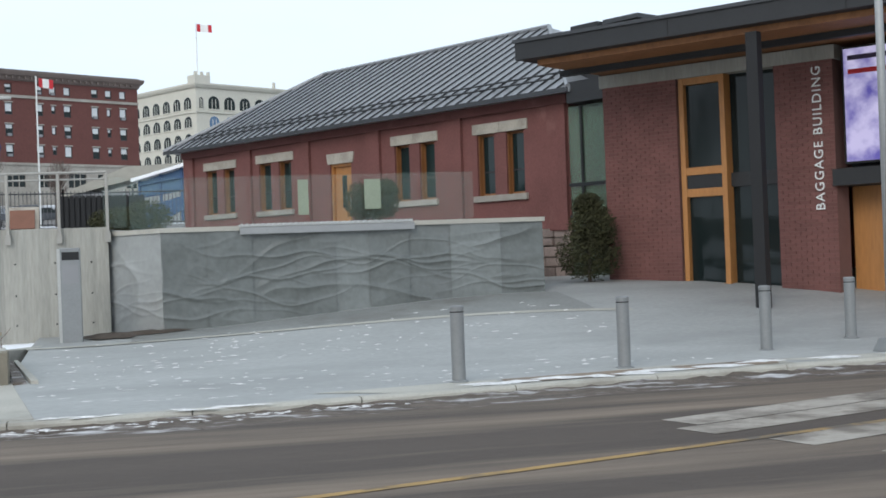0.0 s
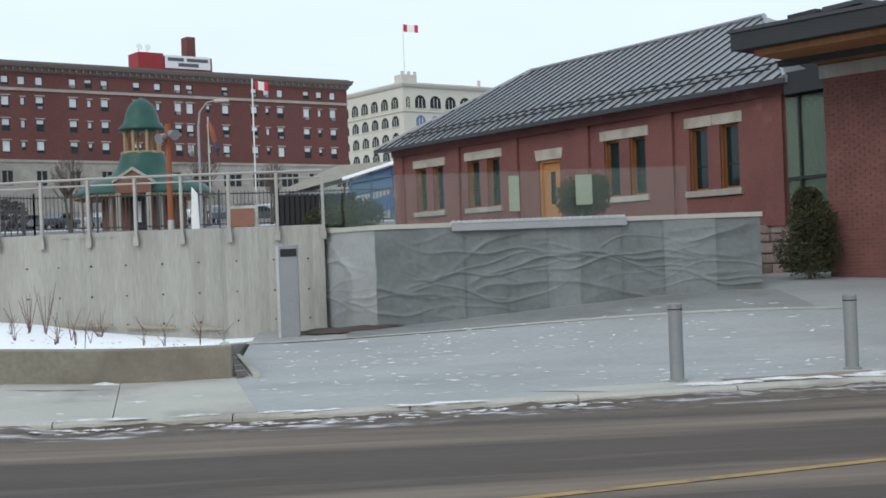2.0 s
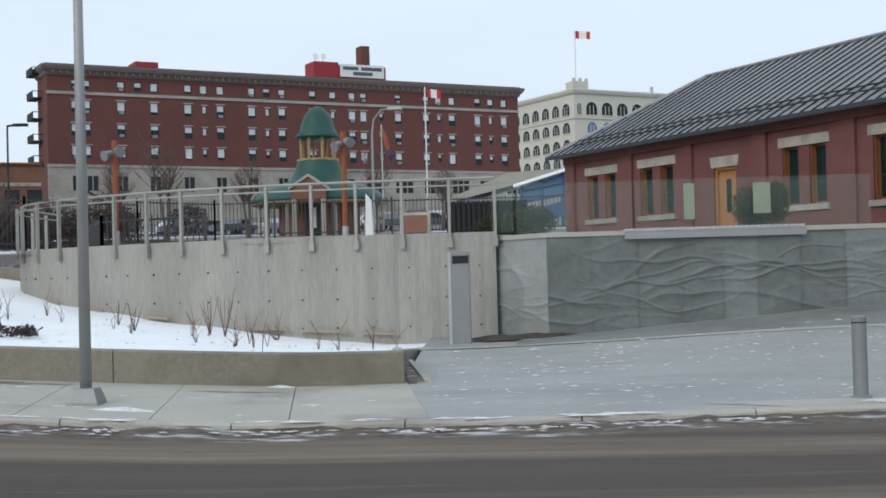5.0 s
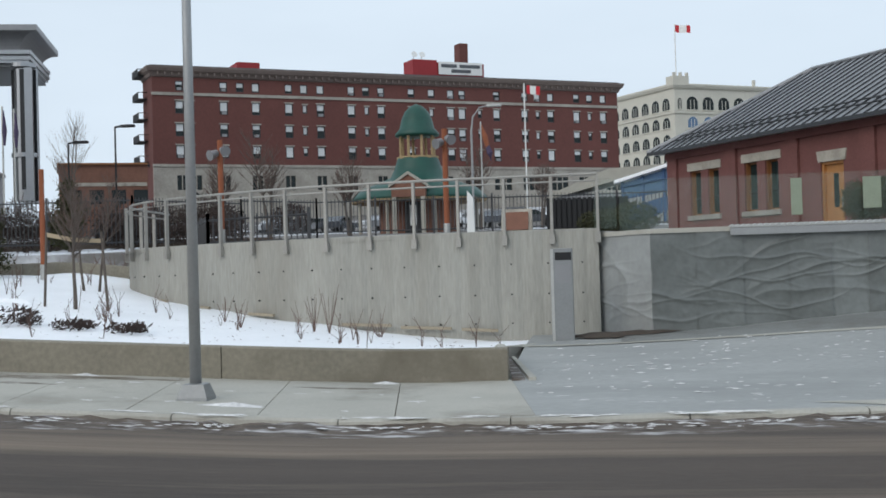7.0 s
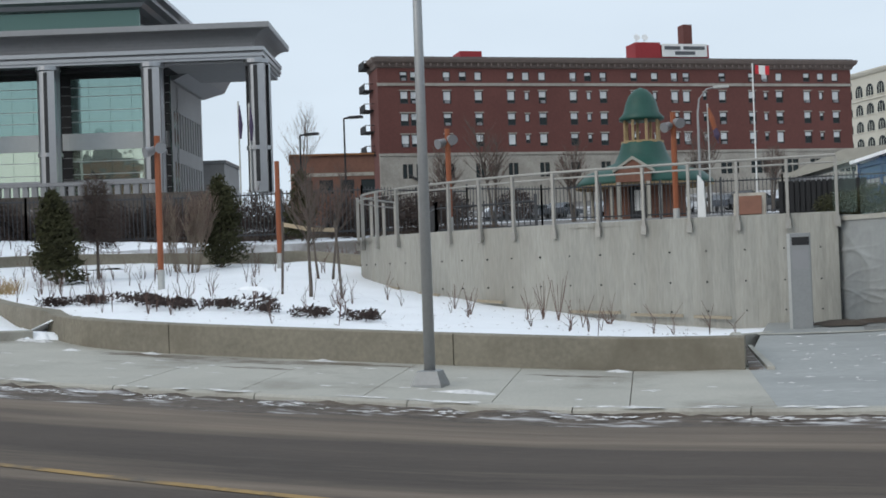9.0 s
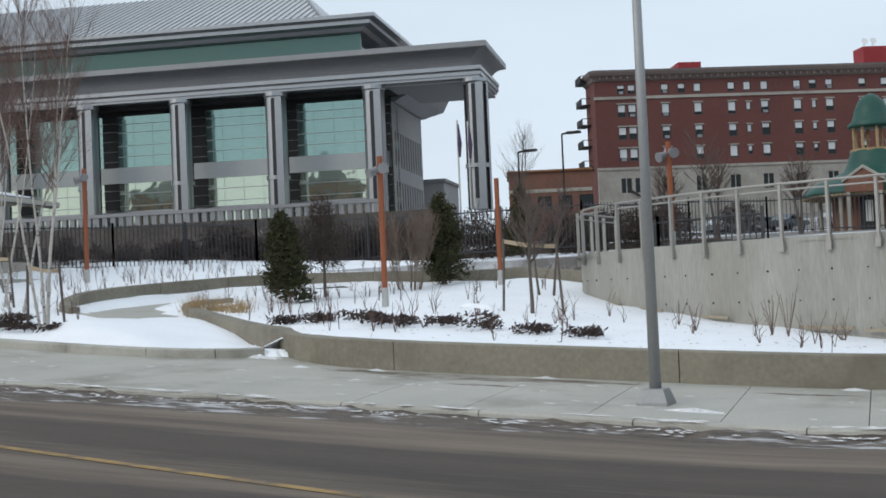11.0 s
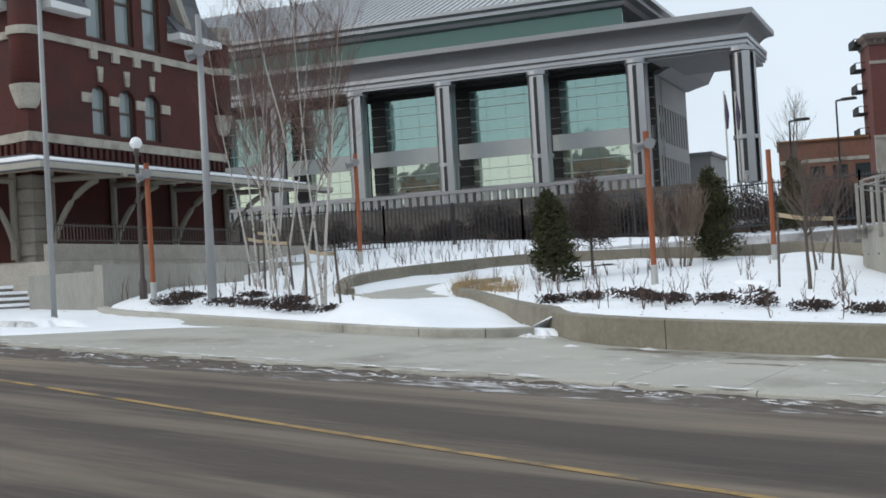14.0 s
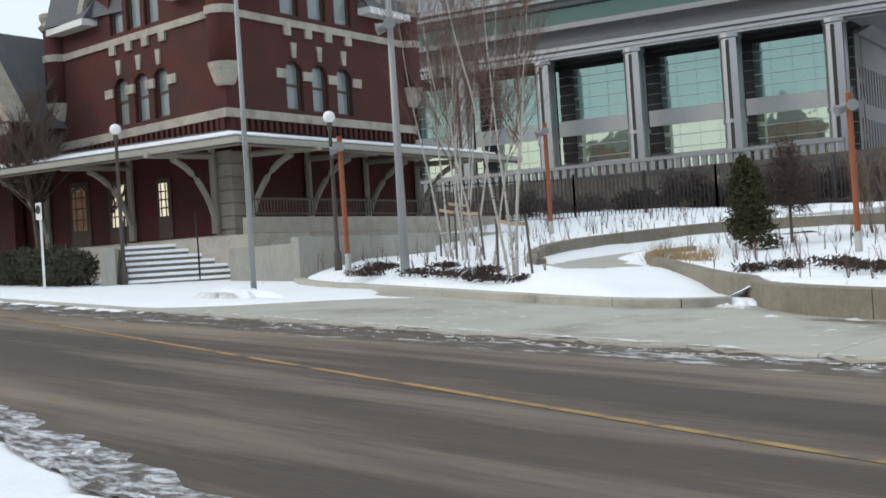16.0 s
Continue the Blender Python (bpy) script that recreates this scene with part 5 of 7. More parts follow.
# ---- hotel on the hill ----
def frame2(p, q):
    """Frame with its origin at p, x towards q, z up."""
    d = (Vector((*q, 0)) - Vector((*p, 0))).normalized()
    return Matrix(((d.x, -d.y, 0, p[0]), (d.y, d.x, 0, p[1]), (0, 0, 1, 0), (0, 0, 0, 1)))


HF = frame2((-59.67, 169.59), (26.03, 221.14)) @ Matrix.Diagonal((0.9727, 1, 1, 1))
hotel = new("hotel")
hotel.matrix_basis = HF
tagged(hotel, "six-storey dark red brick hotel with pale stone base and cornice", "building")
COLS = [3.8, 5.3, 10.1, 14.8, 19.7, 24.5, 29.3, 34.0, 38.9, 45.4, 47.3, 53.2, 58.1, 62.7, 67.4, 72.3]
TOPS = [3.8, 5.3, 10.1, 12.5, 14.8, 19.7, 22.0, 24.5, 29.3, 31.6, 34.0, 38.9, 42.2, 45.4, 47.3, 53.2, 58.1, 60.3, 62.7, 67.4, 69.8, 72.3]
SMALL = [22.1, 31.7, 42.2, 50.3, 60.4, 69.8]
holes = []
for x in TOPS:
    holes.append((x - 0.55, x + 0.55, 28.15, 29.45))
for lo in (25.0, 21.9, 18.95):
    for x in COLS:
        holes.append((x - 0.6, x + 0.6, lo, lo + 1.75))
    for x in SMALL:
        holes.append((x - 0.35, x + 0.35, lo + 0.4, lo + 1.6))
GFW = [4.0, 6.0, 10.1, 14.8, 19.7, 24.5, 29.3, 34.0, 38.9] + [44 + k * 5.0 for k in range(7)]
base_holes = [(x - (1.5 if x > 40 else 0.75), x + (1.5 if x > 40 else 0.75), 14.6, 16.6) for x in GFW]
part("wall", wall_with_holes(bmesh.new(), 0, 75, 17.9, 30.2, holes, 0.4), M["hotelbrick"], hotel)
part("stone_base", wall_with_holes(bmesh.new(), 0, 75, 9, 17.9, base_holes, 0.5, -0.05), M["hotelstone"], hotel, "pale stone ground floor")
part("side_wall", B(0, 0.4, 9, 0.4, 6, 30.2), M["hotelbrick"], hotel)
part("side_wall", B(74.6, 0.4, 9, 75, 6, 30.2), M["hotelbrick"], hotel)
part("back_wall", B(0.4, 5.6, 9, 74.6, 6, 30.2), M["hotelbrick"], hotel)
part("belt_course", B(-0.1, -0.15, 27.45, 75.1, 0.05, 27.85), M["hotelstone"], hotel, "pale stone belt course")
part("belt_course", B(-0.1, -0.2, 17.75, 75.1, 0.05, 18.1), M["hotelstone"], hotel)
part("cornice", sweep(bmesh.new(), [(-0.0, 6), (0, 0), (75, 0), (75, 6)], [(0, 29.9), (0.2, 30.0), (0.35, 30.4), (0.7, 30.7), (0.85, 31.1), (0.85, 31.3), (-0.5, 31.4), (-0.5, 29.9)]), M["hotelcornice"], hotel, "weathered projecting cornice")
for k in range(74):
    part("cornice_bracket", B(0.6 + k, -0.6, 30.15, 0.85 + k, 0.0, 30.55), M["hotelcornice"], hotel)
part("roof_deck", B(-0.3, -0.3, 31.2, 75.3, 6, 31.5), M["rooftile"], hotel)
rnd = random.Random(2)


def sash(parent, a, b, lo, hi, y, cap=True):
    w = node("window", parent)
    part("frame", wall_with_holes(bmesh.new(), a, b, lo, hi, [(a + 0.09, b - 0.09, lo + 0.09, hi - 0.09)], 0.12, y), M["darkmetal2"], w)
    part("pane", B(a + 0.09, y + 0.1, lo + 0.09, b - 0.09, y + 0.13, hi - 0.09), M["glass"], w)
    f = rnd.choice((0.35, 0.5, 0.6, 0.75, 0.9))
    part("blind", B(a + 0.12, y + 0.07, hi - 0.1 - (hi - lo - 0.2) * f, b - 0.12, y + 0.09, hi - 0.1), M["blind"], w, "white blind")
    if rnd.random() < 0.5 and b - a > 1:
        part("air_conditioner", B(a + 0.25, y - 0.25, lo + 0.02, b - 0.25, y + 0.08, lo + 0.4), M["silverdark"], w)
    if cap:
        part("lintel", B(a - 0.12, -0.05, hi, b + 0.12, 0.1, hi + 0.17), M["hotelstone"], w)


for a, b, lo, hi in holes:
    sash(hotel, a, b, lo, hi, 0.1, hi < 28)
for a, b, lo, hi in base_holes:
    w = node("window", hotel)
    part("pane", B(a, 0.15, lo, b, 0.18, hi), M["glass"], w)
    for k in range(1, 3 if b - a > 2 else 2):
        x = a + (b - a) * k / (3 if b - a > 2 else 2)
        part("mullion", B(x - 0.06, 0.05, lo, x + 0.06, 0.16, hi), M["hotelstone"], w)
pent = node("penthouse", hotel, "red painted roof house")
part("roof_house", B(40.2, 2, 31.4, 44.2, 5.6, 34.2), M["redpaint"], pent)
part("roof_house", B(44.2, 2.2, 31.4, 52.3, 5.6, 33.9), M["redpaint"], pent)
part("sign_board", B(44.5, 1.95, 32.1, 51.9, 2.1, 34.0), M["white"], pent, "white roof sign board")
for x0, x1, z in ((44.9, 47.5, 33.15), (48.0, 51.5, 33.15), (46.6, 49.9, 32.4)):
    part("sign_bar", B(x0, 1.9, z, x1, 1.94, z + 0.5), M["rooftile"], pent)
part("chimney", B(48.6, 3, 33.5, 50.0, 5, 37.1), M["hotelbrick"], hotel)
part("roof_house", B(12.8, 2, 31.4, 16.1, 6, 32.7), M["redpaint"], hotel)
for x in (40.6, 41.9):
    part("dish_aerial", lathe(bmesh.new(), [(0.05, 0), (0.45, 0.2), (0.5, 0.25)], 12, pose(x, 2.5, 34.9 - (x < 39) * 0.6, 70)), M["white"], hotel)
    part("dish_mast", tube(bmesh.new(), [(x, 2.6, 33.9), (x, 2.6, 34.9)], 0.06, 6), M["galv"], hotel)
esc = node("fire_escape", hotel, "black iron fire escape on the end wall")
for z in (18.5, 21.4, 24.4, 27.2, 30.4):
    part("landing", B(-1.3, 3, z, 0, 7, z + 0.12), M["black"], esc)
    part("landing_rail", B(-1.3, 3, z + 0.1, -1.24, 7, z + 1.0), M["black"], esc)
    part("landing_rail", B(-1.3, 2.95, z + 0.9, 0, 3.0, z + 1.0), M["black"], esc)
part("stair_flight", tube(bmesh.new(), [(-0.6, 3, 18.5), (6.5, -1.2, 13.5)], 0.22, 4), M["black"], esc)

# ---- cream office block beyond ----
cream = new("office_block")
cream.matrix_basis = Matrix.Translation((0, 0, 1.2)) @ frame2((14.7, 259.7), (31.7, 270.24))
tagged(cream, "cream terracotta office block with arched top windows", "building")


def arched(parent, x, z0, w, h, m, y=-0.05):
    w_ = node("window", parent)
    out = [(x - w / 2, z0), (x + w / 2, z0), (x + w / 2, z0 + h - w / 2)] + [(x + w / 2 * math.cos(a), z0 + h - w / 2 + w / 2 * math.sin(a)) for a in frange(0.3, 2.84, 6)] + [(x - w / 2, z0 + h - w / 2)]
    part("pane", prism(bmesh.new(), out, y, y + 0.1, "y"), m, w_)
    for k in (1, 2):
        part("mullion", B(x - w / 2 + w * k / 3 - 0.06, y - 0.03, z0, x - w / 2 + w * k / 3 + 0.06, y, z0 + h - w / 4), M["cream"], w_)
    part("sill", B(x - w / 2 - 0.1, y - 0.15, z0 - 0.15, x + w / 2 + 0.1, y + 0.1, z0), M["cream"], w_)


part("block", B(0, 0, 8, 30, 24, 36.8), M["cream"], cream)
face2 = node("side_front", cream)
face2.matrix_basis = pose(0, 24, 0, 0, 0, -90)
for x in (4.2, 8.0, 11.8, 15.6, 19.4, 23.2):
    arched(cream, x, 32.2, 2.6, 2.6, M["glass"])
    for lo in (28.6, 25.2, 21.8, 18.4, 15.0):
        arched(cream, x, lo, 2.3, 2.2, M["glassblue"] if lo > 28 else M["glass"])
arched(cream, 1.2, 32.2, 0.9, 2.2, M["glass"])
part("cornice", sweep(bmesh.new(), [(0, 24), (0, 0), (30, 0), (30, 24)], [(0, 36.2), (0.4, 36.4), (0.7, 36.9), (0.7, 37.2), (-0.5, 37.2), (-0.5, 36.2)]), M["cream"], cream)
part("belt_course", sweep(bmesh.new(), [(0, 24), (0, 0), (30, 0), (30, 24)], [(0, 31.4), (0.25, 31.4), (0.25, 31.8), (0, 31.8)]), M["cream"], cream)
part("corner_parapet", B(-0.5, -0.5, 37.2, 3.2, 2, 38.7), M["cream"], cream)
for x in (-0.3, 1.2, 2.7, 19):
    part("finial", B(x, -0.4, 38.7 if x < 5 else 37.2, x + 0.5, 0.1, 39.4 if x < 5 else 38.5), M["cream"], cream)
for k in range(6):
    for lo in (32.2, 28.6, 25.2, 21.8, 18.4, 15.0):
        arched(face2, 2.6 + k * 3.7, lo, 2.4, 2.4 if lo > 32 else 2.2, M["glass"])
fl = thing("flagpole", 15.3, 261.5, 37.4, "white flagpole on the cream block with red-white flag", "flagpole")
part("pole", tube(bmesh.new(), [(0, 0, 0), (0, 0, 13)], 0.12, 8), M["white"], fl)


def flag(parent, w, h, top, bands, sag=0.12):
    f = node("flag", parent)
    x = 0.15
    for frac, m in bands:
        bm = bmesh.new()
        x1 = x + w * frac
        g = [[bm.verts.new((a, 0.25 * math.sin(a * 1.7), top - h * j / 4 - sag * (a - 0.15))) for j in range(5)] for a in frange(x, x1, 4)]
        for p, q in zip(g, g[1:]):
            for j in range(4):
                bm.faces.new((p[j], q[j], q[j + 1], p[j + 1]))
        part("band", bm, M[m], f)
        x = x1


flag(fl, 2.9, 1.5, 12.9, ((0.25, "red"), (0.5, "white"), (0.25, "red")))

# ---- low brown block, street lamps and masts in the distance ----
br = new("brown_building")
br.matrix_basis = Matrix.Translation((0, 0, -0.6)) @ frame2((-58.3, 139), (-46.8, 144))
tagged(br, "low brown brick building beyond the car park", "building")
part("wall", wall_with_holes(bmesh.new(), -1.4, 8, 8, 16.0, [(-0.6 + k * 2.4, 1.0 + k * 2.4, 11.6, 13.2) for k in range(4)], 0.4), M["brownbrick"], br)
part("roof", B(-1.6, -0.3, 16.0, 8.2, 12, 16.2), M["soffit"], br)
part("side_wall", B(-1.4, 0.4, 8, -1.0, 12, 16.0), M["brownbrick"], br)
part("parapet_band", B(-1.5, -0.1, 13.6, 8.1, 0, 14.0), M["stone"], br)
for k in range(4):
    part("window_pane", B(-0.6 + k * 2.4, 0.2, 11.6, 1.0 + k * 2.4, 0.25, 13.2), M["glass"], br)
for x, y, h, arm in ((-23.9, 62.3, 9.6, 1), (-26.0, 61.5, 8.8, 1)):
    L = thing("street_lamp", x, y, far_z(y) - 0.1, "black steel street lamp with a flat head", "street lamp", "street lamps of the car park")
    z = h - far_z(y) + 0.1
    part("pole", tube(bmesh.new(), [(0, 0, 0), (0, 0, z)], [0.065, 0.045], 8), M["black"], L)
    part("arm", tube(bmesh.new(), [(0, 0, z), (0.5, 0, z + 0.05)], 0.05, 6), M["black"], L)
    part("lamp_head", B(0.3, -0.15, z - 0.03, 1.0, 0.15, z + 0.1, None, 0.02), M["black"], L)
for x, y, top, bands in ((-28.8, 60.3, 10.6, "purple"), (-28.3, 60.5, 10.5, "purple")):
    fp = thing("flagpole", x, y, far_z(y), "slim flagpole with a furled dark flag", "flagpole", "flagpoles by the court")
    part("pole", tube(bmesh.new(), [(0, 0, 0), (0, 0, top - far_z(y))], 0.05, 6), M["galv"], fp)
    f = node("flag", fp)
    part("cloth", tube(bmesh.new(), [(0.06, 0, top - far_z(y) - 0.2), (0.1, 0, top - far_z(y) - 1.2), (0.08, 0, top - far_z(y) - 1.9)], [0.03, 0.13, 0.06], 6), M[bands], f)
for x, y, top, b in ((-4.3, 75.1, 12.7, (("0", "white"),)), (-6.4, 70, 10.0, ())):
    z0 = far_z(y)
    fp = thing("flagpole", x, y, z0, "white flagpole with a red and white flag" if b else "flagpole with a hanging orange and purple flag", "flagpole")
    part("pole", tube(bmesh.new(), [(0, 0, 0), (0, 0, top - z0)], 0.04, 8), M["white" if b else "galv"], fp)
    if b:
        flag(fp, 0.75, 0.5, top - z0 - 0.1, ((0.25, "red"), (0.45, "white"), (0.3, "red")))
    else:
        f = node("flag", fp)
        part("cloth", tube(bmesh.new(), [(0.05, 0, top - z0 - 0.2), (0.2, 0, top - z0 - 0.8), (0.35, 0, top - z0 - 1.4)], [0.03, 0.16, 0.12], 6), M["orange"], f)
        part("cloth", tube(bmesh.new(), [(0.3, 0, top - z0 - 1.2), (0.45, 0, top - z0 - 1.7), (0.5, 0, top - z0 - 2.1)], [0.1, 0.17, 0.05], 6), M["purple"], f)
L = thing("street_lamp", -7.1, 71.9, far_z(71.9) - 0.1, "tall grey street lamp with a curved arm", "street lamp")
part("pole", tube(bmesh.new(), [(0, 0, 0), (0, 0, 5.6), (0.1, 0, 6.4), (0.5, 0, 6.9), (1.1, 0, 7.0)], [0.07, 0.06, 0.05, 0.04, 0.04], 8), M["grey_metal"], L)
part("lamp_head", B(0.9, -0.15, 6.9, 1.7, 0.15, 7.05, None, 0.03), M["galv"], L)

# ---- pagoda kiosk ----
gz = far_z(79.5)
gaz = thing("pagoda", -11.2, 79.5, gz, "eight-sided pagoda kiosk with green roofs, cupola and small pediment", "pavilion")
part("wall", lathe(bmesh.new(), [(2.5, -0.3), (2.5, 2.4)], 8), M["brownbrick"], gaz)
part("lower_roof", lathe(bmesh.new(), [(4.2, 1.9), (4.15, 2.1), (3.6, 2.6), (2.6, 2.95), (1.75, 3.3), (1.45, 3.9), (1.3, 4.4), (1.25, 4.5)], 16), M["greenroof"], gaz, "green swept roof", smooth=True)
part("eave", lathe(bmesh.new(), [(4.15, 1.78), (4.2, 1.9), (3.9, 1.9)], 16), M["drygrass"], gaz)
part("lantern_floor", lathe(bmesh.new(), [(1.3, 4.45), (1.3, 4.6)], 8), M["drygrass"], gaz)
for k in range(8):
    a = radians(45 * k + 22.5)
    part("lantern_post", tube(bmesh.new(), [(1.05 * math.cos(a), 1.05 * math.sin(a), 4.5), (1.05 * math.cos(a), 1.05 * math.sin(a), 5.95)], 0.09, 8), M["drygrass"], gaz)
    part("column", tube(bmesh.new(), [(3.7 * math.cos(a), 3.7 * math.sin(a), -0.3), (3.7 * math.cos(a), 3.7 * math.sin(a), 1.9)], 0.11, 8), M["beam"], gaz)
part("cupola", lathe(bmesh.new(), [(1.35, 5.85), (1.38, 6.0), (1.1, 6.3), (0.95, 6.9), (0.75, 7.35), (0.4, 7.7), (0.05, 7.85)], 16), M["greenroof"], gaz, "green bell-shaped cupola", smooth=True)
part("pediment", prism(bmesh.new(), [(-1.0, 1.9), (1.0, 1.9), (1.0, 2.5), (0, 3.2), (-1.0, 2.5)], -4.4, -2.8, "y"), M["brownbrick"], gaz)
part("pediment_trim", prism(bmesh.new(), [(-1.15, 2.45), (0, 3.2), (1.15, 2.45), (1.15, 2.6), (0, 3.38), (-1.15, 2.6)], -4.5, -2.8, "y"), M["beam"], gaz)
for x in (-0.85, 0.85):
    part("porch_post", B(x - 0.12, -4.4, -0.3, x + 0.12, -4.16, 1.9), M["beam"], gaz)
part("door", B(-0.5, -2.65, -0.2, 0.5, -2.45, 1.7), M["darkmetal"], gaz)
part("door_pane", B(-0.2, -2.68, 0.3, 0.2, -2.66, 1.5), M["white"], gaz)

# ---- blue stair bridge, car park wall, sheds ----
bl = new("covered_walkway")
bl.matrix_basis = frame2((0.9, 60), (6.5, 57.5))
tagged(bl, "blue steel covered walkway with snow on its sloping roof", "walkway")
part("roof", prism(bmesh.new(), [(-0.3, 5.7), (4.2, 6.75), (4.2, 6.9), (-0.3, 5.85)], -0.3, 2.5, "y"), M["snow"], bl, "snowy sloping roof")
part("glazing", prism(bmesh.new(), [(0, 5.0), (4, 5.5), (4, 6.7), (0, 5.7)], 0, 0.1, "y"), M["glassblue"], bl)
for x in (0, 1, 2, 3, 4):
    part("frame_post", B(x - 0.05, -0.08, 3.9, x + 0.05, 0.05, 5.75 + x * 0.24), M["blue"], bl)
for k in (0.0, 0.55):
    part("frame_rail", tube(bmesh.new(), [(0, -0.08, 5.0 + k), (4.1, -0.08, 5.5 + k)], 0.05, 6), M["blue"], bl)
part("stair_side", prism(bmesh.new(), [(-0.5, 3.6), (0.2, 3.6), (4.2, 5.2), (4.2, 5.5), (0, 4.5)], -0.15, -0.05, "y"), M["blue"], bl)
tent = new("pale_roof")
tent.matrix_basis = pose(-1.5, 95, far_z(95))
tagged(tent, "pale sloping roof of a low shed behind the fence", "shed")
part("roof", prism(bmesh.new(), [(-2.5, 2.2), (2, 4.0), (6, 4.2), (6, 4.0), (-2.5, 1.9)], 0, 6, "y"), M["beam"], tent)
part("wall", B(-2, 0.4, -0.5, 6, 5, 2.2), M["silverdark"], tent)
dump = new("dark_bin")
dump.matrix_basis = pose(-0.6, 48.5, far_z(48.5))
tagged(dump, "dark slatted bin enclosure beside the fence", "bin enclosure")
for k in range(16):
    part("slat", B(-1.5 + k * 0.19, 0, -0.2, -1.35 + k * 0.19, 0.06, 1.25), M["black"], dump)
part("inner", B(-1.5, 0.1, -0.2, 1.5, 1, 1.2), M["black"], dump)

# ---- iron picket fences ----
def picket_fence(pts, base, h, label, gap=0.14):
    f = tagged(new("iron_fence"), label, "fence", kind="structure")
    line = [Vector(p) for p in pts]
    bm = bmesh.new()
    for a, b in zip(line, line[1:]):
        L = (b - a).length
        n_ = int(L / gap)
        for k in range(n_):
            p = a + (b - a) * k / n_
            z = base(p.x, p.y)
            r = 0.012
            box(bm, p.x - r, p.y - r, z + 0.08, p.x + r, p.y + r, z + h)
        m_ = max(1, round(L / 2.4))
        for k in range(m_ + 1):
            p = a + (b - a) * k / m_
            z = base(p.x, p.y)
            part("fence_post", B(p.x - 0.032, p.y - 0.032, z - 0.1, p.x + 0.032, p.y + 0.032, z + h + 0.06), M["darkmetal2"], f)
        for zz in (0.16, h - 0.1):
            part("fence_rail", tube(bmesh.new(), [(a.x, a.y, base(a.x, a.y) + zz), (b.x, b.y, base(b.x, b.y) + zz)], 0.025, 6), M["darkmetal2"], f)
    part("pickets", bm, M["darkmetal2"], f)["kind"] = "stuff"
    return f


picket_fence([(-35.5, 33.5), (-31, 36.3), (-27, 39.3), (-21.4, 41.6), (-15.6, 42), (-13, 46)], lambda x, y: 3.0 + max(0, -x - 30) * 0.03, 1.65, "black iron picket fence along the railway")
picket_fence([(-13, 46), (-10.8, 48.6), (-2, 49.8), (8, 49.8)], lambda x, y: 3.35, 1.4, "black iron picket fence round the car park")
picket_fence([(-10.6, 33), (-9.2, 29.6), (-6.5, 28.3)], lambda x, y: 2.45, 0.8, "low dark bar fence on the terrace", 0.16)
# pale concrete parapet of the street behind
par = tagged(new("parapet"), "long pale concrete parapet with upright slots", "parapet", kind="structure")
CF = frame2((-41.95, 91.6), (-42.913, 91.33))
par.matrix_basis = CF
part("parapet_rail", B(6, 8, 8.55, 60, 8.5, 8.8), M["silverdark"], par)
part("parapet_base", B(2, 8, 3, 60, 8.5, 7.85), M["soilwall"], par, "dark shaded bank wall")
bm = bmesh.new()
for k in range(83):
    box(bm, 6 + k * 0.65, 8.05, 7.85, 6.38 + k * 0.65, 8.4, 8.56)
part("balusters", bm, M["silverdark"], par)["kind"] = "stuff"

# ---- glass courthouse ----
court = new("courthouse")
court.matrix_basis = CF
tagged(court, "modern courthouse with green glass front, steel columns and silver cornice", "building")
for k in range(8):
    x = k * 8.0 + 0.07
    col = node("column", court, "round silver steel column")
    r = 0.85 if k else 0.66
    part("shaft", lathe(bmesh.new(), [(r, 8.2), (r, 17.9), (0.95, 18.0), (0.95, 18.3)], 20, pose(x, 0, 0)), M["silver"], col, smooth=False)
    # added black half-shell paints the column's shaded back, as mirrored in the glass
    part("back_casing", prism(bmesh.new(), [(x + 0.9 * math.cos(a), 0.9 * math.sin(a)) for a in frange(3.3, 6.12, 10)], 8.2, 17.9, "z"), M["black"], col, "column back blackened as its shaded side")
    part("slot", B(x - 0.18, 0.8, 9, x + 0.12, 0.9, 17.8), M["darkmetal"], col)
    part("fin", B(x - 0.75, 0.55, 8.2, x - 0.2, 0.98, 17.9), M["silver"], col)
    part("collar", lathe(bmesh.new(), [(0.95, 11.4), (0.95, 11.7)], 20, pose(x, 0, 0)), M["silver"], col)
col = node("column", court, "round silver steel column")
part("shaft", lathe(bmesh.new(), [(0.55, 8.2), (0.55, 18.25)], 20, pose(-0.15, -1.9, 0)), M["silver"], col)
part("architrave", B(-0.45, -9.0, 18.3, 62, 0.6, 18.5), M["silver"], court)
for k, (z0, z1, o) in enumerate(((18.5, 18.75, 0.75), (18.75, 18.9, 0.6), (18.9, 19.2, 0.9))):
    part("architrave_step", B(-0.35 - o * 0.3, -9.0, z0, 62, o, z1), M["silver"] if k != 1 else M["silverdark"], court)
COVE = [(0.2, 19.2)] + [(0.2 + 1.2 * (1 - math.cos(a)), 19.2 + 1.25 * math.sin(a)) for a in frange(0.1, 1.57, 7)] + [(1.55, 20.45), (1.65, 20.5), (1.65, 20.92), (-2, 21.2), (-2, 19.2)]
part("cove", sweep(bmesh.new(), [(62, 0), (0.45, 0), (0.45, -9.5)], COVE), M["silverdark"], court, "dull silver coved cornice", smooth=False)
part("canopy_deck", B(0.45, -9.5, 20.4, 62, 0, 20.9), M["silver"], court)
part("side_cornice", sweep(bmesh.new(), [(7.4, -4), (7.4, -16), (40, -16)], [(0.1, 17.6), (0.5, 17.8), (1.6, 18.3), (2.0, 19.2), (2.2, 19.6), (2.2, 19.9), (-1, 19.9), (-1, 17.6)]), M["silverdark"], court)
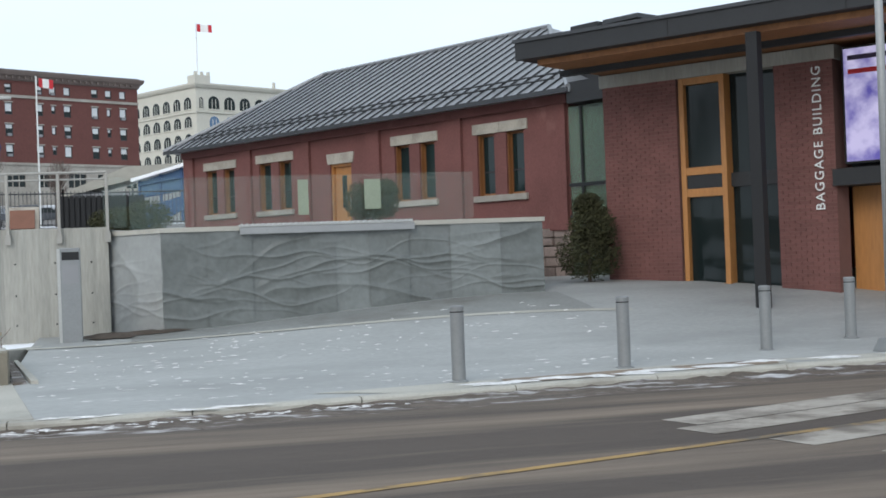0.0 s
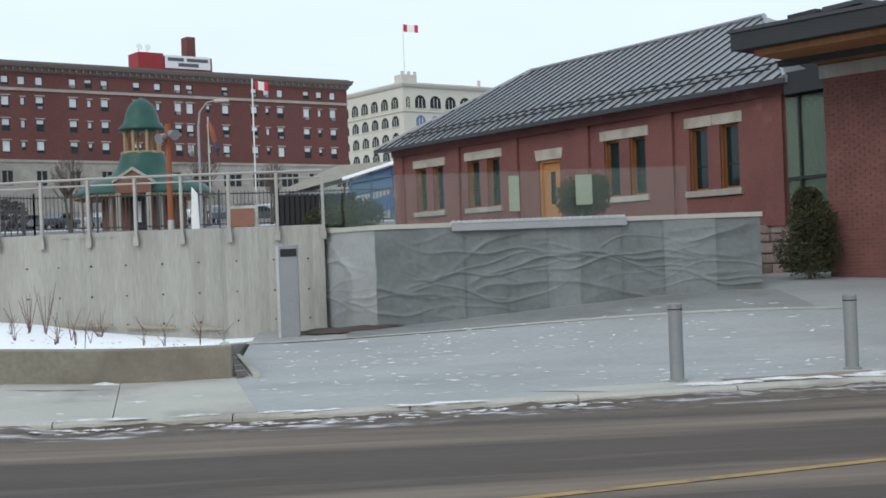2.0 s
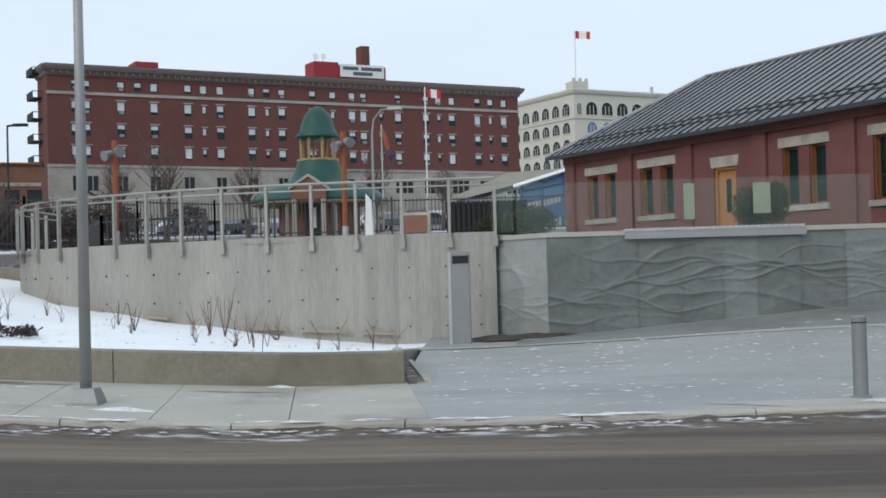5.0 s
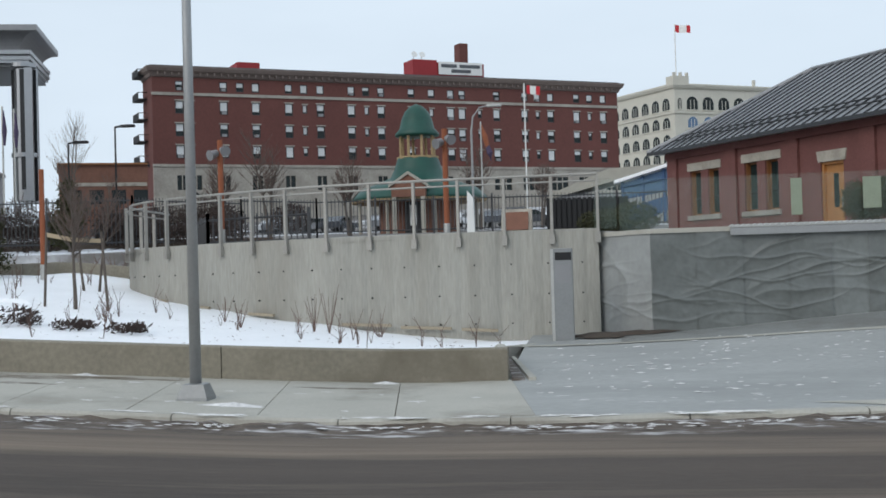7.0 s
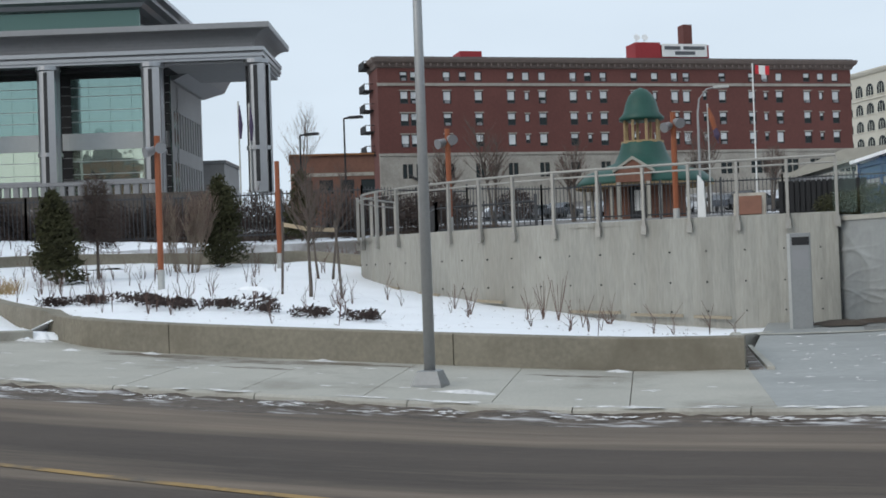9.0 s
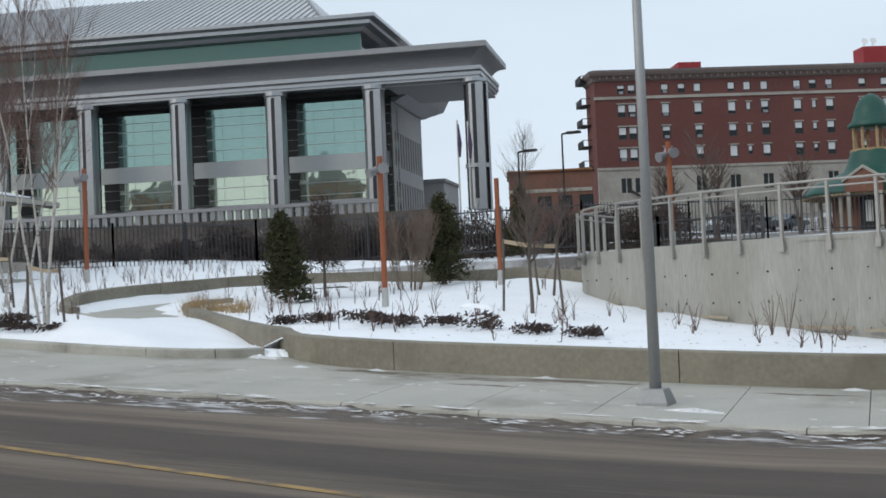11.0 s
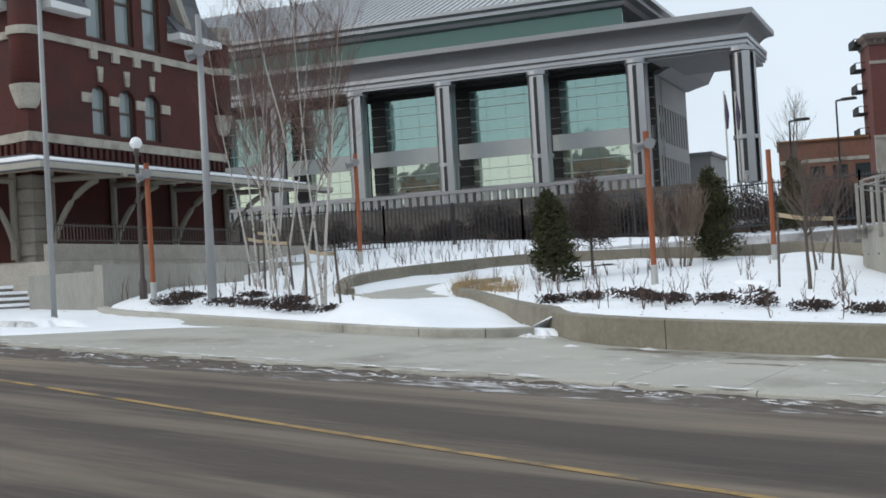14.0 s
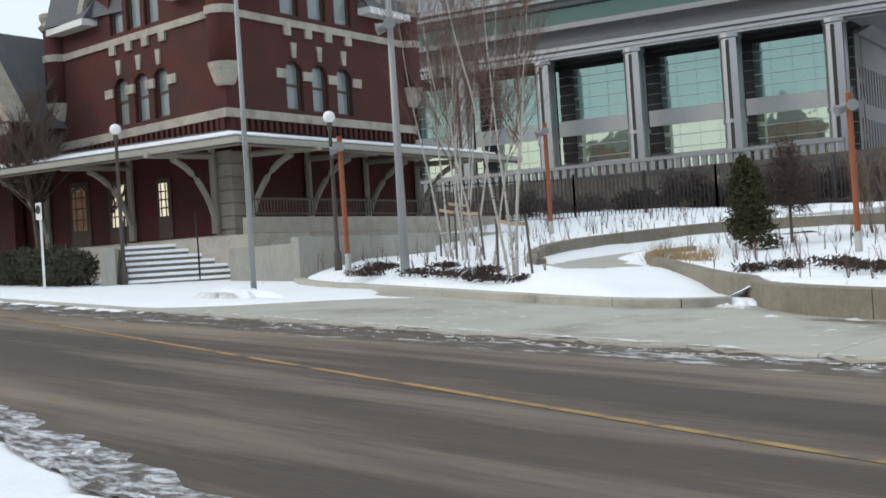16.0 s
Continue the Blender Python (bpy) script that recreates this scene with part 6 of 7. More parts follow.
part("portico_soffit", B(-0.2, -9.5, 18.1, 8, 0, 18.29), M["soffitgrey"], court)
part("side_wall", wall_with_holes(bmesh.new(), 0, 12, 6, 17.6, [(0.9 + k * 1.0, 1.4 + k * 1.0, z, z + 2.9) for k in range(11) for z in (8.3, 12.4)], 0.5), M["stonegrey"], court, "grey stone side wall").matrix_basis = pose(7.6, -4, 0, 0, 0, -90)
part("side_glass", B(7.9, -16, 6, 8.0, -4.5, 17.4), M["glass"], court)
part("corner_glass", B(7.6, -6.5, 8, 7.7, -3.9, 18.3), M["glassgreen"], court)
hall = node("glass_front", court, "green glass front in bays")
for k in range(1, 8):
    x0 = k * 7.75 - 0.6
    part("glass_bay", B(x0 + 0.5, -2.5, 12.12, x0 + 8.24, -2.4, 17.7), M["glassgreen"], hall)
    # lower panes carry the bright sky reflection in their colour
    part("glass_bay", B(x0 + 0.5, -2.5, 8.2, x0 + 8.24, -2.4, 12.12), M["glasslow"], hall, "ground floor glass tinted with a yellow sky reflection")
    part("spandrel", B(x0 + 0.5, -2.4, 12.12, x0 + 8.24, -2.3, 13.42), M["spandrel"], hall, "pale grey spandrel band")
    for z in (10.2, 11.2, 14.3, 15.2, 16.3, 17.0):
        part("transom", B(x0 + 0.5, -2.4, z, x0 + 8.24, -2.37, z + 0.05), M["spandrel"], hall)
    part("transom", B(x0 + 0.5, -2.4, 9.5, x0 + 8.24, -2.3, 9.78), M["silver"], hall)
    # black strip stands in for the shade under the soffit
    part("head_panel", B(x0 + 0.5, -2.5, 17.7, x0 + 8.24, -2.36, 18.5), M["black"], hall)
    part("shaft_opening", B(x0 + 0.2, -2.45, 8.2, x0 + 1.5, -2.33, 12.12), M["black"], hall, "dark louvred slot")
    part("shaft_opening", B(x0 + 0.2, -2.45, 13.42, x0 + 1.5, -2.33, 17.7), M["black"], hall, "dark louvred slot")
    for z in (9.0, 9.85, 10.7, 11.5, 13.9, 14.75, 15.6, 16.4, 17.1):
        part("louvre", B(x0 + 0.2, -2.33, z, x0 + 1.5, -2.3, z + 0.05), M["silver"], hall)
    for m_ in range(1, 4):
        part("mullion", B(x0 + 1.5 + m_ * 1.68, -2.4, 8.2, x0 + 1.52 + m_ * 1.68, -2.385, 17.7), M["glassgreen2"], hall)
# black slab paints the shade below the cornice
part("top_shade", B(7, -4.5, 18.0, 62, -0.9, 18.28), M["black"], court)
part("hall_back", B(8.2, -16.6, 5, 62, -16.1, 24), M["silverdark"], court)
part("clerestory", B(10.4, -6.2, 20.9, 62, -6.0, 23.85), M["glassgreen2"], court, "dark green glass band")
part("upper_cornice", sweep(bmesh.new(), [(62, -6), (10.7, -6), (10.7, -26)], [(0, 23.75), (0.6, 23.85), (0.9, 24.15), (1.5, 24.3), (1.5, 24.6), (2.0, 24.75), (2.0, 25.05), (-1, 25.2), (-1, 23.75)]), M["silver"], court, "stepped silver upper cornice")
bm = bmesh.new()
c = [bm.verts.new(v) for v in ((13.4, -5, 25.1), (62, -5, 25.1), (62, -22, 32.1), (20.4, -22, 32.1), (13.4, -32, 25.1), (62, -32, 25.1))]
for f in ((0, 1, 2, 3), (0, 3, 4), (3, 2, 5, 4), (4, 5, 1, 0)):
    bm.faces.new([c[i] for i in f])
part("upper_roof", bm, M["roofpale"], court, "ribbed metal roof")
for k in range(72):
    x = 13.8 + k * 0.66
    f = min(1, (x - 13.4) / 7)
    part("roof_rib", tube(bmesh.new(), [(x, -5, 25.14), (x, -5 - 17 * f, 25.14 + 7 * f)], 0.07, 4), M["silverdark"], court)
part("roof_rib", tube(bmesh.new(), [(13.4, -5, 25.14), (20.4, -22, 32.14)], 0.14, 6), M["silverdark"], court)
low = new("stone_annex")
low.matrix_basis = CF
tagged(low, "low grey stone annex beside the courthouse", "building")
part("wall", B(7.2, -32, 6, 11, -24, 12.6), M["stonegrey"], low)
part("roof_edge", B(7.0, -32.2, 12.6, 11.2, -23.8, 12.9), M["silverdark"], low)


# ---- buildings behind the near verge, mirrored in the courthouse glass ----
def hip_house(x, y, w, d, eave, top, cup):
    h = thing("hip_roofed_building", x, y, -1.0, "dark hip-roofed brick building across the street, mirrored in glass", "building", "buildings across the street")
    part("wall", B(-w / 2, -d / 2, 0, w / 2, d / 2, eave), M["brownbrick"], h)
    bm = bmesh.new()
    c = [bm.verts.new(v) for v in ((-w / 2 - 0.6, -d / 2 - 0.6, eave), (w / 2 + 0.6, -d / 2 - 0.6, eave), (w / 2 + 0.6, d / 2 + 0.6, eave), (-w / 2 - 0.6, d / 2 + 0.6, eave), (-w * 0.08, 0, top), (w * 0.08, 0, top))]
    for f in ((0, 1, 5, 4), (1, 2, 5), (2, 3, 4, 5), (3, 0, 4), (3, 2, 1, 0)):
        bm.faces.new([c[i] for i in f])
    part("roof", bm, M["rooftile"], h, "dark slate hip roof")
    if cup:
        part("cupola", B(-0.6, -0.6, top - 0.4, 0.6, 0.6, top + 0.7), M["rooftile"], h)
        part("cupola_roof", lathe(bmesh.new(), [(1.2, top + 0.7), (0.1, top + 1.5)], 4), M["rooftile"], h)
    for k in range(4):
        part("window", B(-w / 2 + 1.2 + k * (w - 2.4) / 3.4, d / 2, eave - 3.4, -w / 2 + 2.4 + k * (w - 2.4) / 3.4, d / 2 + 0.05, eave - 1.4), M["glass"], h)


hip_house(-54.3, -25, 12, 9, 21.6, 25.6, True)
hip_house(-80.4, -25, 13, 10, 20.4, 24.6, False)


# ---- railway station ----
SF = frame2((-33.6, 23.4), (-35.8, 32.6))
st = new("railway_station")
st.matrix_basis = SF
tagged(st, "deep red brick station tower with stone trim and timber canopy", "building")
XR, YL = 10.2, 9.6        # length of the two fronts


def front(length, wins, uppers, m):
    """One brick front with three arched windows, stone trim and upper windows, in its own frame."""
    f = node("brick_front", st)
    f.matrix_basis = m
    lo_holes = [(x - w / 2, x + w / 2, 7.15, 8.75) for x, w in wins] + [(x - w / 2, x + w / 2, 10.25, 10.75) for x, w in uppers]
    ga, gb = uppers[0][0] - 1.15, uppers[-1][0] + 1.15
    gm = (ga + gb) / 2
    part("wall", wall_with_holes(bmesh.new(), 0, length, 2.4, 10.75, lo_holes, 0.45), M["stationbrick"], f)
    part("dormer_wall", wall_with_holes(bmesh.new(), ga, gb, 10.75, 13.6, [(x - w / 2, x + w / 2, 10.75, 13.2) for x, w in uppers], 0.45), M["stationbrick"], f)
    part("gable", prism(bmesh.new(), [(ga, 13.6), (gb, 13.6), (gm, 16.6)], 0, 0.4, "y"), M["stationbrick"], f)
    part("bargeboard", prism(bmesh.new(), [(ga - 0.9, 11.1), (ga - 0.55, 11.1), (gm, 16.5), (gb + 0.55, 11.1), (gb + 0.9, 11.1), (gm, 17.2)], -0.3, 0.0, "y"), M["beam"], f, "pale painted bargeboard")
    part("dormer_roof", prism(bmesh.new(), [(ga - 0.8, 11.12), (gb + 0.8, 11.12), (gm, 17.0)], 0.46, 3.5, "y"), M["rooftile"], f)
    for x, w in wins:
        # arch head: fills the corners of the square opening
        for s in (-1, 1):
            out = [(x + s * w / 2, 8.76)] + [(x + s * w / 2 * math.cos(a), 8.76 - w * 0.45 + w * 0.45 * math.sin(a)) for a in frange(1.57, 0, 6)]
            part("arch_spandrel", prism(bmesh.new(), out, 0.01, 0.43, "y"), M["stationbrick"], f)
        part("window_frame", wall_with_holes(bmesh.new(), x - w / 2, x + w / 2, 7.15, 8.75, [(x - w / 2 + 0.07, x + w / 2 - 0.07, 7.22, 8.68)], 0.1, 0.14), M["brownframe"], f)
        part("pane", B(x - w / 2 + 0.07, 0.2, 7.22, x + w / 2 - 0.07, 0.22, 8.7), M["glasscurtain"], f)
        part("sash_rail", B(x - w / 2 + 0.07, 0.15, 7.95, x + w / 2 - 0.07, 0.2, 8.02), M["brownframe"], f)
        part("keystone", prism(bmesh.new(), [(x - 0.08, 8.86), (x + 0.08, 8.86), (x + 0.14, 9.35), (x - 0.14, 9.35)], -0.07, 0.02, "y"), M["stone"], f)
    xs = sorted(x for x, w in wins)
    w = wins[0][1]
    for x in [xs[0] - w / 2 - 0.27] + [(a + b) / 2 for a, b in zip(xs, xs[1:])] + [xs[-1] + w / 2 + 0.27]:
        part("impost_block", B(x - 0.24, -0.06, 8.15, x + 0.24, 0.02, 8.45), M["stone"], f)
    for x, w in uppers:
        part("window_frame", wall_with_holes(bmesh.new(), x - w / 2, x + w / 2, 10.25, 13.2, [(x - w / 2 + 0.08, x + w / 2 - 0.08, 10.33, 13.1)], 0.12, 0.12), M["brownframe"], f)
        part("pane", B(x - w / 2 + 0.08, 0.18, 10.33, x + w / 2 - 0.08, 0.2, 13.1), M["glasscurtain"], f)
        part("sash_rail", B(x - w / 2 + 0.08, 0.13, 11.6, x + w / 2 - 0.08, 0.18, 11.68), M["brownframe"], f)
    part("belt_course", B(-0.1, -0.12, 6.72, length, 0.02, 7.0), M["stone"], f, "pale stone belt course")
    part("belt_course", B(0, -0.08, 9.87, length, 0.02, 10.1), M["stone"], f)
    for k in range(4):
        x = xs[0] - 0.3 + (xs[-1] - xs[0] + 0.6) * k / 3
        part("stone_block", B(x - 0.17, -0.09, 9.57, x + 0.17, 0.02, 9.87), M["stone"], f)
    for k in range(int(length / 0.3)):
        part("dentil", B(0.05 + k * 0.3, -0.1, 6.36, 0.2 + k * 0.3, 0.02, 6.7), M["stationbrick"], f)
    return f


front(XR, [(3.35, 0.85), (4.7, 0.85), (6.05, 0.85)], [(3.3, 0.95), (4.75, 0.95), (6.2, 0.95)], Matrix.Identity(4))
front(9.8, [(3.45, 0.82), (4.6, 0.82), (5.8, 0.82)], [(3.75, 0.8), (4.8, 0.8), (5.85, 0.8)], Matrix(((0.2, 0.98, 0, 0), (0.98, -0.2, 0, 0), (0, 0, 1, 0), (0, 0, 0, 1))))
part("back_wall", B(XR - 0.4, 0.5, 2.4, XR, YL, 10.75), M["stationbrick"], st)
part("back_wall", B(2.2, YL - 0.4, 2.4, XR - 0.4, YL, 10.75), M["stationbrick"], st)
part("lower_wall", B(0.0, 0.5, 2.4, 0.4, 22, 6.1), M["stationbrick"], st)
for x, y in ((0.1, 0.1), (XR, 0.1), (1.96, YL)):
    t = node("corner_turret", st, "round corbelled corner turret")
    part("corbel", lathe(bmesh.new(), [(0.25, 7.7), (0.33, 7.8), (0.47, 8.25), (0.5, 8.4)], 16, pose(x, y, 0)), M["stone"], t)
    part("shaft", lathe(bmesh.new(), [(0.45, 8.4), (0.45, 11.3)], 16, pose(x, y, 0)), M["stationbrick"], t, smooth=True)
    part("stone_ring", lathe(bmesh.new(), [(0.52, 9.87), (0.52, 10.12)], 16, pose(x, y, 0)), M["stone"], t)
    part("cap", lathe(bmesh.new(), [(0.5, 11.0), (0.6, 11.15), (0.48, 11.3), (0.55, 11.45), (0.55, 11.6)], 16, pose(x, y, 0)), M["graystone"], t)
part("main_roof", prism(bmesh.new(), [(1.2, 11.0), (XR + 0.4, 11.0), (XR - 3, 18), (3.5, 18)], 0.6, YL - 0.3, "y"), M["rooftile"], st)
for a, b, m in ((0.6, 2.4, "x"), (7.1, XR - 0.6, "x")):
    part("eave", prism(bmesh.new(), [(-0.55, 10.75), (0.3, 10.75), (0.9, 12.0), (-0.55, 10.95)], a, b, "x"), M["white"], st)
    part("roof_skirt", prism(bmesh.new(), [(-0.5, 10.98), (2.5, 14.9), (2.5, 10.98)], a, b, "x"), M["rooftile"], st)
for a, b in ((0.6, 2.5), (7.1, 9.5)):
    part("eave", prism(bmesh.new(), [(-0.55, 10.75), (0.3, 10.75), (0.9, 12.0), (-0.55, 10.95)], a, b, "y"), M["white"], st).matrix_basis = pose(0, 0, 0, 0, 0, -11.5)
    part("roof_skirt", prism(bmesh.new(), [(-0.5, 10.98), (2.5, 14.9), (2.5, 10.98)], a, b, "y"), M["rooftile"], st).matrix_basis = pose(0, 0, 0, 0, 0, -11.5)
part("corner_pier", B(-0.2, -0.2, 2.4, 0.5, 0.5, 5.7, None, 0.04), M["graystone"], st, "rough stone corner pier")
for k in range(8):
    o = 0.23 if k % 2 else 0.27
    part("pier_block", B(-o, -o, 2.5 + k * 0.4, 0.55, 0.55, 2.86 + k * 0.4, None, 0.03), M["graystone"], st)
part("plinth", B(-0.15, -0.15, 2.0, XR, YL + 10, 3.15), M["graystone"], st, "grey stone plinth")
# doors and windows under the canopy on the street front, sky glow in their tint
for k, (y0, y1, lo, hi) in enumerate(((2.5, 3.1, 3.2, 5.1), (4.4, 5.3, 3.0, 5.2), (6.2, 7.1, 3.0, 5.3), (9.6, 11.4, 3.1, 5.3))):
    d = node("glazed_door", st, "glazed timber door reflecting the bright sky")
    part("frame", B(-0.06, y0, lo, -0.005, y1, hi), M["brownframe"], d)
    part("pane", B(-0.09, y0 + 0.12, lo + 0.7, -0.065, y1 - 0.12, hi - 0.15), M["skyglass"], d)
    for j in range(1, 3):
        part("glazing_bar", B(-0.1, y0 + (y1 - y0) * j / 3 - 0.02, lo + 0.7, -0.092, y0 + (y1 - y0) * j / 3 + 0.02, hi - 0.15), M["brownframe"], d)
    for j in range(1, 4):
        z = lo + 0.7 + (hi - lo - 0.85) * j / 4
        part("glazing_bar", B(-0.1, y0 + 0.1, z - 0.02, -0.092, y1 - 0.1, z + 0.02), M["brownframe"], d)
# lower wing along the street
wg = new("station_wing")
wg.matrix_basis = SF
tagged(wg, "lower brick station wing with steep slate roof and stone-edged gable", "building")
part("wall", B(0.3, YL, 2.4, 8, 22, 6.6), M["stationbrick"], wg)
part("roof", prism(bmesh.new(), [(0.6, 6.3), (4.8, 10.5), (9, 6.3)], YL, 22, "y"), M["rooftile"], wg)
part("gable_roof", prism(bmesh.new(), [(9.2, 7.5), (11.7, 11.2), (14.2, 7.5)], -0.18, 4.5, "x"), M["rooftile"], wg)
part("gable", prism(bmesh.new(), [(9.3, 2.4), (14.2, 2.4), (14.2, 7.8), (11.7, 11.5), (9.3, 7.8)], -0.6, -0.2, "x"), M["stationbrick"], wg)
part("gable_coping", prism(bmesh.new(), [(8.95, 7.6), (9.35, 7.6), (11.7, 11.3), (14.1, 7.6), (14.5, 7.6), (11.7, 12.0)], -0.8, 0.1, "x"), M["stone"], wg)
part("stone_band", B(-0.68, 9.2, 7.2, -0.6, 14.3, 7.55), M["stone"], wg)
part("gable_window", B(-0.66, 11.0, 7.8, -0.61, 12.4, 9.2), M["glasscurtain"], wg)
part("chimney", B(2, 14, 9, 3, 15, 16), M["stationbrick"], wg)
# platform canopy
cn = node("canopy", st, "timber canopy with snow on its roof")
OV = 3.0
part("canopy_roof", sweep(bmesh.new(), [(0, 22), (0, 0), (XR + 2.6, 0)][::1], [(-2.2, 6.55), (-2.2, 6.6), (0, 6.35), (OV, 5.62), (OV, 5.45)]), M["rooftile"], cn)
part("canopy_snow", sweep(bmesh.new(), [(0, 22), (0, 0), (XR + 2.6, 0)], [(0.9, 6.13), (0.9, 6.16), (1.9, 5.93), (1.9, 5.89)]), M["snow"], cn)
part("fascia", sweep(bmesh.new(), [(0, 22), (0, 0), (XR + 2.6, 0)], [(OV - 0.02, 5.5), (OV + 0.05, 5.5), (OV + 0.05, 5.66), (OV - 0.02, 5.66)]), M["beam"], cn, "pale painted fascia")
part("canopy_soffit", sweep(bmesh.new(), [(0, 22), (0, 0), (XR + 2.6, 0)], [(0.0, 6.0), (0.0, 6.1), (OV - 0.1, 5.5), (OV - 0.1, 5.42)]), M["timber"], cn)


def bracket(p, out):
    """A curved timber bracket from a wall post out to the eave."""
    b = node("bracket", cn, "curved pale timber bracket")
    p, out = Vector(p), Vector(out)
    arc = [p + out * (0.2 + 0.95 * (1 - math.cos(a)) + 0.5 * a) + Vector((0, 0, 3.75 + 1.2 * math.sin(a) + 0.3 * a)) for a in frange(0.0, 1.5, 8)]
    part("curved_brace", tube(bmesh.new(), arc, 0.095, 6), M["beam"], b)
    part("wall_post", tube(bmesh.new(), [p + out * 0.12 + Vector((0, 0, 3.8)), p + out * 0.12 + Vector((0, 0, 5.8))], 0.11, 6), M["beam"], b)
    part("top_beam", tube(bmesh.new(), [p + out * 0.1 + Vector((0, 0, 5.55)), p + out * 2.9 + Vector((0, 0, 5.48))], 0.1, 6), M["beam"], b)
    part("foot", tube(bmesh.new(), [p + out * 0.12 + Vector((0, 0, 3.2)), p + out * 0.12 + Vector((0, 0, 3.85))], 0.13, 6), M["graystone"], b)


for x in (0.4, 3.6, 6.8, 10):
    bracket((x, -0.25 if x < 1 else 0, 0), (0, -1, 0))
for y in (0.4, 4.2, 8.2, 12.4, 16.5):
    bracket((-0.25 if y < 1 else 0, y, 0), (-1, 0, 0))
# platform, steps and their walls
pf = new("platform")
pf.matrix_basis = SF
tagged(pf, "raised stone platform before the station", "platform", kind="structure")
part("platform_top", B(-2.6, -2.9, 1.5, 0, 20, 3.0), M["graystone"], pf)
part("platform_top", B(0, -2.9, 1.5, XR + 6, 0, 3.0), M["graystone"], pf)
part("retaining_face", B(-3.9, -5.6, 1.2, 8, -5.35, 2.75), M["wallcon"], pf, "plain concrete retaining wall")
part("upper_fill", B(-3.6, -5.3, 1.2, 12, -2.95, 2.6), M["wallcon"], pf)
part("parapet", B(-2.6, -2.9, 3.0, XR + 6, -2.62, 3.46, None, 0.02), M["graystone"], pf, "grey stone parapet under the railing")
rl = new("platform_rail")
rl.matrix_basis = SF
tagged(rl, "thin weathered iron railing along the platform parapet", "railing", kind="structure")
for z in (3.56, 3.97):
    part("rail", tube(bmesh.new(), [(-2.2, -2.75, z), (XR + 2, -2.75, z)], 0.024, 6), M["wornrail"], rl)
bm = bmesh.new()
for k in range(100):
    box(bm, -2.2 + k * 0.14, -2.76, 3.44, -2.18 + k * 0.14, -2.74, 4.04)
part("pickets", bm, M["wornrail"], rl)["kind"] = "stuff"
steps = new("steps")
steps.matrix_basis = frame2((-29.9, 21.9), (-32.2, 18.3))
tagged(steps, "seven broad concrete steps lined with snow", "steps", kind="structure")
for k in range(7):
    part("step", B(0.0, -4 + 0, 1.2, 4.1, 0.0 - k * 0.34, 1.83 + k * 0.165, None), M["stairstone"], steps)
    part("tread_snow", B(0.1, -0.33 - k * 0.34, 1.83 + k * 0.165, 4.0, 0.015 - k * 0.34, 1.83 + k * 0.165 + 0.085, None, 0.02), M["snow"], steps)
part("cheek_wall", B(4.1, -3, 1.0, 4.5, 0.25, 2.82), M["wallcon"], steps, "concrete pier beside the steps")
part("cheek_wall", B(-0.3, -3, 1.0, 0.0, 0.5, 2.5), M["wallcon"], steps)
part("long_wall", B(-4.6, 0.25, 1.2, -0.1, 0.5, 2.72), M["wallcon"], steps, "long plain concrete wall")
for x in (1.9, 3.9):
    h = node("handrail", steps, "dark steel handrail")
    part("bar", tube(bmesh.new(), [(x, 0.05, 2.65), (x, -2.2, 3.75), (x, -2.8, 3.75)], 0.025, 6), M["black"], h)
    part("upright", tube(bmesh.new(), [(x, 0.0, 1.8), (x, 0.0, 2.7)], 0.025, 6), M["black"], h)
    part("upright", tube(bmesh.new(), [(x, -2.3, 2.9), (x, -2.3, 3.75)], 0.025, 6), M["black"], h)


# ---- lamps, poles and signs ----
def flood_heads(parent, z, n_=2, s=0.6):
    """Two hooded floodlights on a short arm."""
    for k in range(n_):
        sgn = -1 if k else 1
        h = node("floodlight", parent, "grey hooded floodlight")
        part("hood", lathe(bmesh.new(), [(0.06, -0.22), (0.13, -0.18), (0.17, 0.1), (0.2, 0.2)], 16, pose(sgn * 0.2 * s, -0.1, z - (0.08 * k), 105, 0, 35 * sgn) @ Matrix.Scale(s, 4)), M["silverdark"], h)
        part("arm", tube(bmesh.new(), [(0, 0, z), (sgn * 0.2 * s, -0.05, z)], 0.03, 6), M["galv"], h)


lz = walk_z(-5.08, 15.6)
lamp = thing("street_lamp", -5.08, 15.6, lz, "tall tapered grey steel street lamp on a square concrete foot", "street lamp")
part("pole", tube(bmesh.new(), [(0, 0, 0.1), (0, 0, 7.5)], [0.072, 0.048], 16), M["grey_metal"], lamp, smooth=True)
bm = bmesh.new()
vs = [[bm.verts.new((sx * r, sy * r, z)) for sx, sy in ((-1, -1), (1, -1), (1, 1), (-1, 1))] for r, z in ((0.2, -0.05), (0.19, 0.03), (0.135, 0.19), (0.1, 0.2))]
for a, b in zip(vs, vs[1:]):
    for k in range(4):
        bm.faces.new((a[k], a[(k + 1) % 4], b[(k + 1) % 4], b[k]))
bm.faces.new(vs[-1])
part("foot", bm, M["steelgrey"], lamp, "grey cast foot")
part("arm", tube(bmesh.new(), [(0, 0, 7.4), (0, -0.6, 7.7), (0, -1.6, 7.8)], 0.04, 8), M["grey_metal"], lamp)
part("lamp_head", B(-0.15, -2.1, 7.72, 0.15, -1.5, 7.85, None, 0.03), M["grey_metal"], lamp)
lamp2 = copy_thing(lamp, pose(10.45, 15.95, walk_z(10.45, 15.95)))
lamp2["label"] = "tall tapered grey steel street lamp among the bollards"
pl2 = thing("light_mast", -23.4, 21.05, 1.5, "grey steel mast with two hooded floodlights", "street lamp")
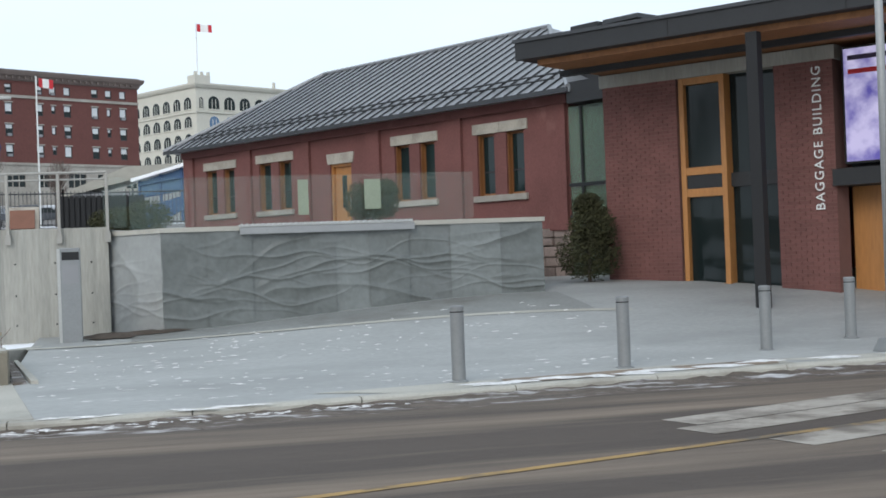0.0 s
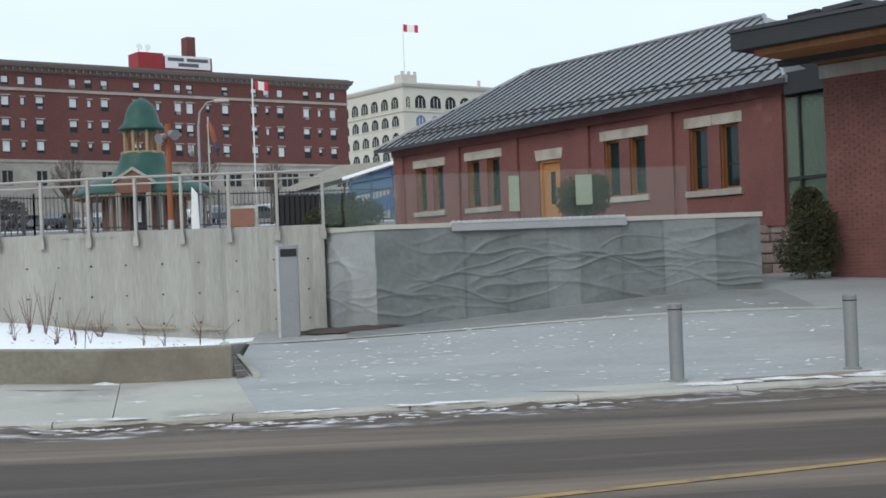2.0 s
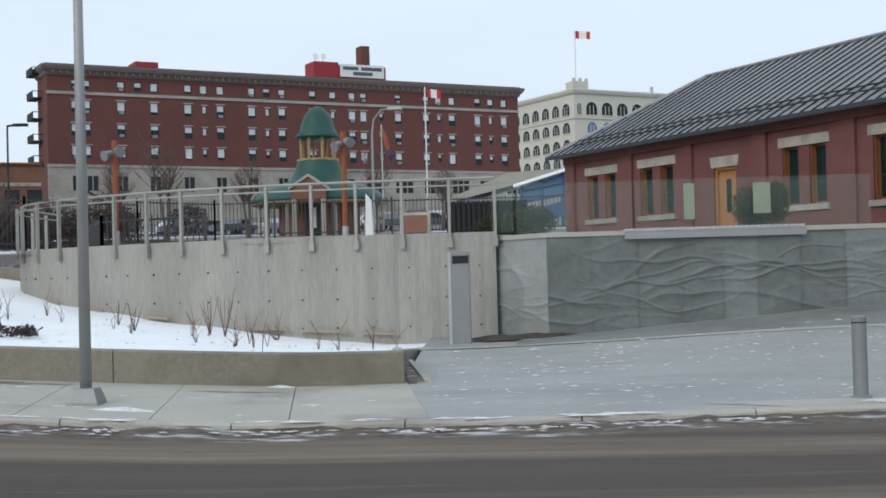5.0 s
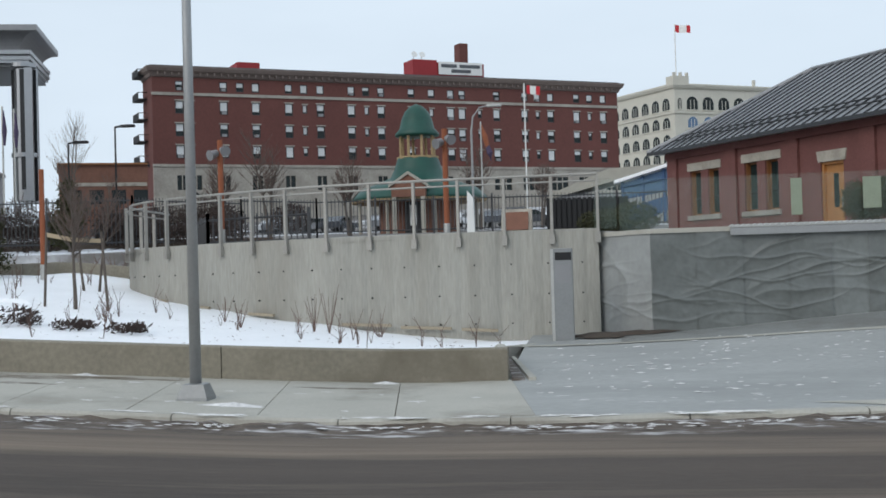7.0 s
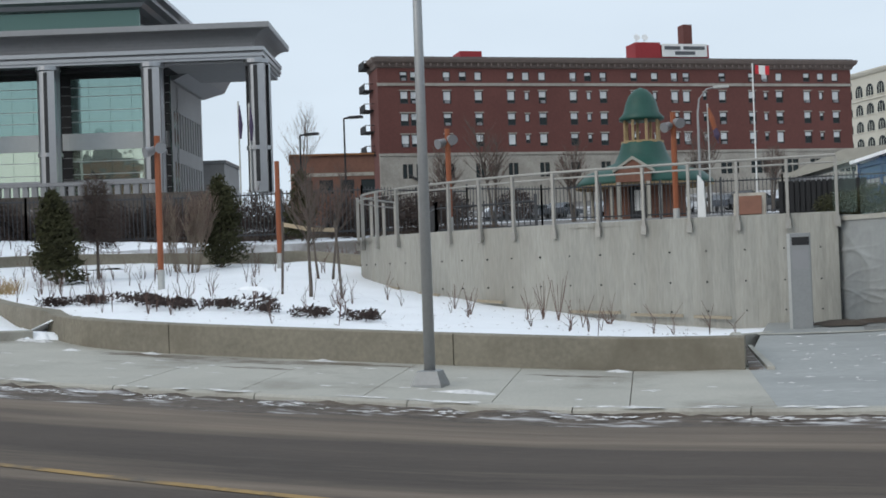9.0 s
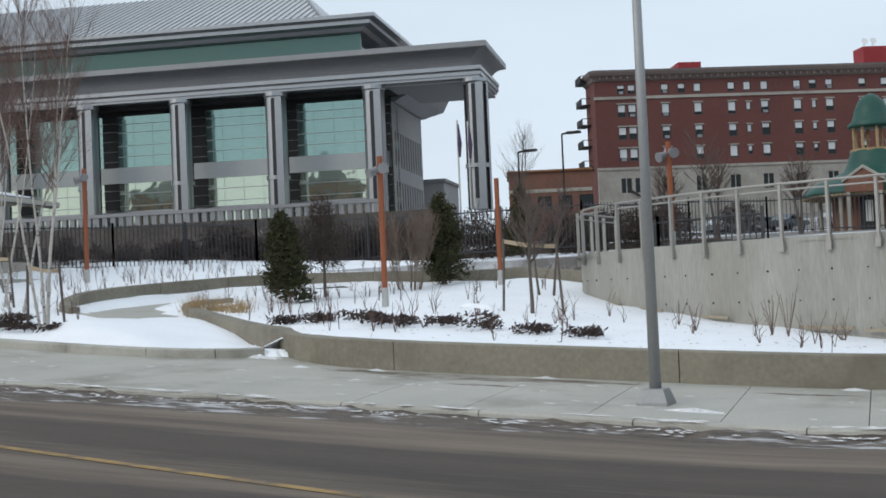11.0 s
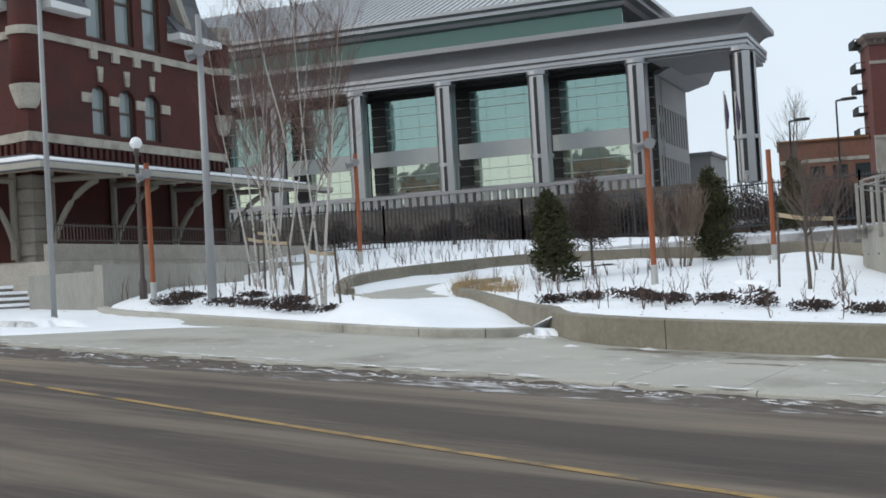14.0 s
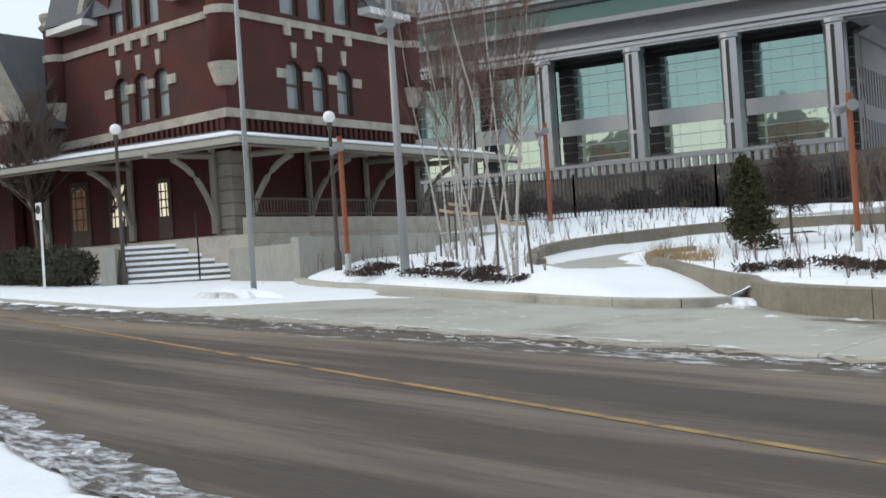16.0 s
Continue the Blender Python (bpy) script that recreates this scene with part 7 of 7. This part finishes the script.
part("pole", tube(bmesh.new(), [(0, 0, -0.3), (0, 0, 6.9)], [0.115, 0.065], 14), M["grey_metal"], pl2, smooth=True)
part("foot", lathe(bmesh.new(), [(0.2, -0.2), (0.2, 0.05), (0.15, 0.1)], 16), M["grey_metal"], pl2)
flood_heads(pl2, 6.05, 2, 0.75)
sp = thing("street_lamp", -24.75, 17.65, walk_z(-24.75, 17.65) - 0.05, "slender grey street lamp at the snowy kerb", "street lamp")
part("pole", tube(bmesh.new(), [(0, 0, -0.1), (0, 0, 8.5)], [0.07, 0.045], 12), M["grey_metal"], sp, smooth=True)
tagged(patch("snow_mound", -24.6, 17.2, 1.2, 0.45, lambda x, y: walk_z(x, y) + 0.05, M["snow"], 0.16, seed=4), "small heap of ploughed snow at the pole", "snow")
tagged(patch("slush_mound", -24.8, 16.75, 0.6, 0.34, lambda x, y: walk_z(x, y) + 0.03, M["dirtysnow"], 0.13, n=70, seed=9), "dirty clods of slush on the snow", "slush")
nopark = thing("parking_sign", -33.2, 16.9, walk_z(-33.2, 16.9) - 0.05, "no-parking sign on a thin white post", "sign")
part("post", tube(bmesh.new(), [(0, 0, 0), (0, 0, 2.35)], 0.035, 8), M["white"], nopark)
part("plate", B(-0.16, -0.05, 1.95, 0.16, -0.035, 2.4), M["white"], nopark)
part("ring", lathe(bmesh.new(), [(0.09, 0), (0.12, 0), (0.12, 0.01), (0.09, 0.01)], 20, pose(0, -0.06, 2.22, 90)), M["darkmetal"], nopark)
for x, y, z0, top in ((-26.3, 21.4, 1.9, 5.72), (-31.9, 18.55, 1.9, 6.0), (-38.5, 17.5, 2.2, 5.9)):
    g = thing("globe_lamp", x, y, z0, "dark bronze lamp post with a white glass globe", "street lamp", "globe lamps by the station")
    part("post", lathe(bmesh.new(), [(0.1, -0.3), (0.1, 0.35), (0.06, 0.45), (0.045, top - z0 - 0.35), (0.08, top - z0 - 0.3), (0.065, top - z0 - 0.14)], 12), M["wornrail"], g, smooth=True)
    part("globe", lathe(bmesh.new(), [(0.155 * math.sin(a) + 0.001, top - z0 - 0.155 * math.cos(a)) for a in frange(0.15, 3.1, 10)], 20), M["globe"], g, smooth=True)
# orange timber light posts
for i, (x, y, z0, top, lean) in enumerate(((-13.89, 24.89, 1.45, 4.75, 0.0), (-13.42, 30.02, 1.8, 4.55, 0.0), (-25.3, 20.9, 1.75, 5.1, -0.05), (-26.81, 30.19, 2.45, 5.9, 0.0), (-8.68, 29.0, 2.45, 4.95, 0.0), (-3.63, 30.0, 2.45, 5.1, 0.0))):
    p = thing("light_post", x, y, z0, "orange-stained square timber light post" + (" with two floodlights" if i != 1 else ""), "light post", "orange light posts")
    part("post", tube(bmesh.new(), [(0, 0, -0.2), (lean, 0, top - z0)], 0.065, 8), M["orange"], p)
    part("shoe", lathe(bmesh.new(), [(0.075, -0.2), (0.075, 0.45), (0.07, 0.46)], 12), M["galv"], p, "grey steel shoe")
    if i not in (1,):
        flood_heads(p, top - z0 - 0.25)
# plaque and white post on the terrace
pq = thing("plaque", -1.9, 28.2, 2.42, "bronze plaque on a sloping stone stand", "plaque")
part("stand", prism(bmesh.new(), [(-0.1, 0), (0.25, 0), (0.25, 0.62), (0.15, 0.68), (-0.12, 0.15)], -0.33, 0.33, "x"), M["stone"], pq)
part("plate", B(-0.25, -0.02, 0.06, 0.25, 0.0, 0.5, pose(0, -0.13, 0.16, -27)), M["brownbrick"], pq, "dull red plate")
ob_ = thing("marker_post", -2.88, 28.1, 2.42, "tapered white marker post on the terrace", "post")
part("shaft", prism(bmesh.new(), [(-0.09, 0), (0.09, 0), (0.06, 0.95), (-0.06, 1.1)], -0.07, 0.07, "y"), M["white"], ob_)


# ---- trees and shrubs ----
def grow(bm, rnd, p, d, length, r, depth, kids=3, spread=0.6, up=0.15, sides=5, twigs=None):
    """A limb that bends, tapers and forks."""
    pts, rad = [p.copy()], [r]
    n_ = 4 if depth > 1 else 3
    for k in range(n_):
        d = (d + Vector((rnd.uniform(-1, 1), rnd.uniform(-1, 1), rnd.uniform(-0.4, 0.8))) * 0.12 + Vector((0, 0, up * 0.2))).normalized()
        p = p + d * length / n_
        pts.append(p.copy())
        rad.append(r * (1 - 0.55 * (k + 1) / n_))
    tube(bm if depth > 1 or twigs is None else twigs, pts, rad, sides if depth > 1 else 3, False)
    if depth > 1:
        for k in range(kids):
            t = rnd.uniform(0.3, 1.0)
            q = pts[int(t * n_)]
            dd = (d + Vector((rnd.uniform(-1, 1), rnd.uniform(-1, 1), rnd.uniform(-0.2, 0.7))) * spread).normalized()
            grow(bm, rnd, q, dd, length * rnd.uniform(0.45, 0.7), rad[int(t * n_)] * 0.6, depth - 1, kids, spread, up, sides, twigs)


def bare_tree(name, x, y, z, h, label, seed, stems=1, r=0.06, depth=4, kids=4, spread=0.6, bark="bark", lean=0.1, group="", frac=0.5, foot=0.15):
    rnd = random.Random(seed)
    t = thing(name, x, y, z, label, "tree", group)
    bm, tw = bmesh.new(), bmesh.new()
    for s in range(stems):
        a = rnd.uniform(0, 6.28)
        l = lean * rnd.uniform(0.4, 1.2) * (1 if stems > 1 else 0.3)
        d = Vector((math.cos(a) * l, math.sin(a) * l, 1)).normalized()
        p = Vector((math.cos(a) * foot * (stems > 1), math.sin(a) * foot * (stems > 1), -0.15))
        hh = h * rnd.uniform(0.8, 1.0)
        pts, rad = [p.copy()], [r]
        for k in range(7):
            d = (d + Vector((rnd.uniform(-1, 1), rnd.uniform(-1, 1), 0.5)) * 0.06).normalized()
            p = p + d * hh / 7
            pts.append(p.copy())
            rad.append(r * (1 - 0.85 * (k + 1) / 7))
        tube(bm, pts, rad, 7, False)
        for k in range(int(16 * frac * 2)):
            f = rnd.uniform(0.42, 0.98)
            i = min(6, int(f * 7))
            q = pts[i].lerp(pts[i + 1], f * 7 - i)
            a = rnd.uniform(0, 6.28)
            dd = Vector((math.cos(a) * spread, math.sin(a) * spread, 0.8)).normalized()
            grow(tw if bark == "birch" else bm, rnd, q, dd, hh * (0.42 - 0.28 * f) * rnd.uniform(0.7, 1.2), max(0.006, rad[i] * 0.4), depth - 2, kids, 0.5, 0.2, 5, tw)
    part("trunk", bm, M[bark], t, smooth=True)
    part("crown", tw, M["twig"], t, "fine bare twigs")
    return t


def stakes(tree, h=1.2, w=0.55, strap=True):
    for s in (-1, 1):
        part("stake", tube(bmesh.new(), [(s * w, 0.05, -0.2), (s * w * 0.85, 0, h)], 0.028, 6), M["bark"], tree)
        if strap:
            bm = B(0.0, -0.012, -0.04, w * 0.9, 0.012, 0.04, pose(0, 0, h * 0.9, 0, s * 8 - 4, 0 if s > 0 else 180))
            part("tie_strap", bm, M["tape"], tree)


LB = "multi-stemmed white birch with bare brown twigs"
for i, (x, y, h, n_) in enumerate(((-19.4, 20.5, 7.4, 4), (-23.9, 23.7, 7.8, 3), (-25.2, 24.4, 8.0, 3), (-27.5, 27.0, 8.2, 3), (-22.6, 23.0, 6.6, 2))):
    t = bare_tree("birch_tree", x, y, bed_z(x, y), h, LB + " in the snowy bed", 20 + i, n_, 0.034, 5, 5, 0.55, "birch", 0.2, "birches in the bed", 0.7)
    if i < 4:
        stakes(t, 1.3, 0.5)
t = bare_tree("young_tree", -10.21, 24.22, bed_z(-10.2, 24.2), 3.0, "young bare tree tied between two stakes in the snow", 31, 1, 0.045, 5, 4, 0.75, frac=1.3)
stakes(t, 1.5, 0.65)
bare_tree("young_tree", -11.4, 28.0, bed_z(-11.4, 28), 3.0, "young bare tree beside the concrete wall", 32, 2, 0.035, 4, 4, 0.8, frac=1.2)
bare_tree("dense_shrub", -15.75, 29.6, bed_z(-15.75, 29.6), 2.1, "many-stemmed pale brown shrub beside a dark pine", 34, 30, 0.011, 4, 4, 0.5, "twigpale", 0.27, frac=0.7, foot=0.25)
bare_tree("street_tree", -40, 20.5, 2.0, 6.5, "bare dark street tree before the station", 35, 2, 0.13, 5, 5, 0.8, frac=1.2)
bare_tree("street_tree", -31.4, 74, far_z(74), 7.6, "tall bare tree beyond the fence", 36, 2, 0.09, 5, 3, 0.6, frac=0.55)
for i, (x, y, h) in enumerate(((-14, 72, 5), (-17, 66, 5.5), (-20, 68, 5), (-4, 84, 5), (-8.5, 92, 6))):
    bare_tree("street_tree", x, y, far_z(y), h, "bare street tree behind the car park", 40 + i, 2, 0.1, 4, 4, 0.8, group="bare street trees", frac=1.2)


def leafy(name, x, y, z, blobs, label, seed, leaf, n_, size, trunk=None, category="shrub", group="", thin=0.35):
    """A crown of small leaf clumps scattered in soft ellipsoids (cx, cy, cz, rx, ry, rz)."""
    rnd = random.Random(seed)
    t = thing(name, x, y, z, label, category, group)
    verts, faces = [], []
    for k in range(n_):
        cx, cy, cz, rx, ry, rz = blobs[rnd.randrange(len(blobs))]
        while True:
            v = Vector((rnd.uniform(-1, 1), rnd.uniform(-1, 1), rnd.uniform(-1, 1)))
            if 0.25 < v.length < 1:
                break
        p = Vector((cx + v.x * rx, cy + v.y * ry, cz + v.z * rz))
        a = Vector((rnd.gauss(0, 1), rnd.gauss(0, 1), rnd.gauss(0.3, 0.7))).normalized() * size * rnd.uniform(0.6, 1.5)
        b = a.orthogonal().normalized() * size * thin
        i = len(verts)
        verts += [p - b, p + a * 0.5 + b * 0.3, p + a, p + a * 0.4 - b * 1.2]
        faces.append((i, i + 1, i + 2, i + 3))
    me = bpy.data.meshes.new("foliage")
    me.from_pydata([tuple(v) for v in verts], [], faces)
    me.materials.append(M[leaf])
    f = new("foliage", me)
    f.parent = t
    if trunk:
        part("trunk", tube(bmesh.new(), [(0, 0, -0.2), (0, 0, trunk)], [0.05, 0.02], 6), M["bark"], t)
    return t


def cone(h, r, n_=34):
    """Uneven tiers of boughs that narrow upwards."""
    rnd = random.Random(int(h * 100))
    out = []
    for k in range(n_):
        f = (k / n_) ** 0.9
        a, w = rnd.uniform(0, 6.28), r * (1 - 0.85 * f ** 1.7)
        o = w * rnd.uniform(0.2, 0.75)
        out.append((o * math.cos(a), o * math.sin(a), h * (0.05 + 0.9 * f), w * rnd.uniform(0.3, 0.55) + 0.06, w * rnd.uniform(0.3, 0.55) + 0.06, h * rnd.uniform(0.06, 0.11)))
    return out


leafy("dense_tree", -17.05, 27.6, bed_z(-17.05, 27.6), [(0, 0, 1.6, 0.55, 0.5, 0.6), (0.25, 0.1, 1.25, 0.5, 0.45, 0.5), (-0.28, 0, 1.35, 0.48, 0.45, 0.55), (0, 0, 2.05, 0.34, 0.34, 0.4), (0.1, 0, 0.95, 0.5, 0.4, 0.35)], "small dense-twigged reddish-brown tree", 33, "twigdark", 3300, 0.2, 1.9, "tree", "", 0.05)
leafy("conifer", -17.27, 26.2, bed_z(-17.27, 26.2), cone(2.15, 0.66) + [(0, 0, 1.15, 0.46, 0.46, 0.8), (-0.06, 0, 1.6, 0.36, 0.34, 0.5), (0.05, 0, 0.8, 0.58, 0.55, 0.6)] * 5, "small dark green cedar standing in the snow", 50, "needle", 7500, 0.1, 1.9, "tree")
leafy("conifer", -15.6, 31.2, bed_z(-15.6, 31.2), cone(2.35, 0.75) + [(0, 0, 1.2, 0.6, 0.55, 0.85), (0.12, 0, 1.7, 0.42, 0.4, 0.5), (-0.1, 0, 0.75, 0.66, 0.6, 0.55)] * 5, "slim dark pine behind a bare shrub", 51, "needle", 6500, 0.1, 1.8, "tree")
leafy("conifer", -17.2, 40.5, 3.0, cone(2.2, 0.7), "dark pine by the railway fence", 52, "needle", 2500, 0.14, 2, "tree")
leafy("juniper", 9.6, 25.7, walk_z(9.6, 25.7), [(0, 0, 0.55, 0.7, 0.55, 0.55), (0.1, 0, 1.1, 0.5, 0.5, 0.5), (0.05, 0.1, 1.55, 0.3, 0.3, 0.3)], "thick dark juniper against the stone plinth", 53, "needle", 9000, 0.075, 1.4)
leafy("juniper", 10.6, 26.6, walk_z(10.6, 26.6), [(0, 0, 0.7, 0.55, 0.5, 0.75), (0.1, 0, 1.3, 0.4, 0.4, 0.4)], "second dark juniper before the glass link", 54, "needle", 5000, 0.08, 1.4)
leafy("juniper", 5.17, 26.5, 2.42, [(-0.27, 0, 0.5, 0.3, 0.3, 0.42), (0.27, 0, 0.55, 0.32, 0.3, 0.42), (0.0, 0.05, 0.45, 0.4, 0.3, 0.4), (0.3, 0, 0.72, 0.25, 0.25, 0.25)], "round dark juniper on the terrace behind the glass", 59, "needle", 7000, 0.06, 0.8)
leafy("juniper", 0.35, 30, 2.42, [(-0.4, 0, 0.35, 0.6, 0.5, 0.35), (0.3, 0, 0.45, 0.6, 0.5, 0.4)], "low dark juniper behind the glass balustrade", 61, "needle", 4500, 0.07)
leafy("hedge", -33.6, 17.9, 1.8, [(0, 0, 0.5, 0.9, 0.7, 0.6), (-1.2, 0.0, 0.6, 0.9, 0.7, 0.6), (-2.6, -0.2, 0.6, 1.0, 0.7, 0.6), (-4.2, -0.3, 0.6, 1.2, 0.7, 0.6)], "untidy dark hedge beside the station steps", 62, "needle2", 9000, 0.22, None, "shrub", "", 0.12)
# low dark shrubs in the snow
for i, (x, y, w) in enumerate(((-14.3, 21.6, 0.25), (-13.6, 21.7, 0.4), (-12.74, 21.9, 0.75), (-12.1, 21.3, 0.4), (-11.4, 20.9, 0.45), (-10.65, 21.1, 0.5), (-9.7, 20.8, 0.52), (-8.6, 20.5, 0.45), (-7.65, 20.4, 0.42), (-24.6, 21.1, 0.6), (-23.9, 20.3, 0.6), (-22.6, 20.7, 0.5), (-21.5, 20.5, 0.6), (-21.0, 21.3, 0.6), (-20.3, 20.2, 0.5), (-19.6, 20.0, 0.6), (-18.5, 19.9, 0.45), (-22.9, 21.9, 0.4), (-24.9, 21.7, 0.4))):
    h = 0.22 if i != 6 else 0.42
    leafy("low_shrub", x, y, bed_z(x, y), [(w * 0.5 * math.sin(k * 2.3), 0.25 * math.cos(k * 3.1), 0.07 + (h - 0.15) * (k % 2) * 0.4, w * 0.36, 0.22, h * 0.36) for k in range(6)], "low spreading dark shrub half buried in snow", 70 + i, "shrubleaf", 380, 0.075, None, "shrub", "low shrubs in the snow")
tagged(patch("shrub_snow", -9.7, 20.7, 0.3, 0.16, lambda x, y: bed_z(x, y) + 0.4, M["snow"], 0.06, seed=6), "cap of snow on a low shrub", "snow")
# dry grass tufts and sticks
bm = bmesh.new()
rnd = random.Random(11)
for cx, cy in ((-18.3, 23.9), (-17.9, 24.2), (-17.5, 24.0), (-17.2, 24.3), (-18.5, 24.4), (-16.9, 23.7)):
    for k in range(90):
        a, l = rnd.uniform(0, 6.28), rnd.uniform(0.15, 0.42)
        x, y = cx + rnd.gauss(0, 0.12), cy + rnd.gauss(0, 0.12)
        z = bed_z(x, y)
        tx, ty = x + math.cos(a) * l * 0.5, y + math.sin(a) * l * 0.5
        bm.faces.new([bm.verts.new(c) for c in ((x - 0.008, y, z), (x + 0.008, y, z), (tx, ty, z + l))])
tagged(part("dry_grass", bm, M["drygrass"]), "straw-coloured dry grass tufts at the path bend", "grass", kind="stuff")
bm = bmesh.new()
for k in range(520):
    x = rnd.uniform(-31, -1.6)
    y = rnd.uniform(19, 36 if x < -12 else 25)
    if gap_to(x, y, LANE)[0] < 1.2 or (x > -12 and y > 24 + max(0, -x - 8) * 1.2) or (x < -12.5 and y < 21) or (x > -12 and k % 4):
        continue
    z = bed_z(x, y)
    for j in range(rnd.randrange(2, 6)):
        h = rnd.uniform(0.15, 0.6)
        tube(bm, [(x, y, z - 0.03), (x + rnd.uniform(-0.06, 0.06), y, z + h * 0.5), (x + rnd.uniform(-0.16, 0.16), y + rnd.uniform(-0.1, 0.1), z + h)], [0.007, 0.006, 0.003], 3, False)
tagged(part("bare_stems", bm, M["twig"]), "bare shrub stems poking through the snow", "stems", kind="stuff")
bm = bmesh.new()
for x0, y0, h in ((-5.1, 23.6, 0.9), (-5.4, 23.7, 0.7), (-7.3, 24.4, 0.5), (-4.2, 23.8, 0.3), (-6.6, 23.0, 0.5)):
    for j in range(7):
        tube(bm, [(x0, y0, bed_z(x0, y0) - 0.03), (x0 + rnd.uniform(-0.2, 0.2), y0, bed_z(x0, y0) + h * rnd.uniform(0.6, 1))], [0.009, 0.004], 3, False)
tagged(part("bare_stems", bm, M["twig"]), "thin bare shrub stems before the concrete wall", "stems", kind="stuff")
# row of dark bare bushes along the railway fence
for i in range(26):
    f = i / 25
    x = -34 + 21 * f
    y = 35.5 + 6.8 * math.sqrt(f) + 1.6
    q = random.Random(i)
    leafy("bare_bush", x, y, 3.0, [(q.uniform(-0.5, 0.5), q.uniform(-0.3, 0.3), 0.35 + 0.3 * k, 0.75 - 0.12 * k, 0.6, 0.5) for k in range(q.randrange(2, 5))], "dense dark bare bush along the railway fence", 100 + i, "twigdark", 900, 0.28, 0.6, "shrub", "bushes along the fence", 0.08)
for i in range(12):
    x, y = -40 + i * 2.4, 52 + (i % 3) * 2
    leafy("evergreen_bush", x, y, far_z(y) + 0.2, [(0, 0, 0.7, 0.9, 0.9, 0.7)], "round dark bush on the far bank", 140 + i, "shrubleaf", 900, 0.16, None, "shrub", "round bushes on the far bank")
# railway line beyond the fence
tr = tagged(new("railway_track"), "dark railway track on its bank", "railway", kind="structure")
for o in (0, 1.5):
    part("rail", tube(bmesh.new(), [(-60, 40 + o, 3.35), (-22, 48 + o, 3.4), (-13, 50.5 + o, 3.4)], 0.07, 4), M["brownframe"], tr)
part("ballast", prism(bmesh.new(), [(-60, 38.5), (-22, 46.5), (-13, 49), (-13, 53), (-22, 51), (-60, 43.5)], 2.7, 3.28, "z"), M["soil"], tr)


# ---- parked cars ----
def car(x, y, z, rz, paint, label, truck=False):
    c = thing("car" if not truck else "pickup_truck", x, y, z, label, "car", "cars in the car park", rz)
    if truck:
        out = [(-2.6, 0.45), (2.6, 0.45), (2.65, 0.95), (1.5, 1.05), (0.9, 1.7), (-0.5, 1.72), (-0.7, 1.05), (-2.6, 1.05)]
        win = [(1.3, 1.1), (0.85, 1.62), (-0.42, 1.63), (-0.6, 1.1)]
    else:
        out = [(-2.15, 0.35), (2.15, 0.35), (2.2, 0.75), (1.15, 0.92), (0.45, 1.4), (-0.95, 1.42), (-1.7, 0.98), (-2.2, 0.9)]
        win = [(1.0, 0.95), (0.4, 1.33), (-0.9, 1.35), (-1.5, 0.98)]
    bm = prism(bmesh.new(), out, -0.85, 0.85, "y")
    bmesh.ops.bevel(bm, geom=bm.edges[:], offset=0.07, segments=2, affect="EDGES")
    part("body", bm, M[paint], c, smooth=False)
    for s in (-1, 1):
        part("side_window", prism(bmesh.new(), win, s * 0.855 - 0.01, s * 0.855 + 0.01, "y"), M["glass"], c)
        for wx in (-1.35, 1.4):
            w = node("wheel", c)
            part("tyre", lathe(bmesh.new(), [(0.2, -0.1), (0.33, -0.1), (0.33, 0.1), (0.2, 0.1)], 16, pose(wx, s * 0.8, 0.33, 90)), M["rubber"], w)
            part("rim", lathe(bmesh.new(), [(0.0, -0.09), (0.2, -0.09), (0.2, 0.09), (0.0, 0.09)], 12, pose(wx, s * 0.8, 0.33, 90)), M["galv"], w)
    part("windscreen", B(-0.02, -0.7, 0, 0.02, 0.7, 0.6 if truck else 0.55, pose(1.2 if truck else 0.83, 0, 1.08 if truck else 0.94, 0, -48 if truck else -58)), M["glass"], c)
    for s in (-0.6, 0.6):
        part("headlight", B(2.17 if not truck else 2.6, s - 0.14, 0.62, 2.24 if not truck else 2.68, s + 0.14, 0.76), M["white"], c)
    return c


rnd = random.Random(77)
for i in range(26):
    x, y = -50 + i * 2.0 + rnd.uniform(-0.4, 0.4), rnd.choice((118, 128, 140))
    rz, paint, tr_ = rnd.choice((80, 85, 95, 10, 5)), rnd.choice(("carwhite", "cardark", "carsilver", "cardark", "carsilver")), rnd.random() < 0.25
    car(x, y, far_z(y) - 0.02, rz, paint, {"carwhite": "white", "cardark": "dark", "carsilver": "silver grey"}[paint] + (" pickup truck" if tr_ else " car") + " parked behind the fence", tr_)
